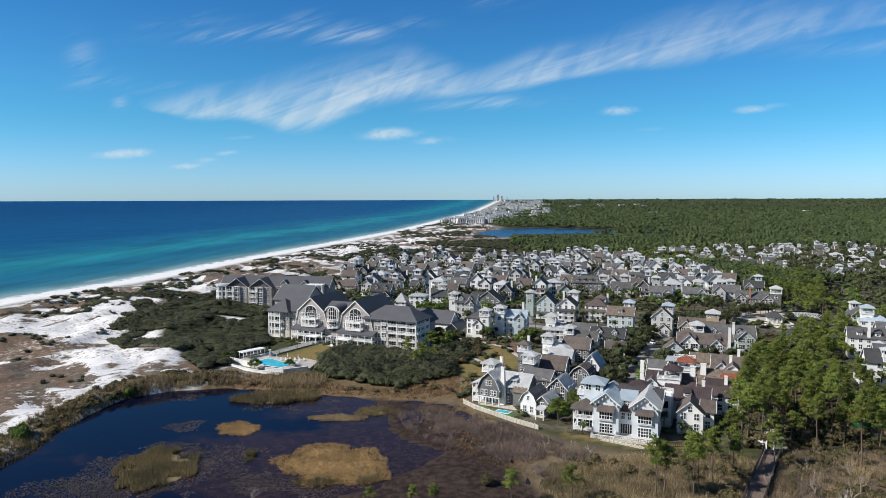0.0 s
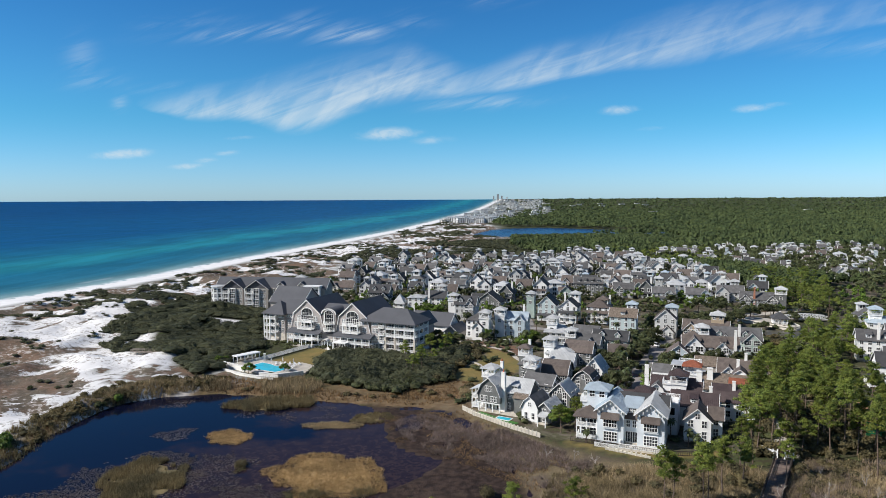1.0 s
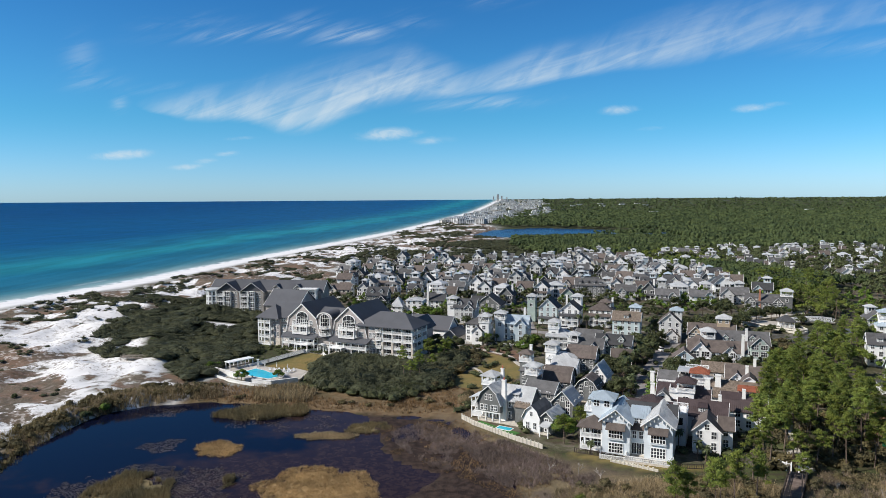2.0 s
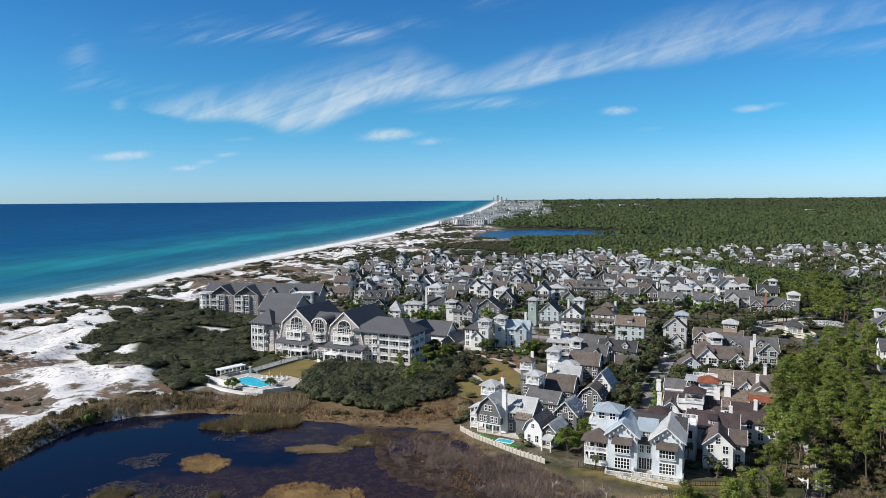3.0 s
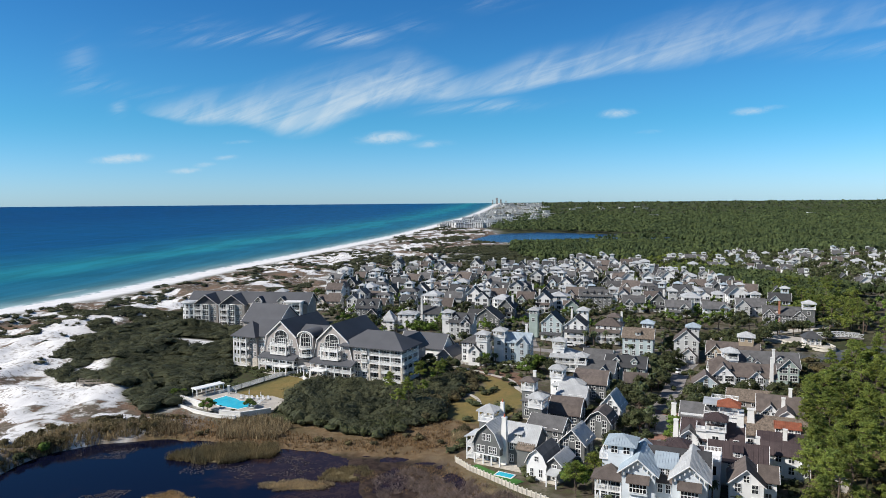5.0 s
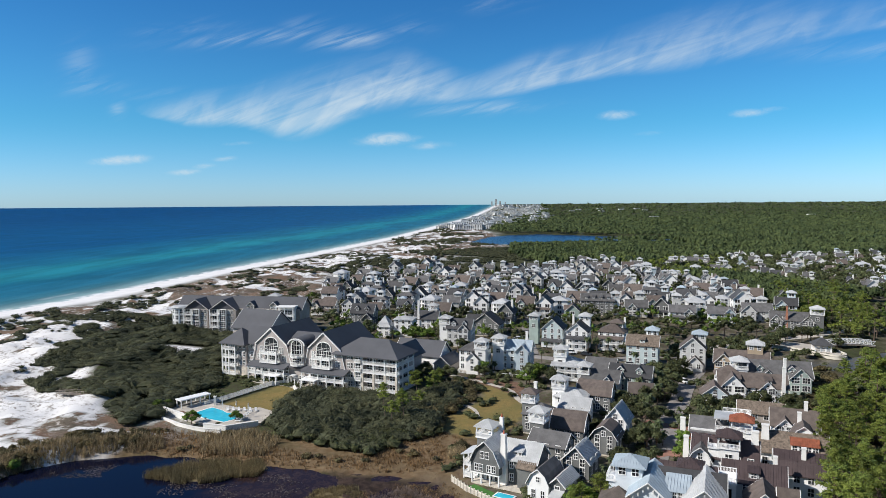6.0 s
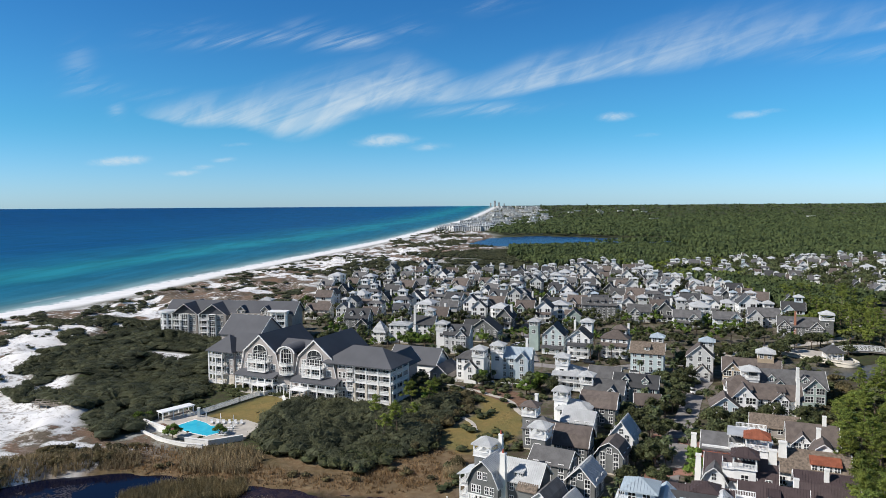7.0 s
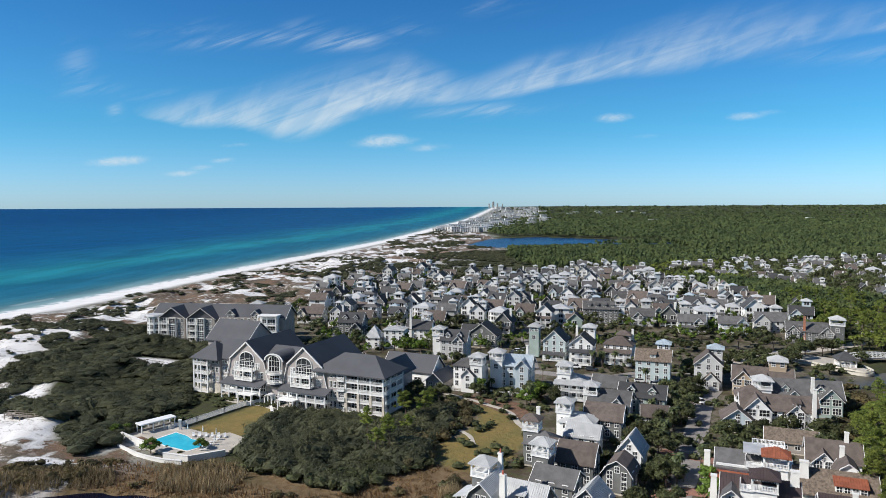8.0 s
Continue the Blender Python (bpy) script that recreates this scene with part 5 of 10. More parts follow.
def inn():
    h = thing("hotel", -74.2, 294.1, -24.9, "four-storey warm grey shingled beach inn with white galleries", "hotel", z=0.0)
    # left corner pavilion
    part("foundation", Shape().box(-0.2, 0.2, -1.0, 70.2, 14.0, 0.35), STONE, h)
    part("pavilion_wall", Shape().box(0.6, 0.6, 0.35, 9.0, 9.0, 11.9), HOTELWALL, h)
    part("pavilion_base", Shape().box(0.4, 0.4, 0.2, 9.15, 9.2, 3.2), STONE, h)
    for i in range(4):
        z = 0.5 + i * 2.95
        part("gallery_slab", Shape().box(-0.9, -0.9, z - 0.2, 5.2, 0.6, z), TRIM, h)
        railing(h, [(-0.8, 0.6), (-0.8, -0.8), (2.2, -0.8), (5.1, -0.8), (5.1, 0.6)], z, 1.0, 0.28, "balcony_railing")
        glazed(h, 1.0, 4.8, 0.56, z + 0.1, z + 2.4, 4, 2)
        for x in (6.3, 8.0):
            window(h, x, 0.6, z + 1.4, 0, 0.9, 1.7, 1)
        glazed(h, 1.2, 5.0, 0, z + 0.1, z + 2.4, 3, 2, turn=-90, ox=0.56)
    for x, y in ((-0.75, -0.75), (2.2, -0.75), (5.05, -0.75), (-0.75, 0.9)):
        part("gallery_post", Shape().box(x - 0.2, y - 0.2, 0.2, x + 0.2, y + 0.2, 11.9), TRIM, h)
    roof(h, "hip", -0.9, -0.9, 9.4, 9.4, 11.9, 4.3, over=0.7, mat=R_HOTEL, name="pavilion_roof", thick=0.3)
    # link with plain windows between pavilion and first gable
    part("link_wall", Shape().box(9.0, 1.4, 0.35, 13.2, 13.0, 11.9), HOTELWALL, h)
    roof(h, "gable", 5.0, 1.4, 15.0, 15.0, 11.9, 4.6, "x", 0.6, R_HOTEL, None, "link_roof", 0.3, False)
    for i in range(4):
        for x in (9.9, 11.0, 12.1):
            window(h, x, 1.4, 2.1 + i * 2.95, 0, 0.75, 1.7, 1)
    # centre body
    part("wall", Shape().box(12.9, 0.5, 0.35, 50.5, 13.5, 12.4), HOTELWALL, h)
    facade_gable(h, 12.7, 29.0, 20.8, 18.0, 0.0)
    facade_gable(h, 34.9, 50.9, 42.6, 18.0, 0.0)
    roof(h, "gable", 14.2, 0.1, 27.4, 22.0, 12.45, 5.75, "y", 0.45, R_HOTEL, None, "gable_roof", 0.35, False)
    roof(h, "gable", 36.0, 0.1, 49.2, 22.0, 12.45, 5.75, "y", 0.45, R_HOTEL, None, "gable_roof", 0.35, False)
    roof(h, "gable", 26.0, 2.0, 38.0, 15.0, 12.45, 3.4, "x", 0.4, R_HOTEL, None, "centre_roof", 0.3, False)
    # centre bay with its eyebrow roof and round balconies
    part("bay_wall", Shape().box(29.0, -0.6, 0.35, 35.0, 1.0, 13.2), HOTELWALL, h)
    arch_window(h, 32.0, -0.64, 9.7, 4.2, 13.2, 14.9, 4)
    rim = [(32.0 + 3.4 * math.cos(a), 13.3 + 2.1 * math.sin(a)) for a in np.linspace(0, math.pi, 13)]
    ring = [(28.6, 13.0), (35.4, 13.0)] + rim
    part("bay_gable", Shape().hull([(a, -0.58, b) for a, b in [(29.0, 13.0), (35.0, 13.0)] + rim[1:-1]], [(a, 0.6, b) for a, b in [(29.0, 13.0), (35.0, 13.0)] + rim[1:-1]]), HOTELWALL, h)
    eb, er = Shape(), Shape()
    for (a, b), (c, d) in zip(rim, rim[1:]):
        eb.bar((a, -1.0, b), (c, -1.0, d), 0.36)
        er.hull([(a, -1.0, b + 0.12), (a, 8.0, b + 0.12), (c, 8.0, d + 0.12), (c, -1.0, d + 0.12)][::-1], [(a, -1.0, b + 0.34), (a, 8.0, b + 0.34), (c, 8.0, d + 0.34), (c, -1.0, d + 0.34)][::-1])
    part("eyebrow_trim", eb, TRIM, h)
    part("eyebrow_roof", er, R_HOTEL, h)
    for z in (6.6, 9.4):
        curve = [(32.0 + 2.6 * math.cos(a), -0.6 - 2.0 * math.sin(a)) for a in np.linspace(0, math.pi, 7)]
        part("gallery_slab", Shape().hull([(a, b, z - 0.3) for a, b in curve][::-1], [(a, b, z) for a, b in curve][::-1]), TRIM, h)
        railing(h, curve[::-1], z, 1.0, 0.28, "balcony_railing")
        if z < 9:
            glazed(h, 30.2, 33.8, -0.63, z + 0.05, z + 2.4, 4, 2)
    # long ground porch with posts and a lean-to roof
    for x0, x1 in ((13.0, 28.6), (35.6, 52.4)):
        face = [(x0 - 0.3, -3.9, 5.3), (x1 + 0.3, -3.9, 5.3), (x1 + 0.3, 0.0, 6.5), (x0 - 0.3, 0.0, 6.5)]
        part("porch_roof", Shape().slab(face, 0.25), R_HOTEL, h)
        part("porch_deck", Shape().box(x0, -3.6, 2.55, x1, 0.4, 2.8), TRIM, h)
        part("porch_floor", Shape().box(x0, -3.6, -0.6, x1, 0.4, 0.3), STONE, h)
        c = int((x1 - x0) / 3.1)
        for j in range(c + 1):
            x = x0 + 0.2 + (x1 - x0 - 0.4) * j / c
            part("porch_post", Shape().box(x - 0.16, -3.6, 0.3, x + 0.16, -3.25, 5.1), TRIM, h)
            if j < c:
                xb = x0 + 0.2 + (x1 - x0 - 0.4) * (j + 1) / c
                railing(h, [(x + 0.16, -3.45), (xb - 0.16, -3.45)], 2.8, 0.95, 0.28, "porch_railing")
                glazed(h, x + 0.5, xb - 0.5, -0.05, 0.4, 2.4, 3, 2)
                glazed(h, x + 0.5, xb - 0.5, -0.05, 2.9, 5.0, 3, 2)
        part("porch_beam", Shape().box(x0, -3.62, 4.75, x1, -3.2, 5.08), TRIM, h)
    face = [(28.6, -1.6, 5.6), (35.6, -1.6, 5.6), (35.6, -0.6, 6.3), (28.6, -0.6, 6.3)]
    part("porch_roof", Shape().slab(face, 0.22), R_HOTEL, h)
    for x in (29.4, 31.0, 33.0, 34.6):
        glazed(h, x - 0.6, x + 0.6, -0.63, 0.6, 2.9, 2, 3)
    for x0, x1 in ((22.0, 27.4), (37.0, 43.0)):
        part("porch_canopy", Shape().box(x0, -6.4, 3.05, x1, -3.6, 3.3), TRIM, h)
        for x in (x0 + 0.25, x1 - 0.25):
            part("canopy_post", Shape().box(x - 0.15, -6.3, -0.5, x + 0.15, -6.0, 3.05), TRIM, h)
    # right wing
    part("wing_wall", Shape().box(51.0, 0.0, 0.35, 57.2, 12.0, 11.9), HOTELWALL, h)
    part("wing_core", Shape().box(57.2, 2.3, 0.35, 68.0, 12.0, 11.9), HOTELWALL, h)
    part("wing_base", Shape().box(50.9, -0.1, -0.4, 57.3, 0.2, 5.9), STONE, h)
    for i in range(4):
        for x in (52.2, 53.6):
            window(h, x, 0.0 if i > 1 else -0.1, 2.1 + i * 2.95, 0, 0.9, 1.75, 1)
        window(h, 55.8, 0.0 if i > 1 else -0.1, 2.1 + i * 2.95, 0, 1.9, 1.9, 2)
        railing(h, [(54.7, -0.5), (56.9, -0.5)], 0.55 + i * 2.95, 1.0, 0.28, "balcony_railing")
        part("gallery_slab", Shape().box(54.6, -0.62, 0.35 + i * 2.95, 57.0, 0.0, 0.55 + i * 2.95), TRIM, h)
    balcony_bays(h, 57.4, 70.0, 0.0, 2.2, 0.55, 4, 3, 2.87)
    for j in range(4):
        x = 57.4 + 12.6 * j / 3
        part("pier", Shape().box(x - 0.4, -0.25, -0.4, x + 0.4, 0.4, 5.9), STONE, h)
    # the wing's end galleries
    for i in range(4):
        z = 0.55 + i * 2.87
        part("gallery_slab", Shape().box(68.0, 2.2, z - 0.3, 70.12, 12.0, z), TRIM, h)
        for a, b in ((0.2, 4.0), (4.0, 8.0), (8.0, 11.8)):
            railing(h, [(70.0, a + 0.15), (70.0, b - 0.15)], z, 1.0, 0.28, "balcony_railing")
            glazed(h, a + 0.6 if a > 1 else 2.6, b - 0.4, 0, z + 0.05, z + 2.4, 3, 2, turn=90, ox=68.02)
    for y in (4.0, 8.0, 11.9):
        part("gallery_post", Shape().box(69.85, y - 0.18, 0.2, 70.2, y + 0.18, 11.9), TRIM, h)
    roof(h, "hip", 47.0, -0.4, 70.4, 12.4, 11.95, 4.2, over=0.8, mat=R_HOTEL, name="wing_roof", thick=0.32)
    # rear blocks
    part("rear_wall", Shape().box(-14.0, 20.0, -0.3, 3.5, 34.0, 13.0), HOTELWALL, h)
    roof(h, "gable", -14.0, 20.0, 3.5, 34.0, 13.0, 6.0, "x", 0.7, R_HOTEL, HOTELWALL, "rear_roof", 0.3)
    part("rear_core", Shape().box(2.0, 9.0, -0.3, 50.0, 22.0, 12.2), HOTELWALL, h)
    for i in range(4):
        for y in (22.0, 25.5, 29.0, 32.0):
            window(h, -14.0, y, 2.1 + i * 2.95, -90, 0.9, 1.7, 1)
    part("rear_wing_wall", Shape().box(50.0, 36.0, -0.3, 68.0, 46.0, 5.0), WHITE, h)
    roof(h, "gable", 50.0, 36.0, 68.0, 46.0, 5.0, 4.4, "x", 0.7, R_HOTEL, WHITE, "rear_wing_roof", 0.3)
    for x in (55.0, 59.0, 63.0):
        glazed(h, x - 1.3, x + 1.3, 35.96, 0.2, 2.8, 2, 3, "garage_door")
    part("rear_ell_wall", Shape().box(60.0, 12.0, -0.3, 66.0, 26.0, 8.0), HOTELWALL, h)
    roof(h, "gable", 59.5, 9.0, 66.5, 27.0, 8.4, 4.0, "y", 0.4, R_HOTEL, HOTELWALL, "rear_ell_roof", 0.3)
    # entrance court gable
    roof(h, "gable", 67.5, 33.0, 73.5, 44.0, 2.9, 2.6, "y", 0.5, R_HOTEL, HOTELWALL, "court_roof", 0.25)
    part("court_wall", Shape().box(67.5, 33.0, -0.3, 73.5, 44.0, 2.9), HOTELWALL, h)
    for x in (69.3, 71.7):
        window(h, x, 33.0, 1.6, 0, 1.0, 1.6, 1)
    return h


def second_inn():
    h = thing("hotel", -127.0, 375.0, -9.0, "long four-storey grey shingled inn with twin gables", "hotel", z=0.0)
    part("foundation", Shape().box(3.6, 0.2, -2.5, 65.0, 16.0, 0.3), STONE, h)
    part("wall", Shape().box(4.0, 3.0, 0.3, 65.0, 16.0, 11.8), TAUPE, h)
    for x0, x1, peak in ((9.0, 20.6, 15.6), (22.4, 34.5, 15.6)):
        part("wing_wall", Shape().box(x0, 0.0, 0.3, x1, 14.0, 11.8), TAUPE, h)
        # gable ends wear the dark roof colour in place of shadow on taupe
        roof(h, "gable", x0, 0.0, x1, 16.0, 11.8, 4.2, "y", 0.9, R_HOTEL, R_HOTEL, "wing_roof", 0.3)
        for i in range(4):
            z = 0.5 + i * 2.85
            part("gallery_slab", Shape().box(x0 - 0.3, -1.6, z - 0.2, x0 + 4.0, 0.0, z), TRIM, h)
            railing(h, [(x0 - 0.2, 0.0), (x0 - 0.2, -1.5), (x0 + 3.9, -1.5), (x0 + 3.9, 0.0)], z, 1.0, 0.4, "balcony_railing")
            glazed(h, x0 + 0.4, x0 + 3.6, -0.04, z + 0.1, z + 2.4, 3, 2)
            part("bay", Shape().box(x0 + 4.4, -0.9, z - 0.2, x0 + 7.6, 0.0, z + 2.65), TRIM, h)
            glazed(h, x0 + 4.6, x0 + 7.4, -0.94, z + 0.1, z + 2.5, 3, 3)
            for x in (x0 + 8.6, x0 + 10.2):
                window(h, x, 0.0, z + 1.4, 0, 0.9, 1.6, 1)
        for x in (x0 - 0.15, x0 + 3.85):
            part("gallery_post", Shape().box(x - 0.2, -1.62, 0.2, x + 0.2, -1.3, 11.8), TRIM, h)
    # round corner tower
    ring = [(5.4 + 3.6 * math.cos(a), 2.2 + 3.6 * math.sin(a)) for a in np.linspace(0, 2 * math.pi, 11)[:-1]]
    part("round_tower", Shape().hull([(a, b, 0.3) for a, b in ring], [(a, b, 12.2) for a, b in ring]), WHITE, h)
    big = [(5.4 + 4.4 * math.cos(a), 2.2 + 4.4 * math.sin(a)) for a in np.linspace(0, 2 * math.pi, 11)[:-1]]
    part("tower_roof", Shape().hull([(a, b, 12.2) for a, b in big], [(5.4 + (a - 5.4) * 0.85, 2.2 + (b - 2.2) * 0.85, 12.8) for a, b in big]), R_METAL, h)
    for a in np.linspace(0, 2 * math.pi, 11)[:-1]:
        a += math.pi / 10
        if math.sin(a) < 0.4:
            for i in range(4):
                window(h, 5.4 + 3.43 * math.cos(a), 2.2 + 3.43 * math.sin(a), 1.9 + i * 2.85, math.degrees(a) + 90, 1.2, 1.9, 1)
    roof(h, "gable", 3.5, 4.0, 65.0, 17.0, 11.8, 4.6, "x", 0.9, R_HOTEL, TAUPE, "roof", 0.3)
    part("roof_terrace", Shape().box(26.0, 12.0, 13.6, 38.0, 16.0, 16.0), CONCRETE, h)
    for x in (40.5, 52.0):
        dormer(h, x, 3.2, 11.4, 3.6, 2.0, 4.0, R_HOTEL, TAUPE, "gable", 2)
    for i in range(4):
        for x in range(37, 54, 3):
            window(h, x, 3.0, 2.0 + i * 2.85, 0, 1.0, 1.7, 1)
    # stacked gallery pavilion at the far end
    part("pavilion_wall", Shape().box(55.0, 1.2, 0.3, 63.0, 6.0, 13.2), WHITE, h)
    for i in range(4):
        z = 0.5 + i * 2.9
        part("gallery_slab", Shape().box(54.6, -1.2, z - 0.2, 63.4, 1.2, z), TRIM, h)
        railing(h, [(54.8, 1.2), (54.8, -1.0), (63.2, -1.0), (63.2, 1.2)], z, 1.0, 0.4, "balcony_railing")
        glazed(h, 56.0, 62.0, 1.16, z + 0.1, z + 2.4, 5, 2)
    for x in (54.9, 59.0, 63.1):
        part("gallery_post", Shape().box(x - 0.18, -1.18, 0.2, x + 0.18, -0.85, 13.0), TRIM, h)
    part("pavilion_roof", Shape().box(54.5, -1.3, 13.2, 63.5, 4.6, 13.45), TRIM, h)
    belvedere(h, 45.0, 22.0, 4.5, 6.0, 13.0, TAUPE, R_METAL, False)
    return h


inn()
second_inn()
# ---- houses near the marsh, one by one ----
T = -24.0
TAKEN = [(-60, 300, 34), (-30, 280, 30), (-95, 385, 42), (8, 300, 10), (0, 285, 12)]


def built(x, y, r, *args, **kwargs):
    TAKEN.append((x, y, r))
    return house(x, y, *args, **kwargs)


def gambrel_house():
    """The dark cottage above the marsh wall, with its lookout."""
    h = thing("house", 10.0, 195.4, -30, "dark grey shingled gambrel cottage with white chimney", "house", "houses of the town", scale=(0.80, 0.84, 0.94))
    TAKEN.append((16, 195, 11))
    part("foundation", Shape().box(0.1, 0.2, -1.2, 17.5, 12, 0.5), STONE, h)
    part("wall", Shape().box(0, 0, 2.9, 8.4, 9, 5.4), SLATEWALL, h)
    for x in (0.2, 3.0, 5.6, 8.2):
        part("porch_post", Shape().box(x - 0.18, 0.1, 0.3, x + 0.18, 0.5, 2.9), TRIM, h)
    part("porch_back", Shape().box(0.2, 2.8, 0.3, 8.2, 9, 2.9), WHITE, h)
    part("porch_beam", Shape().box(-0.1, -0.1, 2.7, 8.5, 0.5, 3.0), TRIM, h)
    for x in (1.6, 4.2, 6.8):
        glazed(h, x - 0.9, x + 0.9, 2.76, 0.5, 2.6, 3, 1)
    roof(h, "gambrel", 0, 0, 8.4, 9, 5.4, 5.0, "y", 0.5, R_METAL, SLATEWALL)
    for x, z in ((1.7, 4.2), (3.1, 4.2), (5.4, 4.2), (6.8, 4.2), (3.4, 7.2), (4.9, 7.2)):
        window(h, x, 0, z, 0, 1.0, 1.5, 1)
    part("wing_wall", Shape().box(6.5, 3.5, 0.4, 17.5, 11.5, 6.4), SLATEWALL, h)
    roof(h, "gable", 6.5, 3.5, 17.5, 11.5, 6.4, 3.3, "x", 0.6, R_METAL, SLATEWALL, "wing_roof")
    for x in (10.4, 13.0, 15.6):
        window(h, x, 3.5, 4.9, 0, 1.0, 1.5, 1)
        window(h, x, 3.5, 2.0, 0, 1.0, 1.7, 1)
    dormer(h, 12.0, 4.2, 6.5, 2.4, 1.6, 3, R_METAL, SLATEWALL, "shed", 2)
    chimney(h, 8.6, 2.6, 0.5, 12.2, 1.5, 1.2, cap=TERRACOTTA)
    part("shake_roof", Shape().slab([(12.5, 1.6, 5.2), (17.8, 1.6, 5.2), (17.8, 6.2, 8.6), (12.5, 6.2, 8.6)], 0.25), R_SHAKE, h)
    part("shake_wall", Shape().box(12.8, 2.0, 0.4, 17.5, 4.0, 5.1), SLATEWALL, h)
    # lookout with gallery behind
    belvedere(h, 0.3, 9.6, 4.6, 0.4, 8.6, SLATEWALL, R_METAL)
    chimney(h, 3.6, 11.6, 0.5, 13.2, 1.2, 1.0, cap=TERRACOTTA)
    for z in (0.6, 3.4):
        part("porch_deck", Shape().box(-3.6, 2.0, z - 0.2, 0, 8.0, z), TRIM, h)
        railing(h, [(0, 2.1), (-3.5, 2.1), (-3.5, 8.0)], z, 1.0, 0.3)
    for y in (2.2, 5.0, 7.8):
        part("porch_post", Shape().box(-3.6, y - 0.15, -0.4, -3.3, y + 0.15, 6.0), TRIM, h)
    part("porch_roof", Shape().slab([(-4.1, 1.6, 5.9), (0.2, 1.6, 6.9), (0.2, 8.6, 6.9), (-4.1, 8.6, 5.9)], 0.2), R_METAL, h)


def white_wing_house():
    h = thing("house", 21.2, 186.2, -32, "white fronted gambrel cottage with grey side", "house", "houses of the town", scale=(0.85, 0.85, 0.95))
    TAKEN.append((24, 187, 7))
    part("foundation", Shape().box(0.1, 0.1, -1.2, 8.4, 9, 0.5), STONE, h)
    part("wall", Shape().box(0, 0, 0.4, 5.4, 9.5, 4.2), WHITE, h)
    roof(h, "gambrel", 0, 0, 5.4, 9.5, 4.2, 3.2, "y", 0.4, R_GREY, WHITE)
    for x in (1.5, 3.9):
        window(h, x, 0, 2.0, 0, 0.9, 1.7, 1)
    window(h, 2.7, 0, 5.2, 0, 0.9, 1.1, 1)
    part("wing_wall", Shape().box(5.4, 0.8, 0.4, 9.2, 9.0, 4.6), SLATEWALL, h)
    roof(h, "gable", 5.4, 0.8, 9.2, 9.0, 4.6, 1.6, "y", 0.5, R_METAL, SLATEWALL, "wing_roof")
    for z in (1.6, 3.6):
        window(h, 7.3, 0.8, z, 0, 1.1, 1.4, 1)
    for y in (2.6, 5.0, 7.4):
        window(h, 9.2, y, 3.6, 90, 1.0, 1.5, 1)
    part("porch_roof", Shape().slab([(6.2, -2.4, 3.0), (9.2, -2.4, 3.0), (9.2, 0.8, 3.6), (6.2, 0.8, 3.6)], 0.18), R_METAL, h)
    for x in (6.4, 9.0):
        part("porch_post", Shape().box(x - 0.14, -2.3, -0.6, x + 0.14, -2.0, 2.9), TRIM, h)


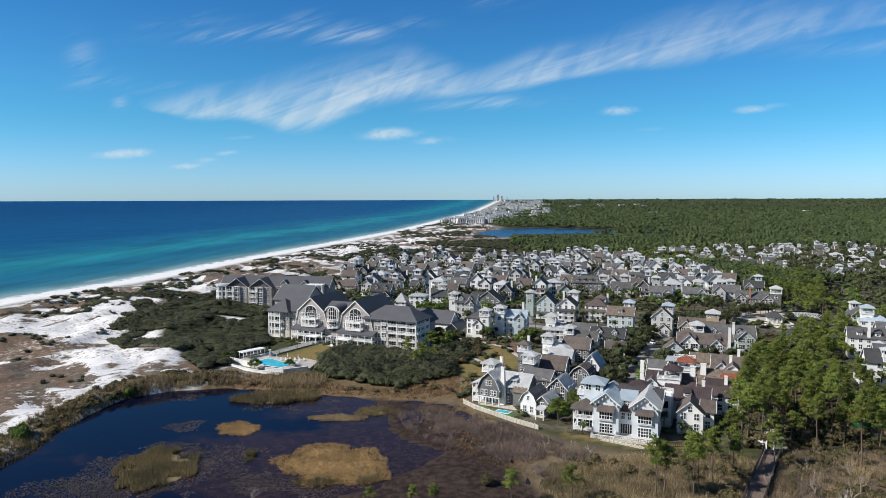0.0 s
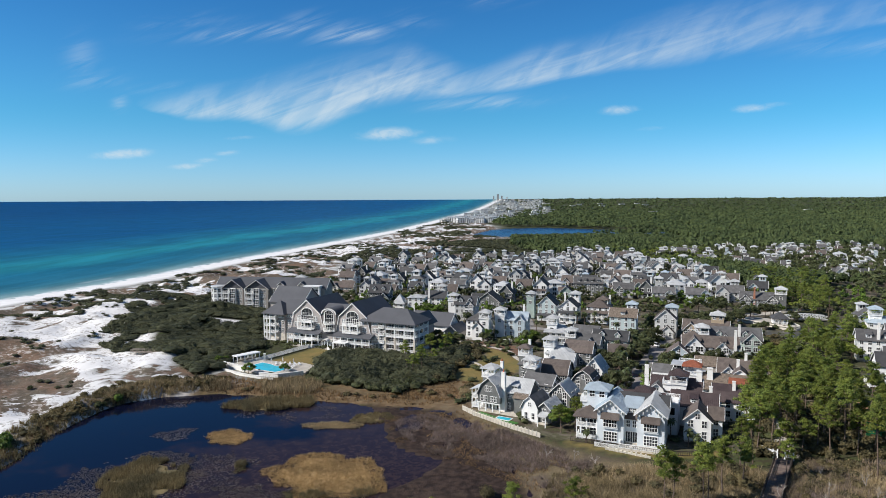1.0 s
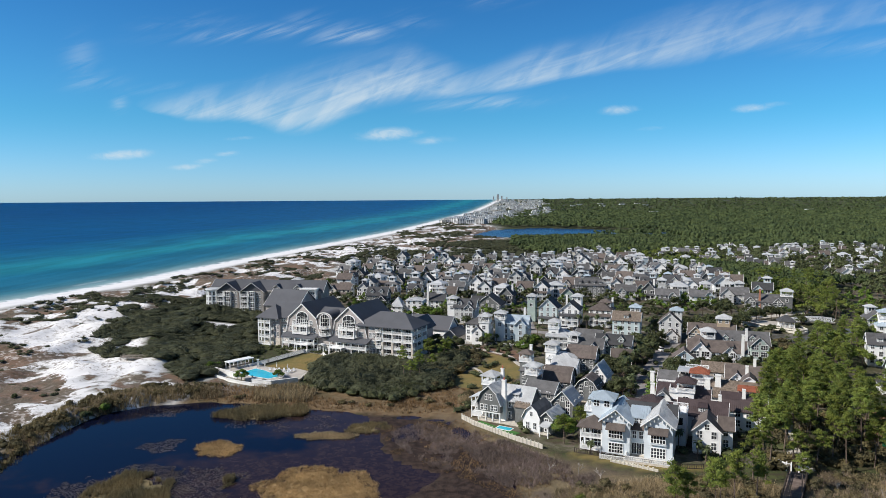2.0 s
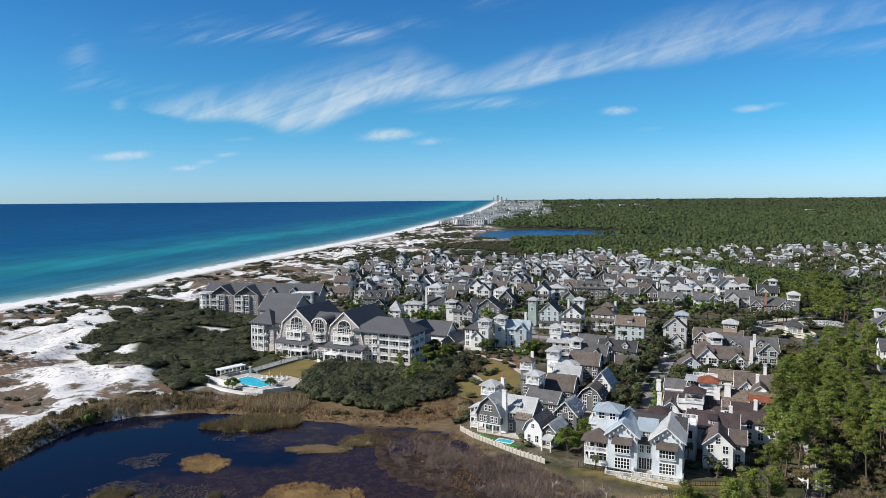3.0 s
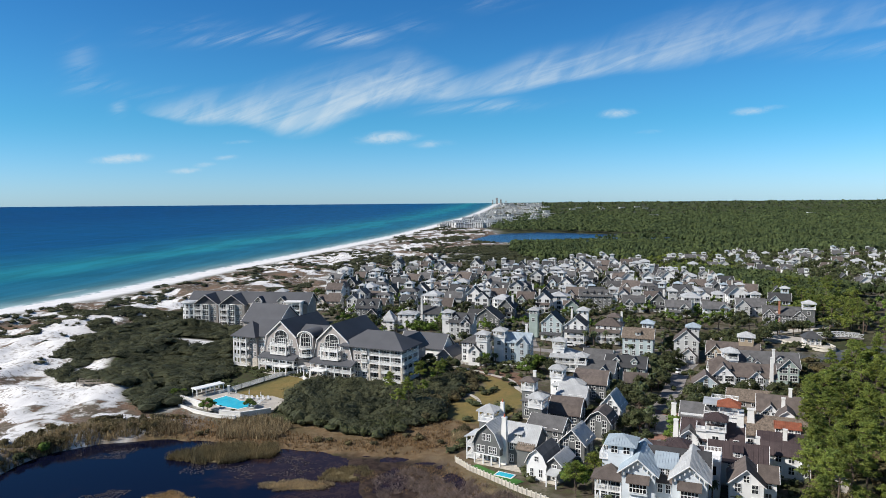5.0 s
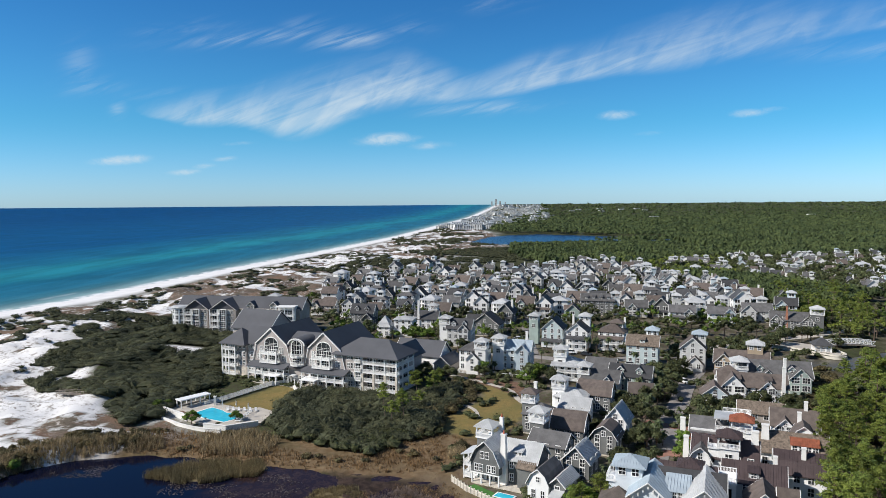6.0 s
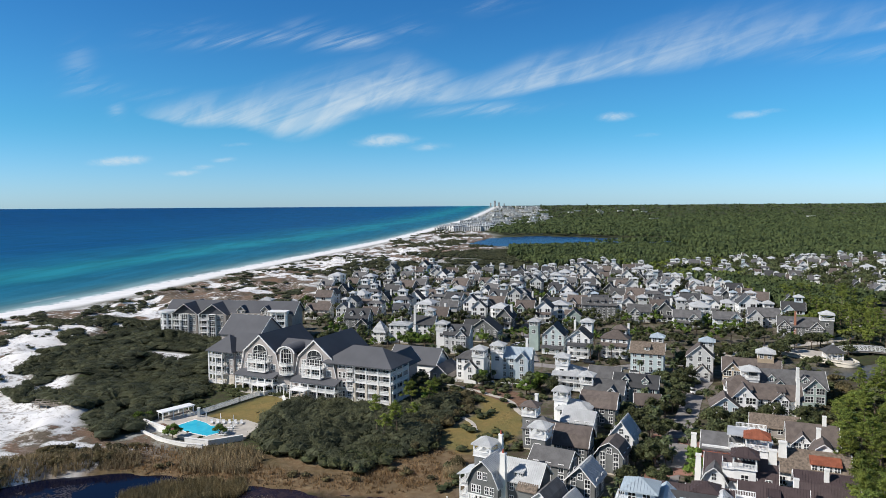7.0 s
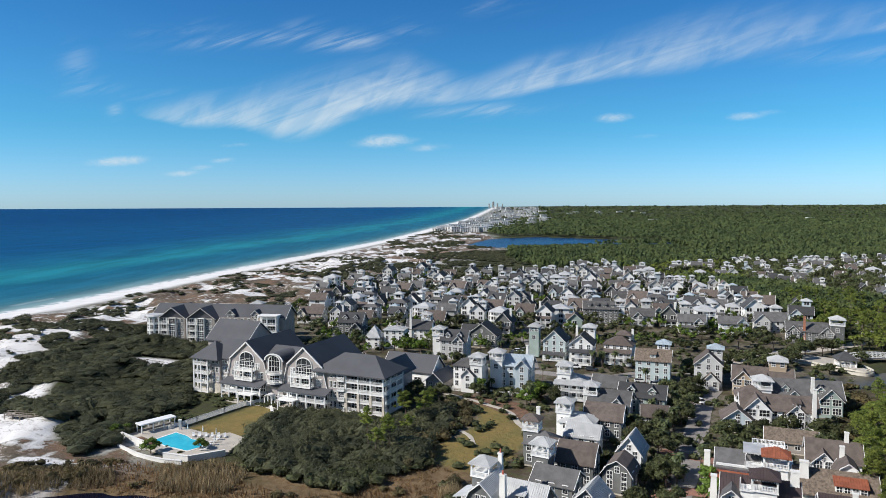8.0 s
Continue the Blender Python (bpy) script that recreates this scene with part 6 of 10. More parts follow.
def white_mansion():
    """The big white house on the marsh front: gallery wing, two gabled bays, lookout room."""
    h = thing("house", 33.2, 173.0, -22.5, "large white three-storey house with gabled bays", "house", "houses of the town")
    TAKEN.extend([(38, 174, 7), (48, 170, 8)])
    part("foundation", Shape().box(0.1, 0.3, -1.2, 21.0, 12, 0.45), STONE, h)
    # gallery wing
    part("gallery_wall", Shape().box(0.4, 2.4, 0.4, 5.4, 11, 6.3), ICE, h)
    porch(h, 0, -0.3, 5.2, 2.4, 0.5, 2, R_BROWN, 3.0, True, False)
    roof(h, "hip", 0.0, -0.3, 5.6, 11, 6.2, 1.7, over=0.7, mat=R_BROWN, name="gallery_roof")
    for z in (0.5, 3.5):
        glazed(h, 0.8, 4.8, 2.36, z + 0.1, z + 2.3, 4, 2)
    # two gabled bays
    for x0, mat in ((5.4, R_BLUEMETAL), (14.8, R_METAL)):
        x1 = x0 + 6.2
        part("bay_wall", Shape().box(x0, -1.2, 0.4, x1, 10, 8.6), ICE, h)
        roof(h, "gable", x0, -1.2, x1, 10, 8.6, 2.5, "y", 0.8, mat, ICE, "bay_roof")
        part("oriel", Shape().box(x0 + 1.3, -1.7, 4.0, x1 - 1.3, -1.2, 6.6), ICE, h)
        s = Shape().slab([(x0 + 0.9, -2.6, 6.6), (x1 - 0.9, -2.6, 6.6), (x1 - 0.9, -1.2, 7.9), (x0 + 0.9, -1.2, 7.9)], 0.15)
        part("window_hood", s, R_BROWN, h)
        glazed(h, x0 + 1.5, x1 - 1.5, -1.74, 4.5, 6.3, 5, 2, "window")
        glazed(h, x0 + 1.5, x1 - 1.5, -1.24, 0.9, 3.2, 5, 3, "window")
        for z in (2.0, 5.2, 7.4):
            window(h, x1, 2.0, z, 90, 0.9, 1.5, 1)
            window(h, x1, 6.0, z, 90, 0.9, 1.5, 1)
        for i in range(7):
            x = x0 + 0.5 + (x1 - x0 - 1.0) * i / 6
            zz = 8.5 + 2.2 * (1 - abs(2 * i / 6 - 1))
            part("bracket", Shape().box(x - 0.1, -1.9, zz - 0.7, x + 0.1, -1.2, zz - 0.25), TRIM, h)
    # centre between the bays
    part("wall", Shape().box(11.6, 1.0, 0.4, 14.8, 10, 6.4), ICE, h)
    glazed(h, 11.8, 14.6, 0.96, 0.5, 3.1, 5, 1)
    window(h, 12.4, 1.0, 5.0, 0, 0.8, 1.6, 1)
    window(h, 13.9, 1.0, 5.0, 0, 0.8, 1.6, 1)
    part("centre_roof", Shape().slab([(11.0, 0.4, 6.4), (15.4, 0.4, 6.4), (15.4, 5.0, 8.6), (11.0, 5.0, 8.6)], 0.2), R_BROWN, h)
    dormer(h, 13.2, 2.4, 7.0, 4.0, 1.7, 5, R_BLUEMETAL, ICE, "shed", 4)
    roof(h, "gable", 5.4, 5.0, 21.0, 12.0, 8.0, 2.6, "x", 0.6, R_DARK, ICE, "rear_roof")
    part("rear_wall", Shape().box(5.4, 9.0, 0.4, 21.0, 12.0, 8.0), ICE, h)
    # lookout room with small balcony
    belvedere(h, 4.6, 5.0, 4.8, 5.0, 9.6, ICE, R_BLUEMETAL, False)
    part("balcony", Shape().box(0.4, 2.6, 8.7, 2.4, 7.4, 8.95), TRIM, h)
    railing(h, [(2.2, 2.7), (0.5, 2.7), (0.5, 7.3), (2.2, 7.3)], 8.95, 1.0, 0.3, "balcony_railing")
    part("balcony_support", Shape().box(0.9, 3.0, 6.6, 2.4, 7.0, 8.7), ICE, h)
    # terrace with white fence
    part("terrace", Shape().box(10.8, -4.0, -0.9, 21.4, -1.2, 0.45), STONE, h)
    railing(h, [(11.0, -1.4), (11.0, -3.9), (16.0, -3.9), (21.2, -3.9), (21.2, -1.2)], 0.45, 1.05, 0.22, "terrace_railing")
    railing(h, [(5.2, -1.6), (5.2, -3.6), (11.0, -3.6)], -0.1, 1.05, 0.22, "garden_railing")


def red_roof_row():
    """Tightly built houses with bronze and rust-red roofs behind the mansion."""
    h = thing("house", 51.0, 181.0, T, "cream house with bronze metal roofs and lookout", "house", "houses of the town", scale=(0.86, 0.86, 0.97))
    TAKEN.append((52, 181, 9))
    part("wall", Shape().box(-7, -5, -0.3, 7, 6, 6.2), WHITE, h)
    roof(h, "gable", -7, -4, 7, 6, 6.2, 3.4, "x", 0.6, R_MAROON, WHITE)
    part("gable_bay", Shape().box(-5.5, -6.2, -0.3, -0.5, -3, 5.6), WHITE, h)
    roof(h, "gable", -5.5, -6.2, -0.5, 0, 5.6, 2.6, "y", 0.6, R_MAROON, WHITE, "bay_roof")
    window(h, -3.0, -6.2, 6.3, 0, 0.9, 1.5, 1)
    wall_windows(h, -5.5, -6.2, -0.5, 0, 0.4, 1, "f")
    wall_windows(h, -7, -5, 7, 6, 0.4, 2, "lr")
    belvedere(h, 2.0, -3.0, 4.4, 0.4, 8.2, CREAM, R_MAROON)
    part("flat_wall", Shape().box(6.4, -3.0, -0.3, 11.4, 3.5, 8.0), WHITE, h)
    glazed(h, 7.2, 10.6, -3.04, 5.2, 7.2, 1, 1, "window")
    part("terrace_deck", Shape().box(6.2, -3.2, 8.0, 11.6, 3.7, 8.25), TRIM, h)
    railing(h, [(6.4, -3.0), (11.4, -3.0), (11.4, 3.5), (6.4, 3.5)], 8.25, 1.0, 0.3, "terrace_railing", True)
    h = thing("house", 67.5, 197.0, T, "white house with dark bronze roof and corner lookout", "house", "houses of the town", scale=(0.86, 0.86, 0.97))
    TAKEN.append((67, 197, 9))
    part("wall", Shape().box(-9, -4, -0.3, 6, 6, 5.6), WHITE, h)
    roof(h, "gable", -9, -4, 6, 6, 5.6, 3.2, "x", 0.7, R_MAROON, WHITE)
    part("gable_bay", Shape().box(-9.6, -5.4, -0.3, -4.8, 0, 5.0), WHITE, h)
    roof(h, "gambrel", -9.6, -5.4, -4.8, 1, 5.0, 2.8, "y", 0.7, R_GREY, WHITE, "bay_roof")
    window(h, -7.2, -5.4, 5.8, 0, 1.0, 1.4, 1)
    wall_windows(h, -9, -4, 6, 6, 0.4, 2, "flr")
    belvedere(h, -0.6, -2.2, 4.8, 0.4, 7.8, WHITE, R_MAROON, size2=4.2)
    part("balcony", Shape().box(-5.6, -4.6, 7.6, -2.9, -0.4, 7.85), TRIM, h)
    part("balcony_base", Shape().box(-5.4, -4.2, 5.0, -2.9, -0.6, 7.6), WHITE, h)
    railing(h, [(-2.9, -4.5), (-5.5, -4.5), (-5.5, -0.5)], 7.85, 1.0, 0.3, "balcony_railing")
    chimney(h, 5.4, 0.5, 0.4, 11.4, 1.9, 1.3)
    chimney(h, -11.0, 0.0, 0.4, 8.6, 1.4, 1.3)
    h = thing("house", 74.0, 211.5, T, "white house with rust-red metal roofs and terraces", "house", "houses of the town", scale=(0.86, 0.86, 0.97))
    TAKEN.append((74, 211, 10))
    part("wall", Shape().box(-11, -4.5, -0.3, 6, 5, 6.6), WHITE, h)
    roof(h, "gable", -11, -4.5, -1.5, 5, 6.0, 2.6, "x", 0.5, R_GREY, WHITE)
    part("flat_roof", Shape().box(-2, -4.6, 6.6, 6.2, 5.2, 6.85), R_METAL, h)
    part("awning_roof", Shape().slab([(-13, -7.2, 3.8), (-2, -7.2, 3.8), (-2, -4.5, 5.2), (-13, -4.5, 5.2)], 0.16).ribs([(-13, -7.2, 3.8), (-2, -7.2, 3.8), (-2, -4.5, 5.2), (-13, -4.5, 5.2)]), R_RUST, h)
    part("awning_wall", Shape().box(-12.6, -6.6, -0.3, -2.4, -4.5, 3.6), WHITE, h)
    for x in (-11.6, -9.8, -8.0, -6.2, -4.4):
        window(h, x, -6.6, 2.8, 0, 0.9, 0.9, 1)
    belvedere(h, 2.2, -3.6, 5.0, 0.4, 7.2, WHITE, R_RUST, size2=4.4)
    part("terrace_deck", Shape().box(-4.6, -5.6, 6.9, -0.6, -0.8, 7.15), TRIM, h)
    railing(h, [(-0.6, -5.5), (-4.5, -5.5), (-4.5, -0.9)], 7.15, 1.0, 0.3, "terrace_railing")
    part("terrace_room", Shape().box(-4.4, -0.8, 6.6, -0.4, 3.4, 9.4), WHITE, h)
    part("terrace_roof", Shape().box(-5.0, -4.0, 9.4, -0.2, 3.8, 9.65), R_METAL, h)
    glazed(h, -4.2, -0.6, -0.84, 7.2, 9.2, 4, 1)
    part("high_deck", Shape().box(-3.0, 3.2, 8.4, 4.6, 7.4, 8.65), TRIM, h)
    part("high_wall", Shape().box(-2.8, 3.4, -0.3, 4.4, 7.2, 8.4), PALE, h)
    railing(h, [(-2.9, 3.3), (0.8, 3.3), (4.5, 3.3), (4.5, 7.3), (-2.9, 7.3)], 8.65, 1.0, 0.3, "terrace_railing", True)
    chimney(h, -13.2, -2.0, 0.4, 8.4, 1.5, 1.2)
    h = thing("house", 84.0, 203.5, T, "dark shingle roofed house with rust-red dormer", "house", "houses of the town", scale=(0.86, 0.86, 0.97))
    TAKEN.append((84, 203, 9))
    part("wall", Shape().box(-8, -5, -0.3, 8, 5, 4.6), WHITE, h)
    roof(h, "gable", -8, -5, 8, 5, 4.6, 3.4, "x", 0.8, R_SHAKE, WHITE)
    dormer(h, 3.0, -4.4, 4.8, 6.4, 1.7, 4.5, R_RUST, WHITE, "shed", 4)
    part("gable_bay", Shape().box(0.5, 1.0, 3.5, 5.5, 6.5, 7.2), WHITE, h)
    roof(h, "gambrel", 0.5, 0.6, 5.5, 6.5, 7.0, 2.6, "y", 0.5, R_BROWN, WHITE, "bay_roof")
    chimney(h, -6.4, -2.0, 0.4, 10.0, 2.0, 1.3)
    chimney(h, 2.2, 6.5, 0.4, 11.6, 1.1, 1.0)
    wall_windows(h, -8, -5, 8, 5, 0.4, 1, "flr")


gambrel_house()
white_wing_house()
white_mansion()
red_roof_row()
built(63.2, 172.6, 6, -22, 7.2, 8.5, 2, WHITE, R_BROWN, "gable", "y", 2.9, storey=2.7, label="white gabled house with brown shingle roof", wing=(4.8, 2.0, 3.4, 5, 2, "gable", "x"))
built(66.5, 184, 6, T, 13, 8, 2, PALE, R_MAROON, "gable", "x", 3.0, label="pale house under bronze metal roof", stack=(4.5, 1, 10.5), dormers=1, dormer_kind="shed")
built(57, 189, 5, T, 10, 7, 1, SLATEWALL, R_MAROON, "gable", "x", 3.2, label="low bronze roofed house with dormers", dormers=2)
built(78.5, 188, 7, T, 12, 9, 2, WHITE, R_MAROON, "gambrel", "x", 3.6, label="white house with curved bronze roof", stack=(0, -2, 11))
built(92, 218, 7, T, 12, 9, 2, WHITE, R_BROWN, "gable", "x", 3.4, bays=((-2.5, 5.0),), label="white house under brown shingles beside the pines", stack=(3, 0, 11.5))
# between the lawn and the lane
built(29.5, 207.5, 6, -30, 10, 8, 2, SLATEWALL, R_GREY, "gable", "x", 2.4, storey=2.4, label="dark cottage under a grey shingle roof", tower=(-6.0, 6.0, 4.2, 7.8, True, R_METAL))
built(36, 218, 6, T, 9, 9, 2, SLATEWALL, R_BROWN, "gambrel", "x", 3.6, label="dark cottage with broad brown roof", wing=(-4.5, 3, 7, 6, 2, "gable", "x"))
built(34.8, 199.5, 5, -30, 7, 8, 2, SLATEWALL, R_METAL, "gable", "y", 3.2, storey=2.0, label="dark cottage with steep metal roofed gable")
built(44, 213.5, 5, -28, 7, 7.5, 2, SLATEWALL, R_BROWN, "gambrel", "y", 3.0, storey=2.1, label="dark gambrel cottage under brown shingles")
built(30, 229, 6, T, 9, 8, 2, SLATEWALL, R_GREY, "hip", "x", 2.2, label="grey cottage with brown roofed lookout", tower=(-3.6, 1.0, 4.0, 7.8, True, R_BROWN), stack=(-2.6, 3.5, 13))
built(41, 236, 6, T, 9, 8, 2, WHITE, R_METAL, "gable", "x", 2.3, storey=2.3, label="white cottage under a pale metal roof")
built(50, 226, 5, -28, 6.5, 8, 2, WHITE, R_METAL, "gable", "y", 3.8, storey=2.1, label="white steep gabled cottage with metal roof")
built(41.5, 244.5, 6, T, 10, 8, 2, WHITE, R_METAL, "hip", "x", 2.0, label="white cottage with open lookout", tower=(-4.2, -0.5, 4.2, 7.6, True, R_METAL))
built(49, 247.5, 6, T, 11, 8.5, 2, SLATEWALL, R_BROWN, "gambrel", "x", 3.4, label="dark gambrel cottage with brown roof")
built(65, 257, 5, -15, 8, 7, 1, WHITE, R_BROWN, "gable", "x", 2.4, label="small white cottage with brown roof")
built(54, 262, 7, T, 13, 9, 2, PALE, R_GREY, "gable", "x", 3.0, bays=((3.0, 5.0),), label="grey cottage with corner lookout", tower=(-6.2, -1, 4.2, 7.2, True, R_METAL))
built(65, 268, 7, T, 15, 9, 2, SAGE, R_DARK, "gable", "x", 3.0, bays=((-4.0, 5.0),), dormers=2, label="long dark roofed house by the lane")
built(47.5, 284.5, 7, -20, 11, 10, 2, WHITE, R_METAL, "hip", "x", 2.2, label="white tiered house with stacked galleries", gallery=2, tower=(-2.5, -1.5, 4.6, 8.2, True, R_METAL))
built(58, 279, 6, T, 11, 8, 2, SLATEWALL, R_GREY, "gable", "x", 2.8, label="dark cottage with grey roof")
# row along the garden wall
built(16, 297, 7, -20, 11, 10, 3, WHITE, R_GREY, "hip", "x", 2.4, label="white three-storey house with lookout and bays", tower=(4.0, -4.0, 4.6, 9.2, True, R_METAL), wing=(1.0, -6.0, 5, 4, 2, "gable", "y"))
built(31.5, 297, 8, -18, 12, 9, 3, BLUE, R_BLUEMETAL, "gable", "x", 3.0, label="blue three-storey house with corner tower", tower=(-7.2, -3.2, 4.8, 9.8, True, R_METAL, WHITE), wing=(3.0, -4.0, 5, 5, 3, "gable", "y"), stack=(3.5, 2.0, 14.5))
built(12, 340, 8, -15, 12, 10, 3, PALE, R_DARK, "gable", "x", 3.6, bays=((2.5, 5.0),), label="grey house with dormers and white lookout", dormers=2, tower=(-7.6, -1.0, 5.0, 9.6, True, R_METAL, WHITE))
built(25, 364, 9, -20, 15, 11, 2, SLATEWALL, R_DARK, "gable", "y", 5.0, label="dark steep gabled house", wing=(-5, 0, 12, 8, 2, "gable", "x"))
built(51.5, 338, 7, -20, 10, 11, 3, AQUA, R_DARK, "gable", "y", 4.2, label="pale green gabled house with glazed front", tower=(-10.0, 0.5, 4.4, 10.6, False, R_METAL, SAGE), gallery=1)
built(60.5, 331, 7, -20, 10, 12, 3, WHITE, R_DARK, "gable", "y", 3.6, label="white gabled house with triple galleries", gallery=2, tower=(2.0, 8.0, 5.0, 11.0, False, R_METAL), stack=(-3.5, 6.0, 14))
built(74.5, 330, 8, T, 12, 11, 3, WHITE, R_BROWN, "hip", "x", 2.8, label="white house with pillared galleries and brown roof", gallery=2, tower=(1.5, 3.0, 5.6, 8.6, True, R_BROWN), stack=(5.0, 3.5, 13.5))
built(79, 303, 8, -22, 13, 9, 3, AQUA, R_SHAKE, "gable", "x", 3.2, label="aqua three-storey house with shake roof", dormers=1, dormer_kind="shed", tower=(3.5, 4.5, 4.6, 10.8, False, R_BLUEMETAL, WHITE))
built(95.5, 297, 7, -22, 10, 10, 3, PALE, R_BROWN, "gable", "y", 4.0, label="pale gabled house with lookout room", wing=(1.0, -6.0, 6, 4, 1, "gable", "y"), tower=(2.5, 3.5, 5.0, 10.4, False, R_BLUEMETAL))
# along the canal
built(108, 285, 10, T, 20, 9, 2, TAN, R_BROWN, "gable", "x", 3.6, label="tan clubhouse with brown shingle roof", tower=(5.0, 1.5, 5.6, 9.4, False, R_METAL), bays=((-6.5, 7.0), (1.5, 5.0)))
built(98, 255, 9, -18, 22, 10, 2, WHITE, R_BROWN, "gable", "x", 3.2, label="large pale house with glazed front and chimney", bays=((-6.5, 8.0), (4.5, 5.0)), stack=(9.5, -5.6, 12.6), dormers=2, dormer_kind="shed")
built(85.5, 252, 6, -18, 8.5, 8, 1, BLUE, R_BROWN, "gable", "y", 3.0, label="pale blue gabled garage house", base=1.2)
built(111, 268, 10, -16, 24, 11, 2, SAGE, R_GREY, "gable", "x", 4.0, label="long grey roofed house with white lookout", tower=(-12.5, -3.5, 5.2, 7.2, True, R_METAL, WHITE), stack=(3.0, -4.0, 11.5), bays=((8.0, 7.0), (-3.0, 5.0)), dormers=2)
built(96, 267, 6, -16, 9, 8, 2, WHITE, R_BROWN, "hip", "x", 2.6, label="white house under a hipped brown roof", gallery=1)
built(92, 236, 5, T, 13, 7, 1, TAUPE, R_SHAKE, "gable", "x", 2.4, label="low shingled outbuilding below oaks")
built(88, 418, 10, -14, 20, 10, 3, SLATEWALL, R_GREY, "gable", "x", 3.4, label="long dark house with a row of white dormers", dormers=4, dormer_kind="shed", tower=(11.0, -1.0, 5.0, 9.6, True, R_METAL, WHITE))
built(107, 411, 8, -14, 13, 10, 2, PALE, R_GREY, "gambrel", "x", 3.4, bays=((-2.5, 5.0),), label="pale house with curved gable", tower=(2, 2, 5, 10.2, False, R_METAL))
built(125, 393, 8, -16, 14, 10, 2, PALE, R_GREY, "gable", "x", 3.0, bays=((3.5, 5.0),), label="pale house with front gallery", gallery=1, tower=(-3, 4, 4.6, 11, False, R_METAL))
built(142, 388, 8, -18, 13, 9, 2, BLUE, R_GREY, "gable", "x", 2.8, label="pale blue house with galleries", gallery=2, wing=(5, -3, 6, 6, 2, "gable", "y"))
built(163, 394, 9, -18, 16, 11, 2, PALE, R_GREY, "gable", "x", 3.6, label="grey house with glazed gable", wing=(-5, -5, 8, 8, 2, "gable", "y"), tower=(3, 3, 5, 9.0, False, R_METAL))
built(168, 366, 11, T, 24, 10, 2, SLATEWALL, R_GREY, "gable", "x", 3.6, label="long grey house with brick chimney and lookout", stack=(-4, -4.5, 12.5), stack_mat=BRICK, tower=(10.5, -2.5, 6.0, 9.0, True, R_METAL), dormers=2, dormer_kind="shed", bays=((-9.0, 6.0), (6.0, 6.0)))
built(-34, 383, 8, -12, 13, 10, 3, SLATEWALL, R_DARK, "gable", "x", 4.0, label="dark shingled house with white windows", dormers=2, stack=(-7.0, 4, 15), wing=(4, -4, 6, 8, 2, "gable", "y"))
built(-22, 361, 5, -12, 7, 8, 2, WHITE, R_METAL, "hip", "x", 4.2, label="small white bell-roofed corner cottage")
built(-13, 362, 6, -12, 10, 9, 3, WHITE, R_METAL, "hip", "x", 1.2, label="white flat-topped three-storey house")
built(-3, 379, 8, -12, 13, 10, 2, WHITE, R_DARK, "gable", "x", 3.6, label="white house with tall chimneys", stack=(-4, -5, 15), tower=(3, 2, 4.6, 9.0, True, R_METAL))
built(-60, 425, 8, -12, 15, 9, 2, CREAM, R_BROWN, "gable", "x", 3.0, label="cream house with arcaded front", gallery=1, wing=(-5, -3, 5, 6, 2, "gable", "y"))
built(157, 252, 8, T, 15, 10, 3, WHITE, R_GREY, "gable", "x", 3.2, label="tall white house beyond the pines", dormers=2, dormer_kind="shed", stack=(0, -4.5, 15))
built(174, 262, 9, T, 15, 10, 3, PALE, R_GREY, "gable", "x", 3.2, label="tall grey house beyond the pines", dormers=2, gallery=2)
built(180, 285, 8, T, 13, 9, 3, WHITE, R_BLUEMETAL, "hip", "x", 2.4, label="white house with pale metal roof", tower=(-3, 0, 5, 11, True, R_BLUEMETAL))

# ---- the rest of the town, from a few patterns built once and copied ----


class Pattern:
    """A thing built at its first place and copied, parts and all, to the next ones."""

    def __init__(self, make):
        self.make, self.first, self.parts = make, None, []

    def put(self, x, y, rot, z=None, scale=1.0):
        z = ground_height(x, y) if z is None else z
        m = pose(x, y, z, 0, 0, rot) @ Matrix.Diagonal((scale, scale, scale, 1))
        if self.first is None:
            self.first = self.make()
            self.parts = list(self.first.children_recursive)
            self.first.matrix_basis = m
            return self.first
        made = {}
        for o in (self.first, *self.parts):
            made[o] = o.copy()
            scene.collection.objects.link(made[o])
            made[o].parent = made.get(o.parent, o.parent)
        made[self.first].matrix_basis = m
        return made[self.first]


def plain_window(parent, x, y, z, turn, w=1.5, h=1.6):
    key = ("plain", w, h)
    if key not in WINDOW_CACHE:
        WINDOW_CACHE[key] = lattice(w, h, 2 if w > 1.6 else 1, 1, 0.16, 0.16, -0.08, 0.05, -0.01).mesh("window", [TRIM, GLASS])
    ob = new("window", WINDOW_CACHE[key])
    ob.parent = parent
    ob.matrix_basis = pose(x, y, z, 0, 0, turn)


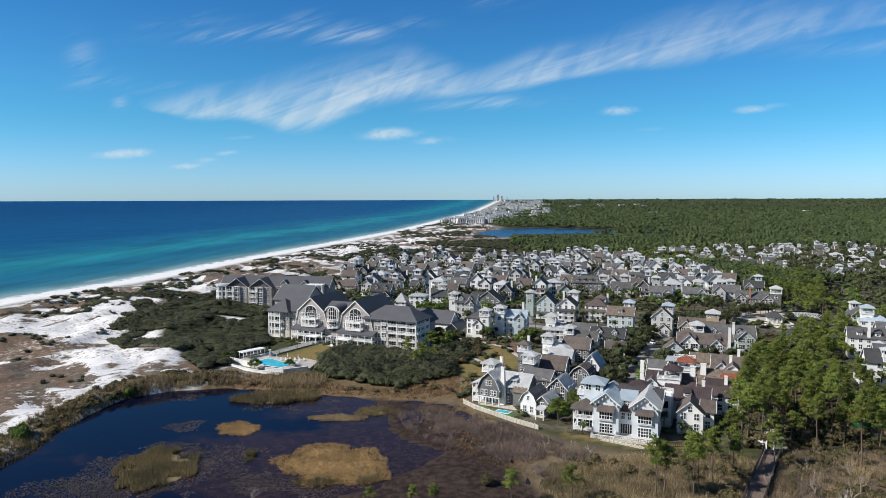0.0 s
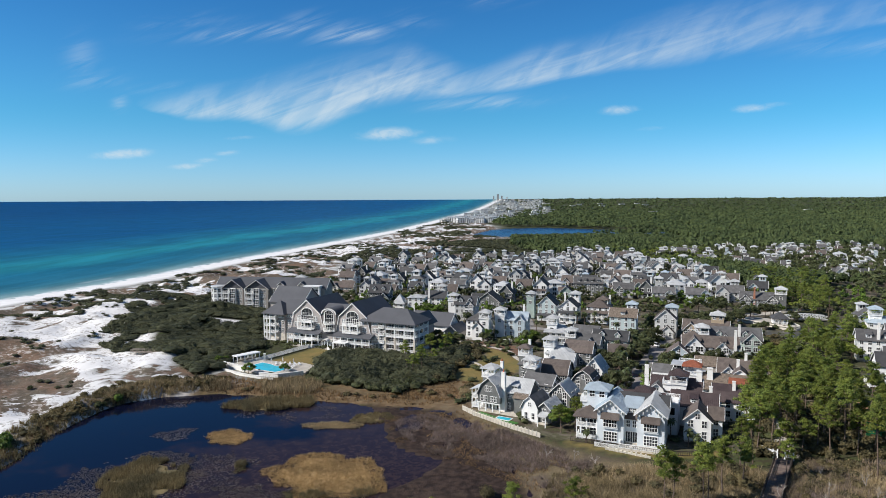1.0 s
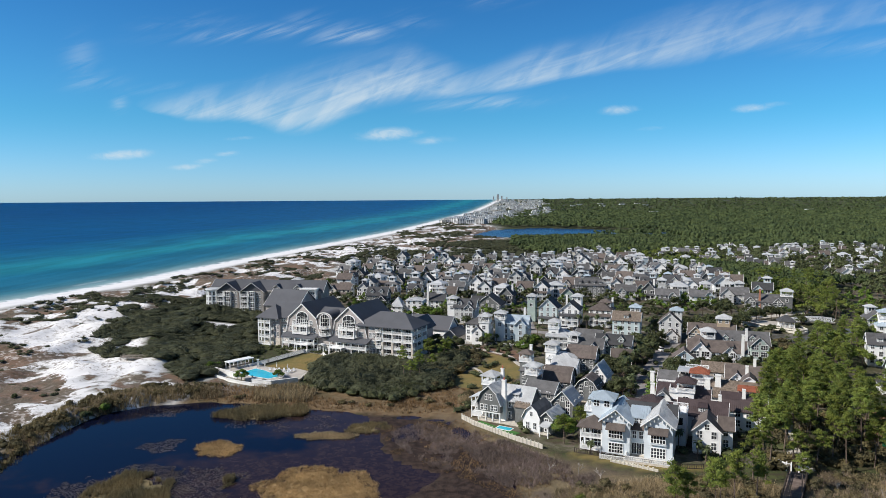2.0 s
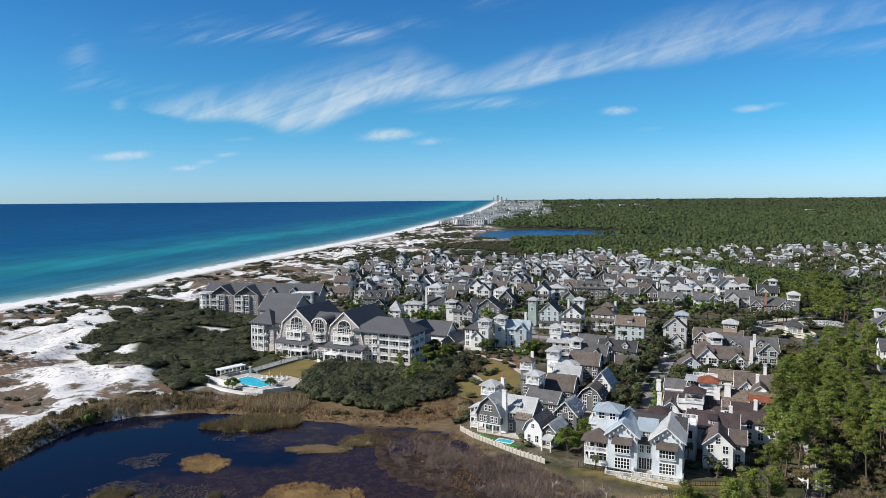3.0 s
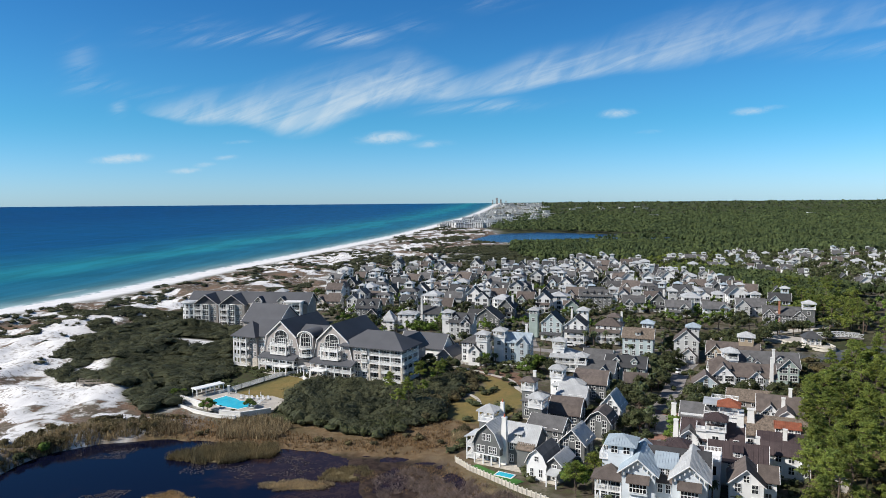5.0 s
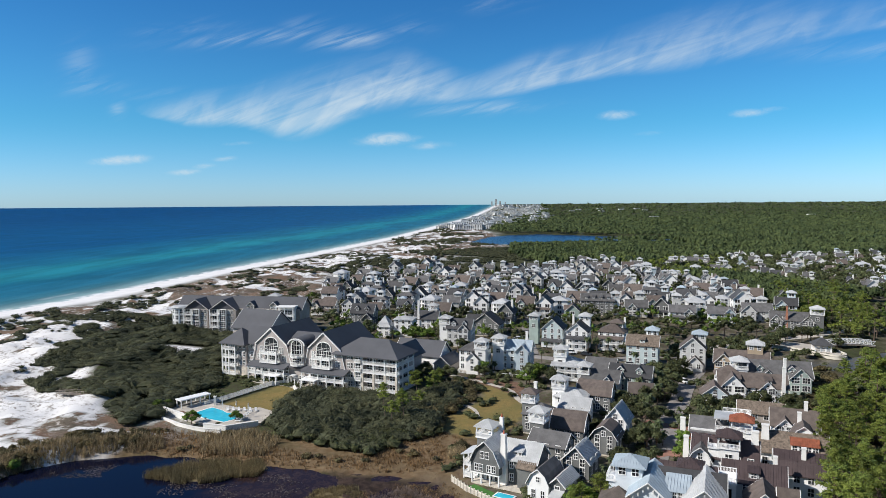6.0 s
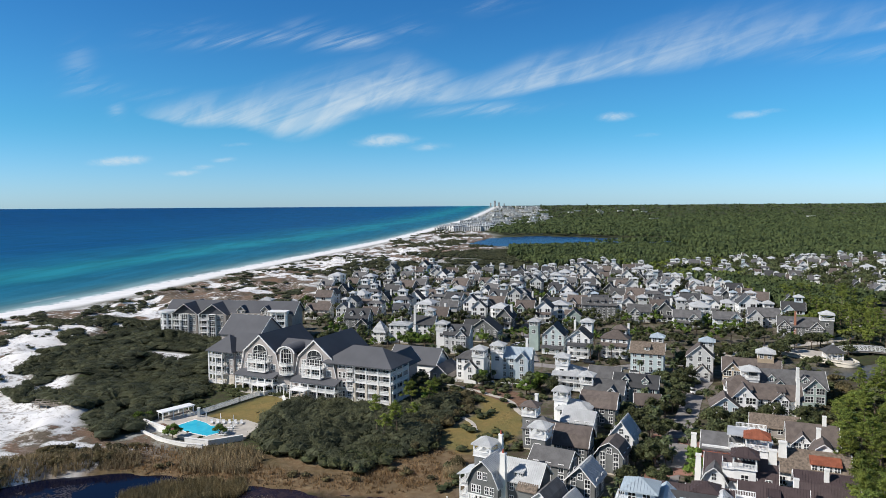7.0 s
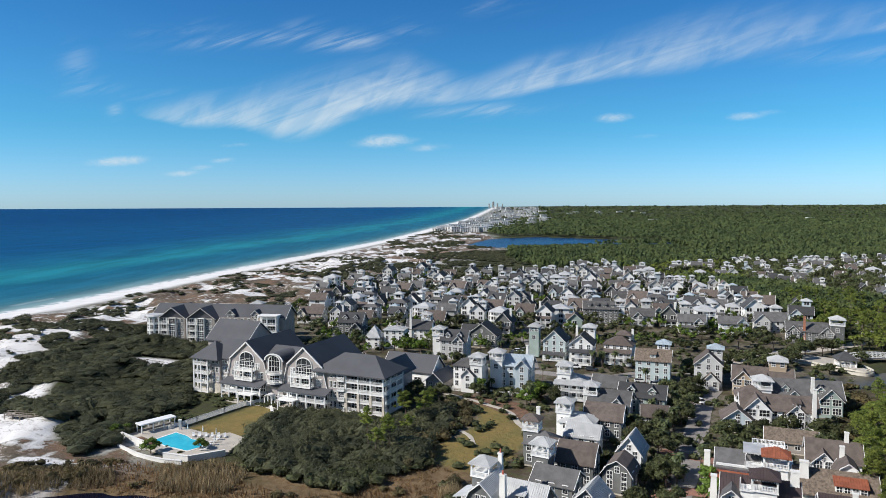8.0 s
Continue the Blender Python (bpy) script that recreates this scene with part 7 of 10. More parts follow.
def town_house(w, d, storeys, wall, roof_mat, kind, axis, rise, tower, gallery, label, stack=None):
    """A house seen from afar: body, roof, windows, gallery and lookout."""
    ob = thing("house", 0, 0, 0, label, "house", "houses of the town", z=0.0)
    x0, y0, x1, y1, top = -w / 2, -d / 2, w / 2, d / 2, 0.5 + storeys * 2.7
    part("wall", Shape().box(x0, y0, -0.6, x1, y1, top), wall, ob)
    roof(ob, kind, x0, y0, x1, y1, top, rise, axis, 0.6, roof_mat, wall, seams=False)
    for i in range(storeys):
        z = 1.9 + 2.7 * i
        for x in (-w * 0.27, w * 0.27):
            plain_window(ob, x, y0, z, 0, 2.2 if i else 1.5, 1.7)
        plain_window(ob, x1, 0, z, 90, 2.2, 1.7)
        plain_window(ob, x0, 0, z, -90, 2.2, 1.7)
    if axis == "x" and kind != "hip":
        bx, bw = (-w * 0.22 if not tower or tower[0] > 0 else w * 0.22), w * 0.42
        part("bay_wall", Shape().box(bx - bw / 2, y0 - 1.0, -0.5, bx + bw / 2, y0 + 0.5, top + 0.3), wall, ob)
        roof(ob, "gable", bx - bw / 2, y0 - 1.0, bx + bw / 2, y0 + d * 0.45, top + 0.3, bw * 0.5, "y", 0.5, roof_mat, wall, "bay_roof", seams=False)
        for i in range(storeys):
            plain_window(ob, bx, y0 - 1.0, 2.0 + 2.7 * i, 0, 2.2)
    if gallery:
        zt = 0.5 + gallery * 2.7
        part("porch_roof", Shape().slab([(x0, y0 - 2.6, zt - 0.3), (x1, y0 - 2.6, zt - 0.3), (x1, y0, zt + 0.5), (x0, y0, zt + 0.5)], 0.2), roof_mat, ob)
        s = Shape()
        for j in range(4):
            x = x0 + 0.2 + (w - 0.4) * j / 3
            s.box(x - 0.17, y0 - 2.5, -0.3, x + 0.17, y0 - 2.15, zt - 0.4)
        for i in range(gallery):
            s.box(x0, y0 - 2.45, 0.5 + i * 2.7, x1, y0, 0.7 + i * 2.7).box(x0, y0 - 2.42, 1.3 + i * 2.7, x1, y0 - 2.28, 1.5 + i * 2.7)
        part("porch", s, TRIM, ob)
    if tower:
        tx, ty, size, tz, open_top, tmat = tower
        h, tz = size / 2, tz - 0.5 * storeys
        part("tower_wall", Shape().box(tx - h, ty - h, 0, tx + h, ty + h, tz), wall, ob)
        if open_top:
            part("lookout_deck", Shape().box(tx - h - 0.3, ty - h - 0.3, tz, tx + h + 0.3, ty + h + 0.3, tz + 0.2), TRIM, ob)
            for sx in (-1, 1):
                for sy in (-1, 1):
                    part("lookout_post", Shape().box(tx + sx * h - 0.2, ty + sy * h - 0.2, tz + 0.2, tx + sx * h + 0.2, ty + sy * h + 0.2, tz + 2.8), TRIM, ob)
            for sx in (-1, 1):
                part("parapet", Shape().box(tx + sx * h - 0.08, ty - h + 0.2, tz + 0.2, tx + sx * h + 0.08, ty + h - 0.2, tz + 1.2), TRIM, ob)
                part("parapet", Shape().box(tx - h + 0.2, ty + sx * h - 0.08, tz + 0.2, tx + h - 0.2, ty + sx * h + 0.08, tz + 1.2), TRIM, ob)
        else:
            part("lookout", Shape().box(tx - h, ty - h, tz, tx + h, ty + h, tz + 2.8), wall, ob)
            plain_window(ob, tx, ty - h, tz + 1.5, 0, 2.2, 1.5)
        roof(ob, "hip", tx - h, ty - h, tx + h, ty + h, tz + 2.8, size * 0.24, over=0.7, mat=tmat, name="tower_roof", seams=False)
    if stack:
        chimney(ob, stack[0], stack[1], 0.3, stack[2] - 0.5 * storeys)
    return ob


HOUSE_KINDS = (
    (10, 8.5, 2, WHITE, R_GREY, "gable", "x", 3.6, (2.5, 1.5, 3.8, 9.6, True, R_METAL), 2, "white town house with grey roof and lookout"),
    (8, 10, 3, PALE, R_GREY, "gable", "y", 3.4, (-1.0, 3.5, 3.8, 12.2, False, R_METAL), 1, "pale grey gabled town house with lookout room"),
    (10, 8, 2, TAUPE, R_BROWN, "gable", "x", 3.8, None, 1, "taupe town house under a brown roof", (3, 1, 12.5)),
    (9, 8.5, 3, WHITE, R_GREY, "hip", "x", 2.4, (0, 0, 4.2, 11.6, False, R_METAL), 2, "white hipped town house with tiered galleries"),
    (8, 9.5, 2, SLATEWALL, R_DARK, "gable", "y", 4.2, None, 1, "dark shingled gabled town house", (2.5, 1, 12.5)),
    (10, 8.5, 2, CREAM, R_GREY, "gambrel", "x", 4.0, (3.0, 2, 3.6, 9.8, True, R_METAL), 1, "cream gambrel town house with lookout"),
    (9, 9, 3, WHITE, R_METAL, "hip", "x", 2.0, None, 3, "white three-storey town house with galleries"),
    (10, 8, 3, PALE, R_DARK, "gable", "x", 3.2, (-3.0, 2, 3.8, 11.4, True, R_BLUEMETAL), 2, "pale town house under a charcoal roof"),
    (8, 10, 3, WHITE, R_BROWN, "gable", "y", 3.6, None, 2, "white gabled town house with brown roof", (-3, 2, 14.5)),
    (10, 8, 2, BLUE, R_DARK, "gable", "x", 3.4, (2.5, 1.5, 3.8, 10.2, False, R_METAL), 1, "pale blue town house with lookout"),
    (8.5, 9, 3, WHITE, R_DARK, "gable", "y", 4.0, (2.6, 2.5, 3.6, 12.0, True, R_METAL), 1, "white gabled town house with charcoal roof"),
    (9, 8, 2, SAGE, R_BROWN, "gable", "x", 3.6, None, 1, "sage green town house with brown roof"),
    (8, 9, 3, WHITE, R_GREY, "gable", "y", 3.6, (-2.4, -2.0, 3.4, 11.0, True, R_METAL), 2, "white narrow town house with corner lookout"),
)
PATTERNS = [Pattern(lambda a=a: town_house(*a)) for a in HOUSE_KINDS]


def lay_out(poly, step_x, step_y, rot, seed, keep=1.0, low=0.0):
    """Plots in staggered rows inside a quarter, clear of what is taken."""
    g = np.random.RandomState(seed)
    a, c = radians(rot), 60
    i, j = [v.ravel() for v in np.meshgrid(np.arange(-c, c), np.arange(-c, c))]
    r = g.rand(6, len(i))
    u, v = (i + 0.5 * (r[0] - 0.5)) * step_x + (j % 2) * step_x / 2, (j + 0.45 * (r[1] - 0.5)) * step_y
    x, y = 60 + u * math.cos(a) - v * math.sin(a), 480 + u * math.sin(a) + v * math.cos(a)
    ok = (y > low) & (r[2] < keep)
    ok[ok] = inside(x[ok], y[ok], poly) > 3
    plots = []
    for px, py, turn, pick, size in zip(x[ok], y[ok], r[3][ok], r[4][ok], r[5][ok]):
        if any(math.hypot(px - p, py - q) < d + 5.2 for p, q, d in TAKEN):
            continue
        plots.append((py, px, int(pick * len(PATTERNS)), rot + (0 if turn < 0.7 else 90 if turn < 0.85 else -90) + (size - 0.5) * 14, 0.70 + 0.24 * size))
        TAKEN.append((px, py, 5.5))
    return plots


TAKEN.extend([(150, 324, 12), (136, 316, 8), (166, 316, 10)])
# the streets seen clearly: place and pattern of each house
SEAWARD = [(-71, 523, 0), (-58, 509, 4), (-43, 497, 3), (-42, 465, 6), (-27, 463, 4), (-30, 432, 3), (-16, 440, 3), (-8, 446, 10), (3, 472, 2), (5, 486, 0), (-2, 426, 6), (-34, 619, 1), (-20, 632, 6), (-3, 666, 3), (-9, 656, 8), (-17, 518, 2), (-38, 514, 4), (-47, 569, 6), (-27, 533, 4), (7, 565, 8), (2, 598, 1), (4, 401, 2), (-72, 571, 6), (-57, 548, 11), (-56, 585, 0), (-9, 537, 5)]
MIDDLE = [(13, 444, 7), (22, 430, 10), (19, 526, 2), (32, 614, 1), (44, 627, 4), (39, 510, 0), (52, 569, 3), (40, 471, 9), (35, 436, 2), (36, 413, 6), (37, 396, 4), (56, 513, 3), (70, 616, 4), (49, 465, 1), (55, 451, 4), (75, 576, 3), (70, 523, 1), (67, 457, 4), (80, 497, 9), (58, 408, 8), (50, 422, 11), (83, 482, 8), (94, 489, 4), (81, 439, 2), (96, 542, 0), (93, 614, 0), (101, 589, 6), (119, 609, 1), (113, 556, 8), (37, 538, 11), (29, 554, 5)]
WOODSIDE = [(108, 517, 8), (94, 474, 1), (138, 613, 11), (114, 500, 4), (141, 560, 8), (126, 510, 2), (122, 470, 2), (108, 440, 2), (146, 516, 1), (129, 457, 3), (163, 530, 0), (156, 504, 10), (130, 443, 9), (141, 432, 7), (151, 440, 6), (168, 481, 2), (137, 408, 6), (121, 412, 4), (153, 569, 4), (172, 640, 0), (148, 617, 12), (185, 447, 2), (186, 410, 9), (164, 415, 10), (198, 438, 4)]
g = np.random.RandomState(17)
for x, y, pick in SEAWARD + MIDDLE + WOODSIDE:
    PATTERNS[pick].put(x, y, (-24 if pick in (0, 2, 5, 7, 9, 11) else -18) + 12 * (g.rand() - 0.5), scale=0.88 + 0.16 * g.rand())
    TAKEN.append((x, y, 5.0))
for y, x, pick, turn, size in sorted(lay_out(EASTSIDE, 15.5, 18, -22, 5, 0.9))[:24]:
    PATTERNS[pick].put(x, y, turn, scale=size)
plots = sorted(lay_out(TOWN, 15.0, 17.5, -16, 3, 0.78, 395) + lay_out(HILLTOP, 17, 21, -20, 4, 0.62))


def far_kind(pattern):
    """The parts of a town house gathered by what they are, for the far streets."""
    got = {}
    for ob in pattern.parts:
        kind = "window" if ob.name.startswith("window") else "roof" if "roof" in ob.name else "trim" if ob.data.materials[0] is TRIM else "wall"
        shape, mats = got.setdefault(kind, (Shape(), []))
        mats += [mat for mat in ob.data.materials if mat not in mats]
        local = ob.parent.matrix_basis @ ob.matrix_basis if ob.parent is not pattern.first else ob.matrix_basis
        slots, i = [mats.index(mat) for mat in ob.data.materials], len(shape.v)
        shape.v += [tuple(local @ v.co) for v in ob.data.vertices]
        shape.f += [tuple(i + k for k in f.vertices) for f in ob.data.polygons]
        shape.m += [slots[f.material_index] for f in ob.data.polygons]
    return [(kind, shape.mesh(kind, mats)) for kind, (shape, mats) in got.items()]


FAR_KINDS = {}
far_town, far_mats = Shape(), []
for c, (y, x, pick, turn, size) in enumerate(plots):
    if pick not in FAR_KINDS:
        FAR_KINDS[pick] = far_kind(PATTERNS[pick])
    if c >= 140:
        m = pose(x, y, ground_height(x, y), 0, 0, turn) @ Matrix.Diagonal((size, size, size, 1))
        for kind, mesh in FAR_KINDS[pick]:
            far_mats += [mat for mat in mesh.materials if mat not in far_mats]
            slots, i = [far_mats.index(mat) for mat in mesh.materials], len(far_town.v)
            far_town.v += [tuple(m @ v.co) for v in mesh.vertices]
            far_town.f += [tuple(i + k for k in f.vertices) for f in mesh.polygons]
            far_town.m += [slots[f.material_index] for f in mesh.polygons]
        continue
    ob = thing("house", x, y, turn, HOUSE_KINDS[pick][10], "house", "houses of the far streets", scale=(size, size, size))
    for kind, mesh in FAR_KINDS[pick]:
        tagged(part(kind, mesh, (), ob), kind="stuff" if kind != "wall" else "")
tagged(new("distant_houses", far_town.mesh("distant_houses", far_mats)), "crowded pale houses at the far side of town", "houses", kind="stuff")
# ---- trees, scrub and reeds ----
rng = np.random.RandomState(11)
PINES = [Pattern(lambda s=s, h=h, b=b, c=c: make_pine(s, h, None, b, c)) for s, h, b, c in ((1, 16, 0.60, 19), (2, 18, 0.64, 21), (3, 14, 0.58, 18), (4, 17, 0.58, 21), (5, 11, 0.54, 15), (6, 15.5, 0.66, 14))]
OAKS = [Pattern(lambda a=a: make_oak(*a)) for a in ((21, 6.5, 3.2, LEAF_OAK, 15, "dense evergreen live oak between the houses", 64), (22, 5.5, 2.8, LEAF_OAK, 13, "dense evergreen live oak between the houses", 64), (23, 8.0, 3.6, LEAF_OAK, 16, "tall evergreen live oak between the houses", 64), (24, 6.0, 2.6, LEAF_FRESH, 14, "fresh green young tree among the houses", 70), (25, 9.0, 3.4, LEAF_PINE, 18, "green broad pine among the houses", 60))]
PALMS = [Pattern(lambda s=s, h=h: make_palm(s, h)) for s, h in ((31, 5.0), (32, 6.2), (33, 4.0))]
SNAGS = [Pattern(lambda s=s, h=h: make_snag(s, h)) for s, h in ((41, 5.0), (42, 7.5), (43, 4.0))]
BUSHES = [Pattern(lambda a=a: make_bush(*a)) for a in ((51, LEAF_FRESH, "bright green garden shrub", 1.5, 1.4), (52, LEAF_OAK, "dark green garden shrub", 1.3, 1.3), (53, LEAF_RUSSET, "yellowish shrub in the marsh", 2.0, 1.6))]


SPOTS = np.array(TAKEN + [(x, y, 3.6) for x, y in ((50, 210), (54, 217), (58, 224), (62, 231), (66, 239), (70, 247), (76, 257), (82, 267), (88, 277), (94, 286), (98, 296), (100, 306), (84, 274), (79, 262))])


def free(x, y, gap):
    return bool(np.all(np.hypot(SPOTS[:, 0] - x, SPOTS[:, 1] - y) > SPOTS[:, 2] + gap))


def spots(poly, spacing, g, gap, limit):
    """Places inside a polygon, a spacing apart and clear of the houses."""
    placed = np.zeros((0, 2))
    for px, py in zip(*scatter(poly, spacing * 0.55, g)):
        if len(placed) >= limit:
            break
        if len(placed) and np.min(np.hypot(placed[:, 0] - px, placed[:, 1] - py)) < spacing or not free(px, py, gap):
            continue
        placed = np.vstack([placed, (px, py)])
    return placed


def grove(patterns, poly, spacing, seed, low=0.85, high=1.15, gap=-99.0, limit=400):
    g = np.random.RandomState(seed)
    for px, py in spots(poly, spacing, g, gap, limit):
        patterns[g.randint(len(patterns))].put(px, py, g.rand() * 360, scale=low + (high - low) * g.rand())


def far_grove(name, label, patterns, poly, spacing, seed, low=0.85, high=1.15, gap=-99.0, limit=400):
    """Many far trees joined: crowns and trunks of the patterns, turned and scaled."""
    g = np.random.RandomState(seed)
    out, index, mats = [], [], []
    for px, py in spots(poly, spacing, g, gap, limit):
        pieces = patterns[g.randint(len(patterns))]
        a, k, z = g.rand() * 6.283, low + (high - low) * g.rand(), ground_height(px, py)
        turn = np.array(((math.cos(a), -math.sin(a), 0), (math.sin(a), math.cos(a), 0), (0, 0, 1))) * k
        for tris, mat in pieces:
            if mat not in mats:
                mats.append(mat)
            out.append(tris @ turn.T + (px, py, z))
            index.append(np.full(len(tris), mats.index(mat)))
    tagged(new(name, tri_mesh(name, np.concatenate(out), mats, np.concatenate(index))), label, "trees", kind="stuff")


def pieces_of(ob):
    """The triangles of a plant's parts; the plant itself is cleared away."""
    got = []
    for o in list(ob.children):
        v = np.zeros(len(o.data.vertices) * 3, np.float32)
        o.data.vertices.foreach_get("co", v)
        got.append((v.reshape(-1, 3, 3), o.data.materials[0]))
        bpy.data.objects.remove(o)
    bpy.data.objects.remove(ob)
    return got


FAR_OAKS = [pieces_of(make_oak(*a)) for a in ((26, 7.0, 3.4, LEAF_OAK, 7, "rounded evergreen tree in the far town", 18, 0.9), (27, 8.5, 3.6, LEAF_OAK, 7, "green broad tree in the far town", 18, 0.9), (28, 6.0, 3.0, LEAF_FRESH, 6, "fresh green tree in the far town", 18, 0.9))]
FAR_GREENS = [pieces_of(make_oak(*a)) for a in ((29, 10.0, 3.6, LEAF_PINE, 9, "broad green pine in the far wood", 26, 0.8), (30, 8.5, 3.2, LEAF_PINE, 8, "green pine in the far wood", 26, 0.8))]
FAR_PINES = [pieces_of(make_pine(s, h, None, b, c, 3.2, 24)) for s, h, b, c in ((7, 11, 0.3, 11), (8, 13, 0.4, 12))]
# the pine wood beside the lane and the canal
grove(PINES, [(69, 165), (73, 157), (104, 157), (132, 160), (134, 176), (112, 182), (92, 182), (78, 176)], 4.4, 62, 0.70, 0.92, -6.0, 88)
grove(PINES + OAKS[4:], [(78, 178), (92, 183), (112, 183), (134, 178), (136, 184), (125, 196), (117, 204), (106, 214), (96, 216), (90, 206)], 4.5, 61, 0.66, 0.86, -6.0, 90)
grove([PINES[2], PINES[4], OAKS[4], OAKS[4]], [(96, 216), (106, 214), (118, 206), (134, 236), (146, 264), (164, 290), (156, 288), (134, 268), (121, 254)], 4.4, 69, 0.62, 0.8, -5.0, 110)
far_grove("canal_pines", "green pines along the canal road", FAR_GREENS + FAR_PINES + FAR_OAKS[:1], [(172, 347), (188, 338), (205, 360), (222, 405), (240, 448), (226, 492), (212, 480), (196, 436), (190, 400)], 4.8, 63, 0.8, 1.1, -4.0)
far_grove("canal_pines", "green pines and oaks on the near bank of the canal", FAR_GREENS + FAR_PINES + FAR_OAKS[:1], [(126, 250), (138, 266), (150, 284), (162, 288), (178, 294), (190, 312), (188, 330), (206, 345), (222, 330), (196, 296), (170, 284), (156, 268), (146, 246)], 4.2, 60, 0.75, 1.0, -4.0)
far_grove("town_pines", "green pines between the quarters of town", FAR_GREENS + FAR_OAKS[:1], [(190, 450), (214, 484), (224, 510), (238, 584), (284, 745), (300, 800), (180, 800), (152, 722), (184, 645), (188, 568), (206, 510)], 6.0, 64, 0.8, 1.05, -2.0)
# single pines in the fen
for x, y, k, s in ((13.2, 130.5, 4, 0.62), (25.2, 131.8, 4, 0.62), (42.0, 132.0, 0, 0.75), (44.5, 134.5, 2, 0.72), (49.3, 132.5, 1, 0.72), (52.0, 136.0, 0, 0.7), (62.0, 144.0, 4, 0.9), (-6.0, 129.0, 4, 0.42), (-1.9, 129.5, 4, 0.42), (-14.2, 130.0, 4, 0.36), (72.5, 147.0, 2, 0.6), (56.0, 140.0, 2, 0.8), (65.0, 152.0, 5, 0.75), (68.5, 154.0, 1, 0.7), (92.0, 148.0, 1, 0.85), (99.0, 150.0, 0, 0.85), (106.0, 146.0, 3, 0.8), (34.0, 178.0, 4, 0.75), (30.0, 177.0, 4, 0.62), (-12.3, 237.0, 1, 0.6)):
    PINES[k].put(x, y, x * 37 + y * 11, scale=s)
for x, y, k, s in ((104, 152, 0, 0.78), (109, 154, 3, 0.72), (113, 150, 1, 0.7), (117, 155, 5, 0.8), (121, 151, 0, 0.76), (107, 146, 2, 0.8), (112, 160, 3, 0.8), (119, 162, 1, 0.74), (-7.0, 236.0, 2, 0.66), (-10.0, 233.0, 4, 0.62), (-4.0, 258.0, 4, 0.8), (1.0, 262.0, 4, 0.7), (3.0, 270.0, 2, 0.5), (-3.0, 246.0, 4, 0.55)):
    PINES[k].put(x, y, x * 37 + y * 11, scale=s)
for x, y, k, s in ((71.5, 118.0, 1, 1.5), (74.4, 134.0, 2, 1.0), (77.0, 139.0, 0, 0.9), (86.0, 142.0, 0, 1.0), (80.0, 148.0, 2, 1.0), (96.0, 140.0, 1, 0.9), (66.0, 136.0, 0, 1.0), (-38.0, 133.0, 1, 0.8), (24.0, 160.0, 2, 1.0),
                   (30.0, 158.0, 0, 0.8), (34.0, 155.0, 2, 1.0), (83.0, 133.0, 1, 0.8), (90.0, 134.0, 2, 1.2), (100.0, 145.0, 1, 1.0), (104.0, 138.0, 0, 1.2)):
    SNAGS[k].put(x, y, x * 53, scale=s)
# trees among the houses
for x, y, k, s in ((54, 214, 0, 1.0), (56, 220, 1, 1.0), (52, 203, 2, 0.7), (50, 216, 0, 0.8), (45, 204, 1, 0.9), (44, 221, 0, 0.9), (42, 222, 1, 0.8), (58, 232, 0, 1.0), (56, 240, 2, 0.9), (62, 244, 1, 1.1), (65, 249, 0, 1.0), (57, 250, 1, 1.0), (74, 262, 2, 0.8), (72, 256, 0, 0.9), (78, 270, 0, 1.0), (76, 280, 2, 0.9), (84, 284, 1, 1.1), (88, 289, 0, 0.9), (70, 276, 1, 1.0), (79, 242, 0, 1.0)):
    OAKS[k].put(x, y, x * 41 + y * 7, scale=s)
for x, y, k, s in ((84, 240, 1, 1.0), (88, 243, 2, 0.8), (96, 245, 0, 1.0), (104, 243, 1, 1.1), (80, 228, 0, 0.9), (76, 232, 1, 1.1), (62, 212, 3, 1.0), (61, 206, 3, 0.9), (98, 230, 2, 0.9), (102, 238, 0, 1.0), (32, 276, 3, 0.9), (37, 280, 3, 1.1), (40, 277, 0, 0.9), (34, 282, 2, 0.8), (19, 289, 3, 0.9), (17, 286, 0, 0.7), (100, 304, 0, 1.0), (94, 308, 2, 1.0), (104, 310, 1, 1.1), (112, 300, 0, 1.0)):
    OAKS[k].put(x, y, x * 41 + y * 7, scale=s)
for x, y, k, s in ((120, 300, 1, 1.1), (122, 312, 2, 1.0), (130, 318, 0, 1.1), (138, 326, 1, 1.2), (144, 332, 2, 1.0), (150, 338, 0, 1.1), (158, 340, 2, 1.0), (164, 344, 1, 1.2), (46, 186, 0, 0.8), (42, 190, 1, 0.8), (44, 184, 3, 0.8), (38, 186, 0, 0.9), (31, 181, 3, 1.0), (10, 275, 1, 0.6), (-2, 284, 2, 0.8), (6, 283, 0, 0.8), (0, 268, 3, 0.7), (-5, 276, 0, 0.9), (-66, 237, 3, 0.7), (-54, 238, 3, 0.6)):
    OAKS[k].put(x, y, x * 41 + y * 7, scale=s)
for x, y, k, s in ((-80, 249, 3, 0.6), (-78, 251, 3, 0.5), (120, 322, 2, 0.9), (128, 330, 0, 1.0), (112, 325, 1, 1.0), (-44, 355, 2, 1.0), (-38, 352, 0, 1.0), (-8, 350, 3, 1.2), (-2, 346, 3, 1.1), (2, 352, 0, 1.1)):
    OAKS[k].put(x, y, x * 41 + y * 7, scale=s)
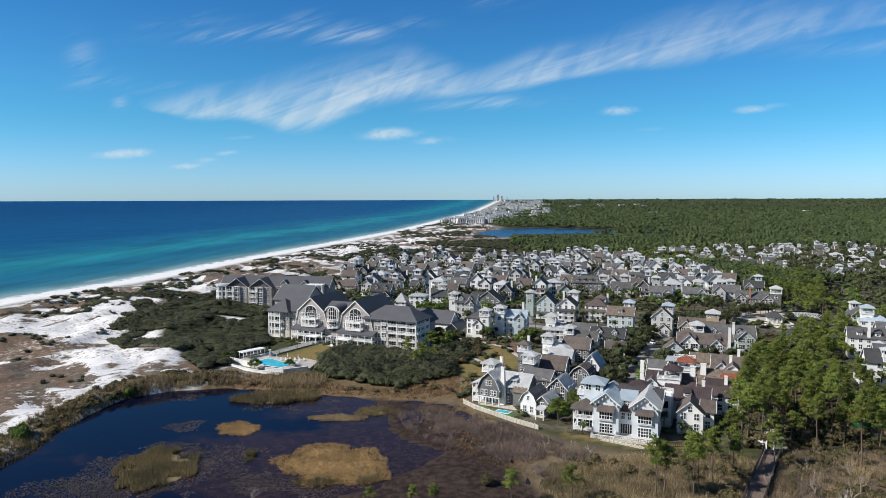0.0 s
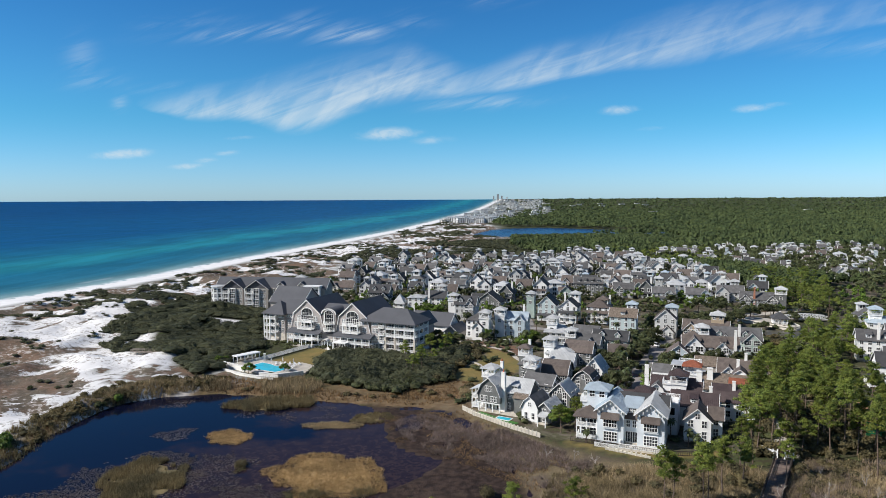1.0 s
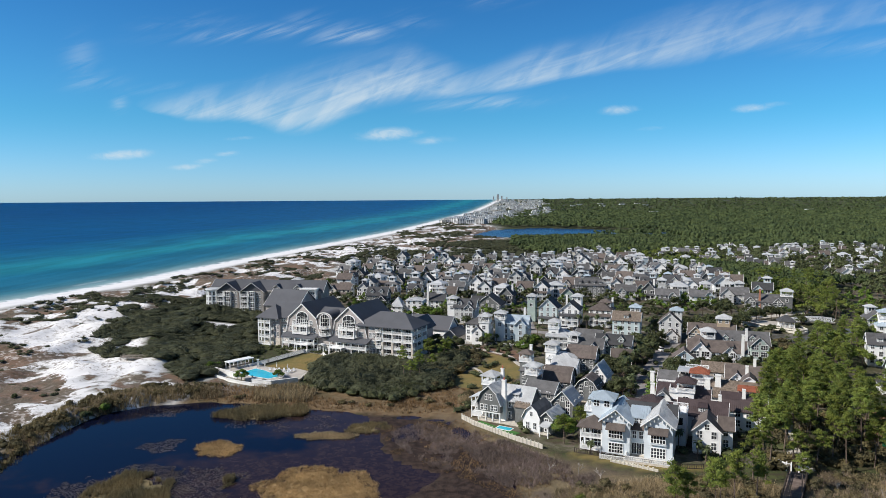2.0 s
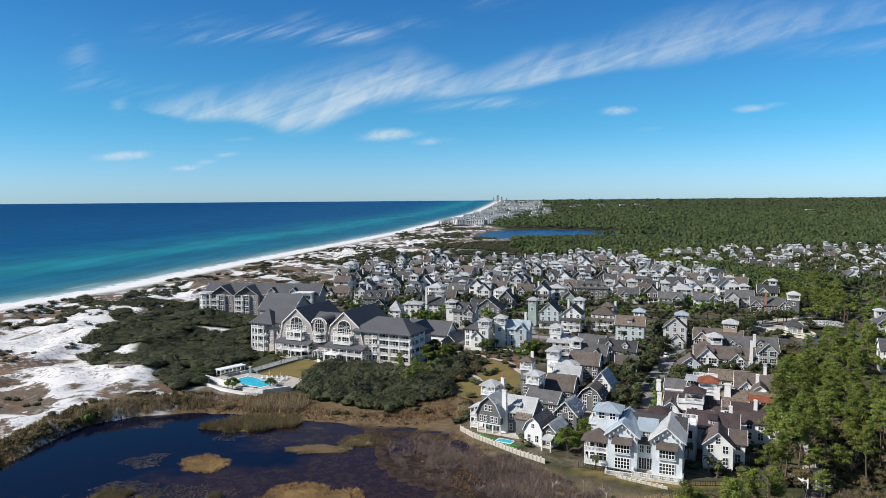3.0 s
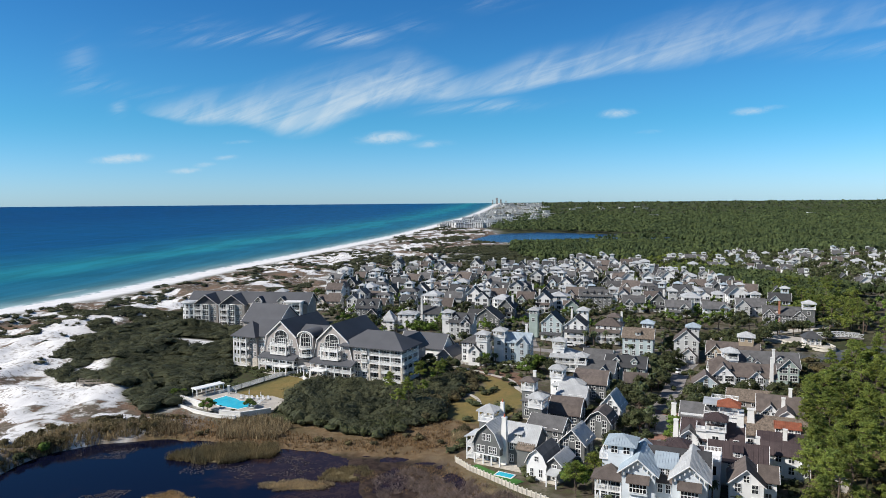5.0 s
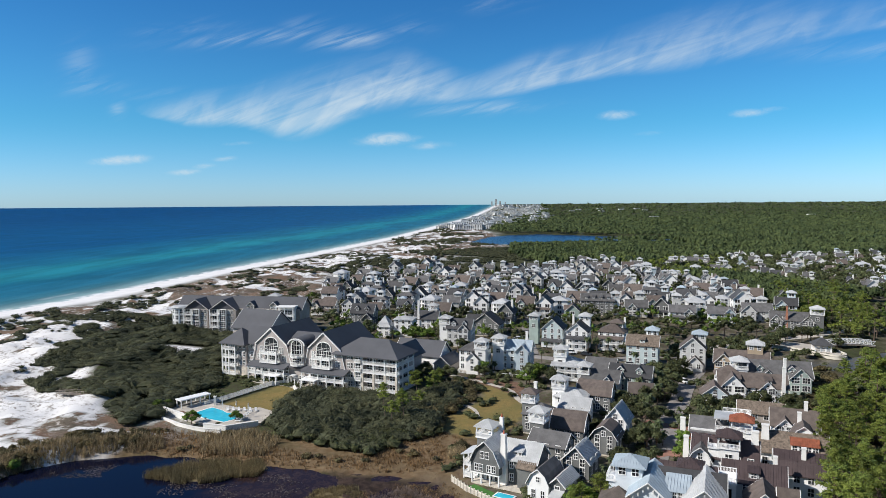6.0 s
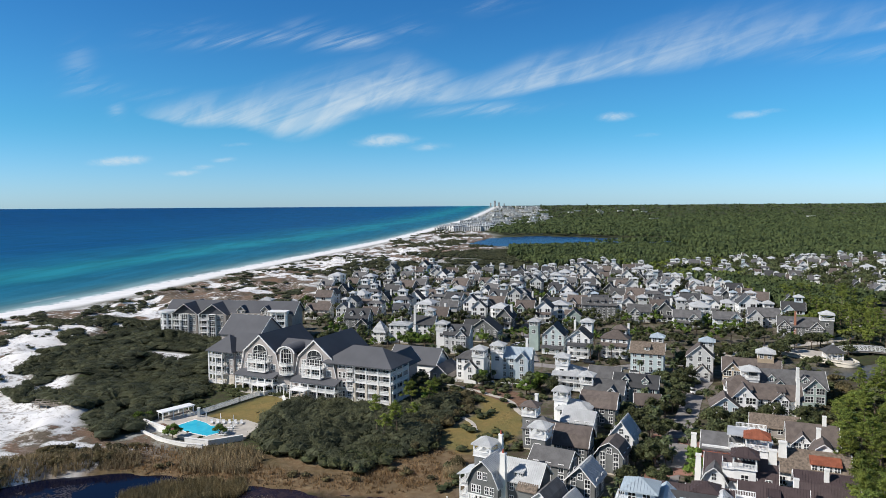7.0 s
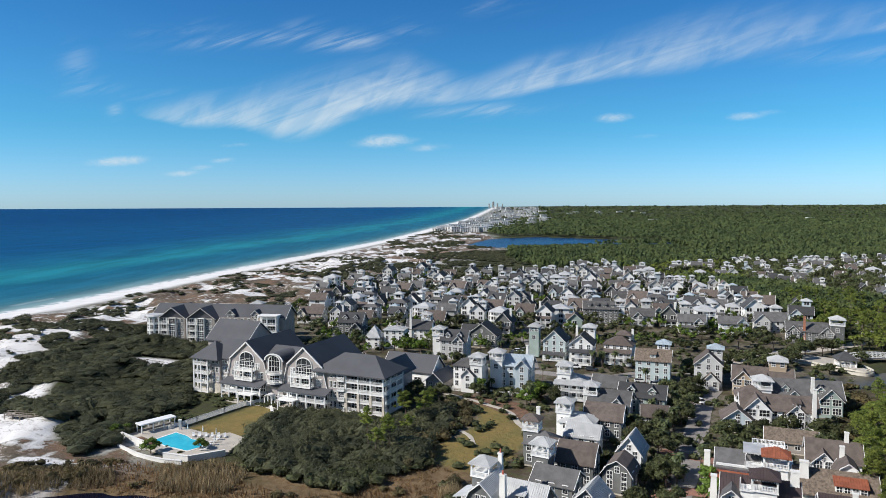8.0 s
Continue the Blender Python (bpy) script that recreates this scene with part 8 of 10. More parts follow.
for x, y, k, s in ((56, 171, 1, 0.8), (58.5, 166, 0, 0.8), (60, 165, 2, 0.8), (35, 170, 2, 0.7), (57, 216, 1, 1.0), (59, 222, 2, 1.0), (60, 236, 0, 1.0), (62, 239, 1, 1.0), (54, 232, 0, 0.9), (68, 250, 1, 1.0), (66, 262, 0, 1.0), (74, 268, 1, 0.9), (41, 195, 1, 0.8), (39, 193, 0, 0.8), (-9, 352, 1, 1.0), (-30, 372, 0, 1.0), (-26, 354, 1, 1.0), (-18, 352, 2, 1.0), (-40, 370, 1, 1.0), (2, 322, 1, 1.0)):
    PALMS[k].put(x, y, x * 29, scale=s)
for x, y, k, s in ((6, 318, 0, 1.0), (10, 322, 1, 0.9), (-2, 318, 2, 1.0), (14, 310, 0, 1.0), (62, 320, 1, 1.0), (66, 322, 0, 1.1), (70, 320, 1, 1.0), (85, 294, 0, 1.0), (88, 300, 1, 0.9), (33, 275, 1, 1.0), (74, 296, 1, 0.9), (38, 330, 0, 1.0), (30, 338, 1, 1.1), (26, 346, 0, 1.0), (-52, 396, 1, 1.0), (64, 218, 1, 0.9), (63, 208, 0, 0.8)):
    PALMS[k].put(x, y, x * 29, scale=s)
far_grove("town_trees", "dark evergreen trees between the town houses", FAR_OAKS, [q for q in TOWN if q[1] > 300], 5.8, 65, 0.65, 1.1, -1.0, 540)
grove(OAKS[:3] + PALMS, [(0, 300), (40, 268), (60, 200), (100, 215), (140, 300), (190, 350), (150, 345), (60, 325), (-40, 345)], 5.4, 68, 0.5, 0.85, -1.0, 80)
far_grove("town_trees", "evergreen trees among the far houses", FAR_OAKS[:2], HILLTOP, 7.0, 66, 0.9, 1.4, -1.5, 420)
far_grove("town_trees", "evergreen trees among the houses beyond the pines", FAR_OAKS, EASTSIDE, 6.5, 67, 0.8, 1.2, -1.0, 160)
for x, y, k, s in ((9.1, 140.5, 2, 1.1), (-45, 155.5, 2, 1.0), (-23, 143, 2, 1.0), (-31, 142, 2, 1.1), (8.5, 216, 2, 1.2), (-106, 170, 0, 2.0), (-104, 166, 0, 1.6), (-150, 214, 0, 1.6), (-153, 212, 0, 1.2), (-160, 196, 0, 1.6), (-164, 199, 0, 1.4),
                   (-158, 192, 0, 1.3), (-128, 216, 1, 0.8), (-96, 205, 0, 1.3), (-98, 200, 1, 1.3), (28, 248, 1, 0.8), (26, 262, 1, 1.0), (30, 262, 1, 0.9), (24, 268, 1, 0.9), (30, 252, 1, 0.7), (-58, 236, 1, 0.7), (-63, 240, 1, 0.6), (22, 282, 1, 1.0), (14, 284, 1, 1.1)):
    BUSHES[k].put(x, y, x * 17, scale=s)


def scrub(name, poly, spacing, leaf, label, seed, low=0.8, high=2.4, count=60, size=0.5, patchy=0.0, wide=2.1, lump=14):
    """A thicket: many low rounded clumps with leaf sprays."""
    g = np.random.RandomState(seed)
    x, y = scatter(poly, spacing, g)
    lumps = fbm(x, y, lump, 3, seed % 13)
    keep = (lumps > patchy) & (np.hypot((x + 103) / 12, (y - 333) / 9) > 1)
    x, y, lumps = x[keep], y[keep], lumps[keep]
    z = heights(x, y)
    tall = low + (high - low) * lumps
    centres = np.stack([x, y, z + tall * 0.5], 1)
    r = wide * (0.6 + 0.6 * g.rand(len(x)))
    radii = np.stack([r, r, np.maximum(tall * 0.62, 0.3)], 1)
    stuff(name, np.concatenate([cores(centres, radii * 0.86, g, 0.22), leaves(centres, radii, count, size, g, 0.9, 1.2, 0.8)]), leaf, label, "shrubs")


SCRUB_FRONT = [(-46, 242), (-44, 256), (-40, 270), (-24, 266), (-10, 258), (1, 269), (8, 274), (11, 266), (8, 254), (3, 242), (2, 230), (-2, 222), (-14, 214), (-30, 220), (-40, 228)]
scrub("scrub_thicket", SCRUB_WEST, 2.5, LEAF_SCRUB, "dense dark evergreen scrub oak thicket on the dunes", 71, 0.7, 3.4, 110, 0.36, 0.22, 3.0, 20)
scrub("scrub_thicket", SCRUB_FRONT, 2.3, LEAF_SCRUB, "dense dark evergreen thicket below the inn", 72, 0.8, 4.4, 120, 0.36, 0.22, 2.7, 13)
scrub("russet_thicket", [(-2, 224), (4, 232), (8, 248), (14, 258), (15, 276), (4, 274), (-2, 262), (-6, 240)], 2.4, LEAF_RUSSET, "russet and olive shrubs beside the lawn", 73, 1.2, 3.2, 70, 0.45)
scrub("marsh_edge_shrubs", [(-40, 226), (-14, 212), (4, 228), (-4, 232), (-20, 224), (-38, 232)], 2.4, LEAF_OAK, "grey green shrubs along the marsh edge", 74, 1.0, 2.6, 60, 0.4)
scrub("dune_scrub", [(-230, 330), (-215, 470), (-190, 600), (-150, 760), (-120, 900), (-40, 890), (-80, 760), (-100, 600), (-80, 440), (-120, 400), (-170, 400), (-190, 340)], 5.0, LEAF_SCRUB, "low dark scrub in the dune hollows", 75, 0.2, 1.8, 40, 0.6, 0.56, 2.6, 26)
scrub("dune_scrub", [(-150, 306), (-160, 352), (-140, 370), (-124, 300), (-112, 268), (-122, 266), (-138, 280)], 2.0, LEAF_SCRUB, "fingers of dark scrub reaching into the sand", 84, 0.4, 2.2, 50, 0.5, 0.54, 1.9, 16)
scrub("dune_scrub", [(-150, 350), (-164, 360), (-178, 392), (-206, 408), (-204, 418), (-170, 412), (-128, 416), (-128, 402), (-146, 380)], 1.9, LEAF_SCRUB, "patches of dark scrub between white sand", 83, 0.3, 2.2, 60, 0.42, 0.44, 1.9, 14)
scrub("dune_scrub", [(-260, 240), (-240, 330), (-190, 400), (-140, 310), (-110, 240), (-120, 190), (-200, 190)], 3.5, LEAF_SCRUB, "scattered low shrubs on white sand", 76, 0.2, 0.9, 40, 0.35, 0.72, 1.2, 9)
scrub("garden_shrubs", TOWN, 4.6, LEAF_OAK, "dark green garden shrubs between the houses", 77, 0.5, 2.0, 12, 0.6, 0.46, 1.6, 9)
scrub("back_dune_scrub", [(-68, 612), (-10, 652), (44, 632), (96, 668), (146, 724), (178, 800), (170, 860), (150, 1000), (85, 1010), (20, 990), (-20, 900), (-60, 800), (-105, 640)], 4.2, LEAF_SCRUB, "olive scrub between town and lake", 78, 0.4, 3.2, 30, 0.9, 0.47, 2.6, 30)
scrub("back_dune_scrub", [(-60, 1000), (40, 990), (40, 1090), (90, 1330), (20, 1600), (-30, 1450), (-80, 1200)], 9.0, LEAF_SCRUB, "brown and olive scrub behind the far dunes", 79, 0.5, 2.5, 24, 1.4, 0.48, 4.5, 60)
scrub("inn_hedges", [(-79, 280), (-72, 290), (-64, 288), (-58, 281), (-66, 262), (-76, 260)], 1.9, LEAF_OAK, "mixed garden shrubs beside the picket fence", 89, 0.3, 1.5, 50, 0.3, 0.34, 1.1, 6)
scrub("inn_hedges", [(-66, 286), (-44, 274), (-43, 278), (-64, 290)], 1.8, LEAF_OAK, "clipped garden shrubs before the inn", 80, 0.4, 1.4, 50, 0.3, 0.25, 1.0, 5)


def reeds(name, poly, spacing, low, high, width, mat, label, seed, per=4, patchy=0.0, lump=8, level=None, lean=0.22):
    g = np.random.RandomState(seed)
    x, y = scatter(poly, spacing, g)
    keep = fbm(x, y, lump, 3, seed % 11) > patchy
    x, y = x[keep], y[keep]
    z = heights(x, y) if level is None else np.full(len(x), level)
    stuff(name, blades(np.stack([x, y, z - 0.05], 1), low, high, width, g, lean, per), mat, label)


def oval(cx, cy, rx, ry, seed, c=44):
    g = np.random.RandomState(seed)
    p, q, r = g.rand(3) * 6.283
    ragged = lambda a: 1 + 0.13 * math.sin(2 * a + p) + 0.09 * math.sin(5 * a + q) + 0.07 * math.sin(9 * a + r) + 0.10 * (g.rand() - 0.5)
    return [(cx + rx * k * math.cos(a), cy + ry * k * math.sin(a)) for a, k in ((a, ragged(a)) for a in np.linspace(0, 6.283, c, endpoint=False))]


# floating mats of reed in the pond
MATS = ((oval(-25, 152.5, 11, 11.5, 1), REED_GOLD, "dry golden reed island in the pond", 0.12, 0.4), (oval(-54, 176.5, 4.8, 5.0, 2), REED_GOLD, "small golden reed island in the pond", 0.12, 0.4),
        (oval(-64, 150, 8.5, 10, 3), REED_OLIVE, "grey green reed island with sedge", 0.3, 1.3), (oval(-50, 204, 11.5, 5.5, 4), REED_OLIVE, "olive reed bed at the pond edge", 0.7, 1.8),
        (oval(-29, 185, 6.5, 2.8, 5), REED_TAN, "thin strip of tan sedge in shallow water", 0.15, 0.5), (oval(-19, 191, 5.5, 3.6, 6), REED_OLIVE, "patchy olive sedge in shallow water", 0.15, 0.6))
for i, (poly, mat, label, low, high) in enumerate(MATS):
    s = Shape()
    cx, cy = sum(p[0] for p in poly) / len(poly), sum(p[1] for p in poly) / len(poly)
    ring = [(x, y, POND_Z - 0.3) for x, y in poly]
    top = [(cx + (x - cx) * 0.80, cy + (y - cy) * 0.80, POND_Z + 0.10) for x, y in poly]
    s.hull(ring, top)
    tagged(new("reed_mat", s.mesh("reed_mat", [REED_OLIVE if mat is REED_OLIVE else REED_GOLD])), label, "reed bed", "reed islands")
    reeds("reed_tufts", [(cx + (x - cx) * 1.12, cy + (y - cy) * 1.12) for x, y in poly], 0.32, low, high, 0.12, mat, label.replace("island", "tufts").replace("bed", "tufts"), 90 + i, 6, 0.36 if mat is REED_OLIVE else 0.16, 5, level=POND_Z + 0.13, lean=0.9 if mat is REED_GOLD else 0.3)
reeds("reeds", oval(-26.5, 141.5, 2.6, 1.8, 8), 0.35, 0.5, 1.5, 0.12, REED_OLIVE, "olive sedge at the island rim", 98, 7, 0.2, level=POND_Z)
reeds("reeds", oval(-16, 143, 2.4, 2.0, 9), 0.4, 0.5, 1.3, 0.12, REED_OLIVE, "olive sedge beside the golden island", 97, 6, 0.2, level=POND_Z)
reeds("reeds", oval(-45.5, 158, 1.3, 1.3, 10), 0.3, 0.8, 1.8, 0.12, REED_OLIVE, "lone olive sedge tussock in the pond", 96, 8, 0.1, level=POND_Z)
reeds("bank_reeds", [(-97, 203), (-90, 209), (-80, 214), (-66, 217), (-68, 223), (-82, 221), (-94, 214), (-101, 207)], 0.5, 0.8, 2.0, 0.12, REED_TAN, "tall tan and grey reeds along the pond bank", 95, 6, 0.3, 5)
scrub("bank_brush", [(-102, 146), (-99, 163), (-101, 184), (-99, 201), (-93, 208), (-84, 215), (-72, 219), (-74, 228), (-88, 226), (-98, 218), (-108, 205), (-111, 184), (-111, 158)], 1.9, LEAF_RUSSET, "brown and olive brush along the pond bank", 85, 0.4, 1.6, 50, 0.36, 0.48, 1.2, 8)
scrub("bank_brush", [(-78, 219), (-60, 216), (-40, 214), (-20, 208), (0, 204), (6, 212), (-10, 216), (-36, 226), (-60, 232), (-78, 230)], 2.6, LEAF_RUSSET, "rusty brush on the marsh edge", 86, 0.3, 1.3, 40, 0.35, 0.50, 1.2, 7)
# banks and fen
reeds("reeds", oval(7.5, 211.5, 2.2, 2.6, 21), 0.35, 1.2, 2.6, 0.10, REED_TAN, "tall pale sedge clump beside the cottage", 111, 7, 0.1)
reeds("bank_reeds", [(-100, 148), (-97, 163), (-99, 184), (-97, 200), (-92, 207), (-84, 213), (-70, 217), (-72, 224), (-86, 222), (-98, 216), (-107, 205), (-110, 184), (-110, 158)], 0.7, 0.4, 1.4, 0.20, REED_OLIVE, "olive brown reeds along the pond bank", 101, 7, 0.16, 6)
reeds("bank_reeds", [(-76, 217), (-50, 210), (-24, 205), (-4, 201), (2, 206), (-8, 212), (-26, 212), (-44, 222), (-58, 230), (-76, 232)], 0.8, 0.3, 1.1, 0.2, REED_RUST, "rusty gold marsh grass on the bank", 102, 4, 0.25, 7)
reeds("bank_reeds", [(-16, 212), (3, 201), (9, 208), (11, 220), (4, 229), (-2, 234), (-8, 226)], 0.7, 0.25, 0.9, 0.14, REED_RUST, "rusty grass between thicket and cottage", 110, 5, 0.34, 6, lean=0.5)
reeds("bank_reeds", [(-56, 214), (-40, 212), (-38, 222), (-46, 230), (-58, 226)], 0.7, 1.2, 2.8, 0.16, REED_TAN, "tall tan cattails below the pool", 103, 5, 0.2, 6)
reeds("marsh_twigs", [(4, 196), (-8, 199), (-16, 190), (-12, 172), (2, 160), (12, 150), (22, 140), (30, 150), (26, 166), (8, 190)], 0.6, 0.15, 0.6, 0.11, REED_RUST, "low brown stubble on the peat", 104, 5, 0.47, 4, lean=0.8)
reeds("marsh_twigs", [(8, 190), (26, 166), (34, 158), (24, 140), (14, 152), (6, 176)], 0.5, 0.4, 1.4, 0.08, TWIG, "dense bare twigs below the garden wall", 105, 8, 0.34, 6, lean=0.5)
reeds("twig_thicket", [(-13, 188), (-4, 194), (6, 184), (16, 172), (22, 162), (14, 152), (9, 160), (-1, 163), (-10, 176)], 0.45, 0.3, 1.2, 0.09, TWIG, "grey mauve leafless thicket on the peat", 87, 8, 0.46, 5, lean=0.7)
FEN = [(24, 150), (48, 156), (66, 156), (72, 150), (62, 128), (30, 110), (20, 120), (20, 140)]
reeds("cattails", FEN, 0.45, 0.5, 1.6, 0.085, REED_TAN, "tall tan cattails in the fen", 106, 8, 0.36, 8, lean=0.3)
reeds("fen_sedge", FEN, 0.5, 0.3, 1.2, 0.09, REED_OLIVE, "olive sedge and brush in the fen", 107, 8, 0.42, 11, lean=0.4)
reeds("cattails", [(61.5, 127), (75.5, 150), (82, 157), (112, 154), (120, 120), (90, 100), (66, 106)], 0.55, 0.5, 1.7, 0.09, REED_TAN, "tan reeds beside the boardwalk", 108, 8, 0.40, 8, lean=0.3)
reeds("marsh_twigs", [(61.5, 127), (75.5, 150), (82, 157), (112, 154), (120, 120), (90, 100), (66, 106)], 0.7, 0.5, 1.9, 0.08, TWIG, "bare brush beside the boardwalk", 109, 8, 0.4, 9, lean=0.5)
scrub("fen_brush", [(26, 152), (66, 156), (72, 148), (84, 156), (114, 158), (118, 132), (66, 122), (30, 128)], 3.4, LEAF_RUSSET, "olive brown brush in the fen", 81, 0.5, 2.2, 60, 0.4, 0.50, 1.4, 9)
scrub("fen_brush", [(63, 126), (76, 147), (83, 156), (112, 156), (118, 126), (90, 104)], 2.2, LEAF_RUSSET, "dark olive brush among bleached trunks", 88, 0.3, 1.7, 50, 0.34, 0.40, 1.3, 7)
scrub("wood_floor_brush", [(70, 160), (104, 156), (112, 180), (124, 246), (150, 300), (126, 292), (108, 240), (84, 190)], 3.0, LEAF_RUSSET, "olive brown undergrowth below the pines", 82, 0.8, 3.0, 50, 0.5, 0.30, 1.6, 9)


def lily_pads(seed):
    g = np.random.RandomState(seed)
    out = []
    for poly, gap, patchy in ((oval(-76, 205, 10, 4, 11), 0.9, 0.42), (oval(-65, 179, 8, 5, 12), 0.8, 0.42), (oval(-68, 150, 16, 15, 13), 0.8, 0.46), (oval(-50, 148, 14, 18, 14), 1.0, 0.44), (oval(-34, 140, 18, 10, 15), 1.0, 0.45), (oval(-78, 138, 12, 8, 16), 0.9, 0.42), (oval(-42, 196, 14, 8, 17), 1.2, 0.5)):
        x, y = scatter(poly, gap * 0.4, g)
        keep = fbm(x, y, 7, 4, 3) > patchy
        x, y = x[keep], y[keep]
        r, t = 0.08 + 0.14 * g.rand(len(x)), g.rand(len(x)) * 6.283
        z = np.full(len(x), POND_Z + 0.03)
        for o in (0, math.pi):
            corner = [np.stack([x + r * np.cos(t + o + d), y + r * np.sin(t + o + d), z], 1) for d in (-1.57, 0, 1.57)]
            out.append(np.stack(corner, 1))
    return np.concatenate(out)


stuff("lily_pads", lily_pads(19), LILY, "brown floating lily pads on the pond", "water plants")


def woods(seed):
    """The forest to the horizon: crowns near, broad canopies far off."""
    g = np.random.RandomState(seed)
    c = 90000
    depth = 1 / (1 / 5000 + (1 / 420 - 1 / 5000) * g.rand(c))
    x, y = (g.rand(c) * 2 - 1) * depth * 0.72, depth
    s = shore(x, y)
    ok = (y < 4900) & (s > np.interp(y, [400, 900, 1000, 1300, 1500, 1800, 2600, 4900], [300, 230, 225, 190, 150, 150, 200, 260]))
    ok &= (inside(x, y, LAKE) < -12) & (inside(x, y, TOWN) < -4) & (inside(x, y, HILLTOP) < -6) & (inside(x, y, EASTSIDE) < -6) & (inside(x, y, [(60, 1010), (46, 1090), (90, 1260), (150, 1330), (-200, 1500), (-200, 900)]) < 0)
    ok &= ~((y < 640) & (x < 190)) & ~((y < 1010) & (x < np.interp(y, [640, 760, 900, 1000], [120, 95, 70, 50]) + (fbm(x, y, 40, 3, 2) - 0.5) * 90))
    x, y = x[ok], y[ok]
    z = heights(x, y)
    r = np.interp(y, [400, 900, 1500, 3000, 5000], [2.3, 3.3, 5.0, 10, 19]) * (0.55 + 0.75 * g.rand(len(x)))
    tall = np.interp(y, [400, 900, 2000, 3200, 5000], [8, 10, 9, 5, 2.5]) * (0.75 + 0.35 * fbm(x, y, 90, 4, 9)) * np.where((y > 830) & (y < 1030) & (x < 330), 0.55, 1.0) * (0.70 + 0.55 * g.rand(len(x)))
    centres = np.stack([x, y, z + tall * 0.62], 1)
    radii = np.stack([r, r, tall * 0.42], 1)
    near = y < 1500
    spray = lambda pick, count, share: leaves(centres[pick], radii[pick], count, (radii[pick][:, 0] * share)[:, None, None], g, 0.95, 1.3, 0.7, 0.9)
    tris = [domes(centres, radii * (0.78, 0.78, 0.9), g, 0.45), spray(near, 18, 0.42), spray(~near, 8, 0.55)]
    return np.concatenate(tris)


stuff("forest", woods(23), LEAF_FAR, "pine forest reaching to the horizon", "forest")
# ---- pool terrace of the inn ----


def strip(points, width, z, thick):
    """A flat band of even width along a line."""
    s = Shape()
    left, right = [], []
    for i, (x, y) in enumerate(points):
        (ax, ay), (bx, by) = points[max(i - 1, 0)], points[min(i + 1, len(points) - 1)]
        d = math.hypot(bx - ax, by - ay)
        nx, ny = -(by - ay) / d * width / 2, (bx - ax) / d * width / 2
        left.append((x + nx, y + ny))
        right.append((x - nx, y - ny))
    for i in range(len(points) - 1):
        low = [right[i], right[i + 1], left[i + 1], left[i]]
        s.hull([(x, y, z - thick) for x, y in low], [(x, y, z) for x, y in low])
    return s


def curved(points, c=6):
    """Points along a smooth line through the given ones."""
    out = []
    p = [points[0]] + list(points) + [points[-1]]
    for a, b, d, e in zip(p, p[1:], p[2:], p[3:]):
        for i in range(c):
            t = i / c
            out.append(tuple(0.5 * (2 * b[k] + (d[k] - a[k]) * t + (2 * a[k] - 5 * b[k] + 4 * d[k] - e[k]) * t * t + (3 * b[k] - a[k] - 3 * d[k] + e[k]) * t ** 3) for k in (0, 1)))
    return out + [points[-1]]


def solid(name, shape, mat, label, category, group="", kind=""):
    return tagged(new(name, shape.mesh(name, [mat])), label, category, group, kind)


def flat_area(name, poly, z, thick, mat, label, category="paving"):
    s = Shape().hull([(x, y, z - thick) for x, y in poly], [(x, y, z) for x, y in poly])
    return solid(name, s, mat, label, category, kind="structure")


def pool_water():
    m = bpy.data.materials.new("pool_water")
    m.use_nodes = True
    k = Nodes(m.node_tree)
    where = k.add("ShaderNodeTexCoord").outputs["Object"]
    shader = k.add("ShaderNodeBsdfPrincipled")
    k.link(k.mix(k.ramp(k.noise(where, 0.25, 3), 0.3, 0.7), (0.03, 0.46, 0.62), (0.07, 0.58, 0.70)), shader.inputs["Base Color"])
    shader.inputs["Roughness"].default_value = 0.12
    shader.inputs["Specular IOR Level"].default_value = 0.3
    k.link(shader.outputs[0], k.add("ShaderNodeOutputMaterial").inputs[0])
    return m


POOLW = pool_water()
TERRACE = [(-79.0, 248.5), (-67.5, 239.2), (-56.0, 231.5), (-46.5, 236.0), (-45.0, 246.0), (-50.5, 250.5), (-54.5, 249.0), (-63.5, 254.5), (-68.5, 257.5)]
flat_area("pool_terrace", TERRACE, 0.75, 1.4, CONCRETE, "pale paved pool terrace")
flat_area("planting_bed", [(-76.5, 246.0), (-69.5, 240.8), (-66.0, 242.0), (-72.5, 247.5)], 0.86, 0.3, MULCH, "brown mulched planting bed", "flower bed")
pool = thing("swimming_pool", 0, 0, 0, "bright turquoise swimming pool with white coping", "pool", z=0.75)
PLINE = [(-68.6, 244.6), (-63.8, 240.6), (-57.0, 236.9), (-54.4, 239.6), (-54.6, 243.6), (-58.8, 245.2), (-60.8, 247.6), (-64.8, 250.6)]
part("coping", Shape().hull([(x, y, -0.2) for x, y in [(-61 + (a + 61) * 1.08, 243.5 + (b - 243.5) * 1.08) for a, b in PLINE]], [(x, y, 0.06) for x, y in [(-61 + (a + 61) * 1.08, 243.5 + (b - 243.5) * 1.08) for a, b in PLINE]]), CHIMNEY, pool)
part("water", Shape().hull([(x, y, -0.1) for x, y in PLINE], [(x, y, 0.075) for x, y in PLINE]), POOLW, pool, "bright turquoise pool water")


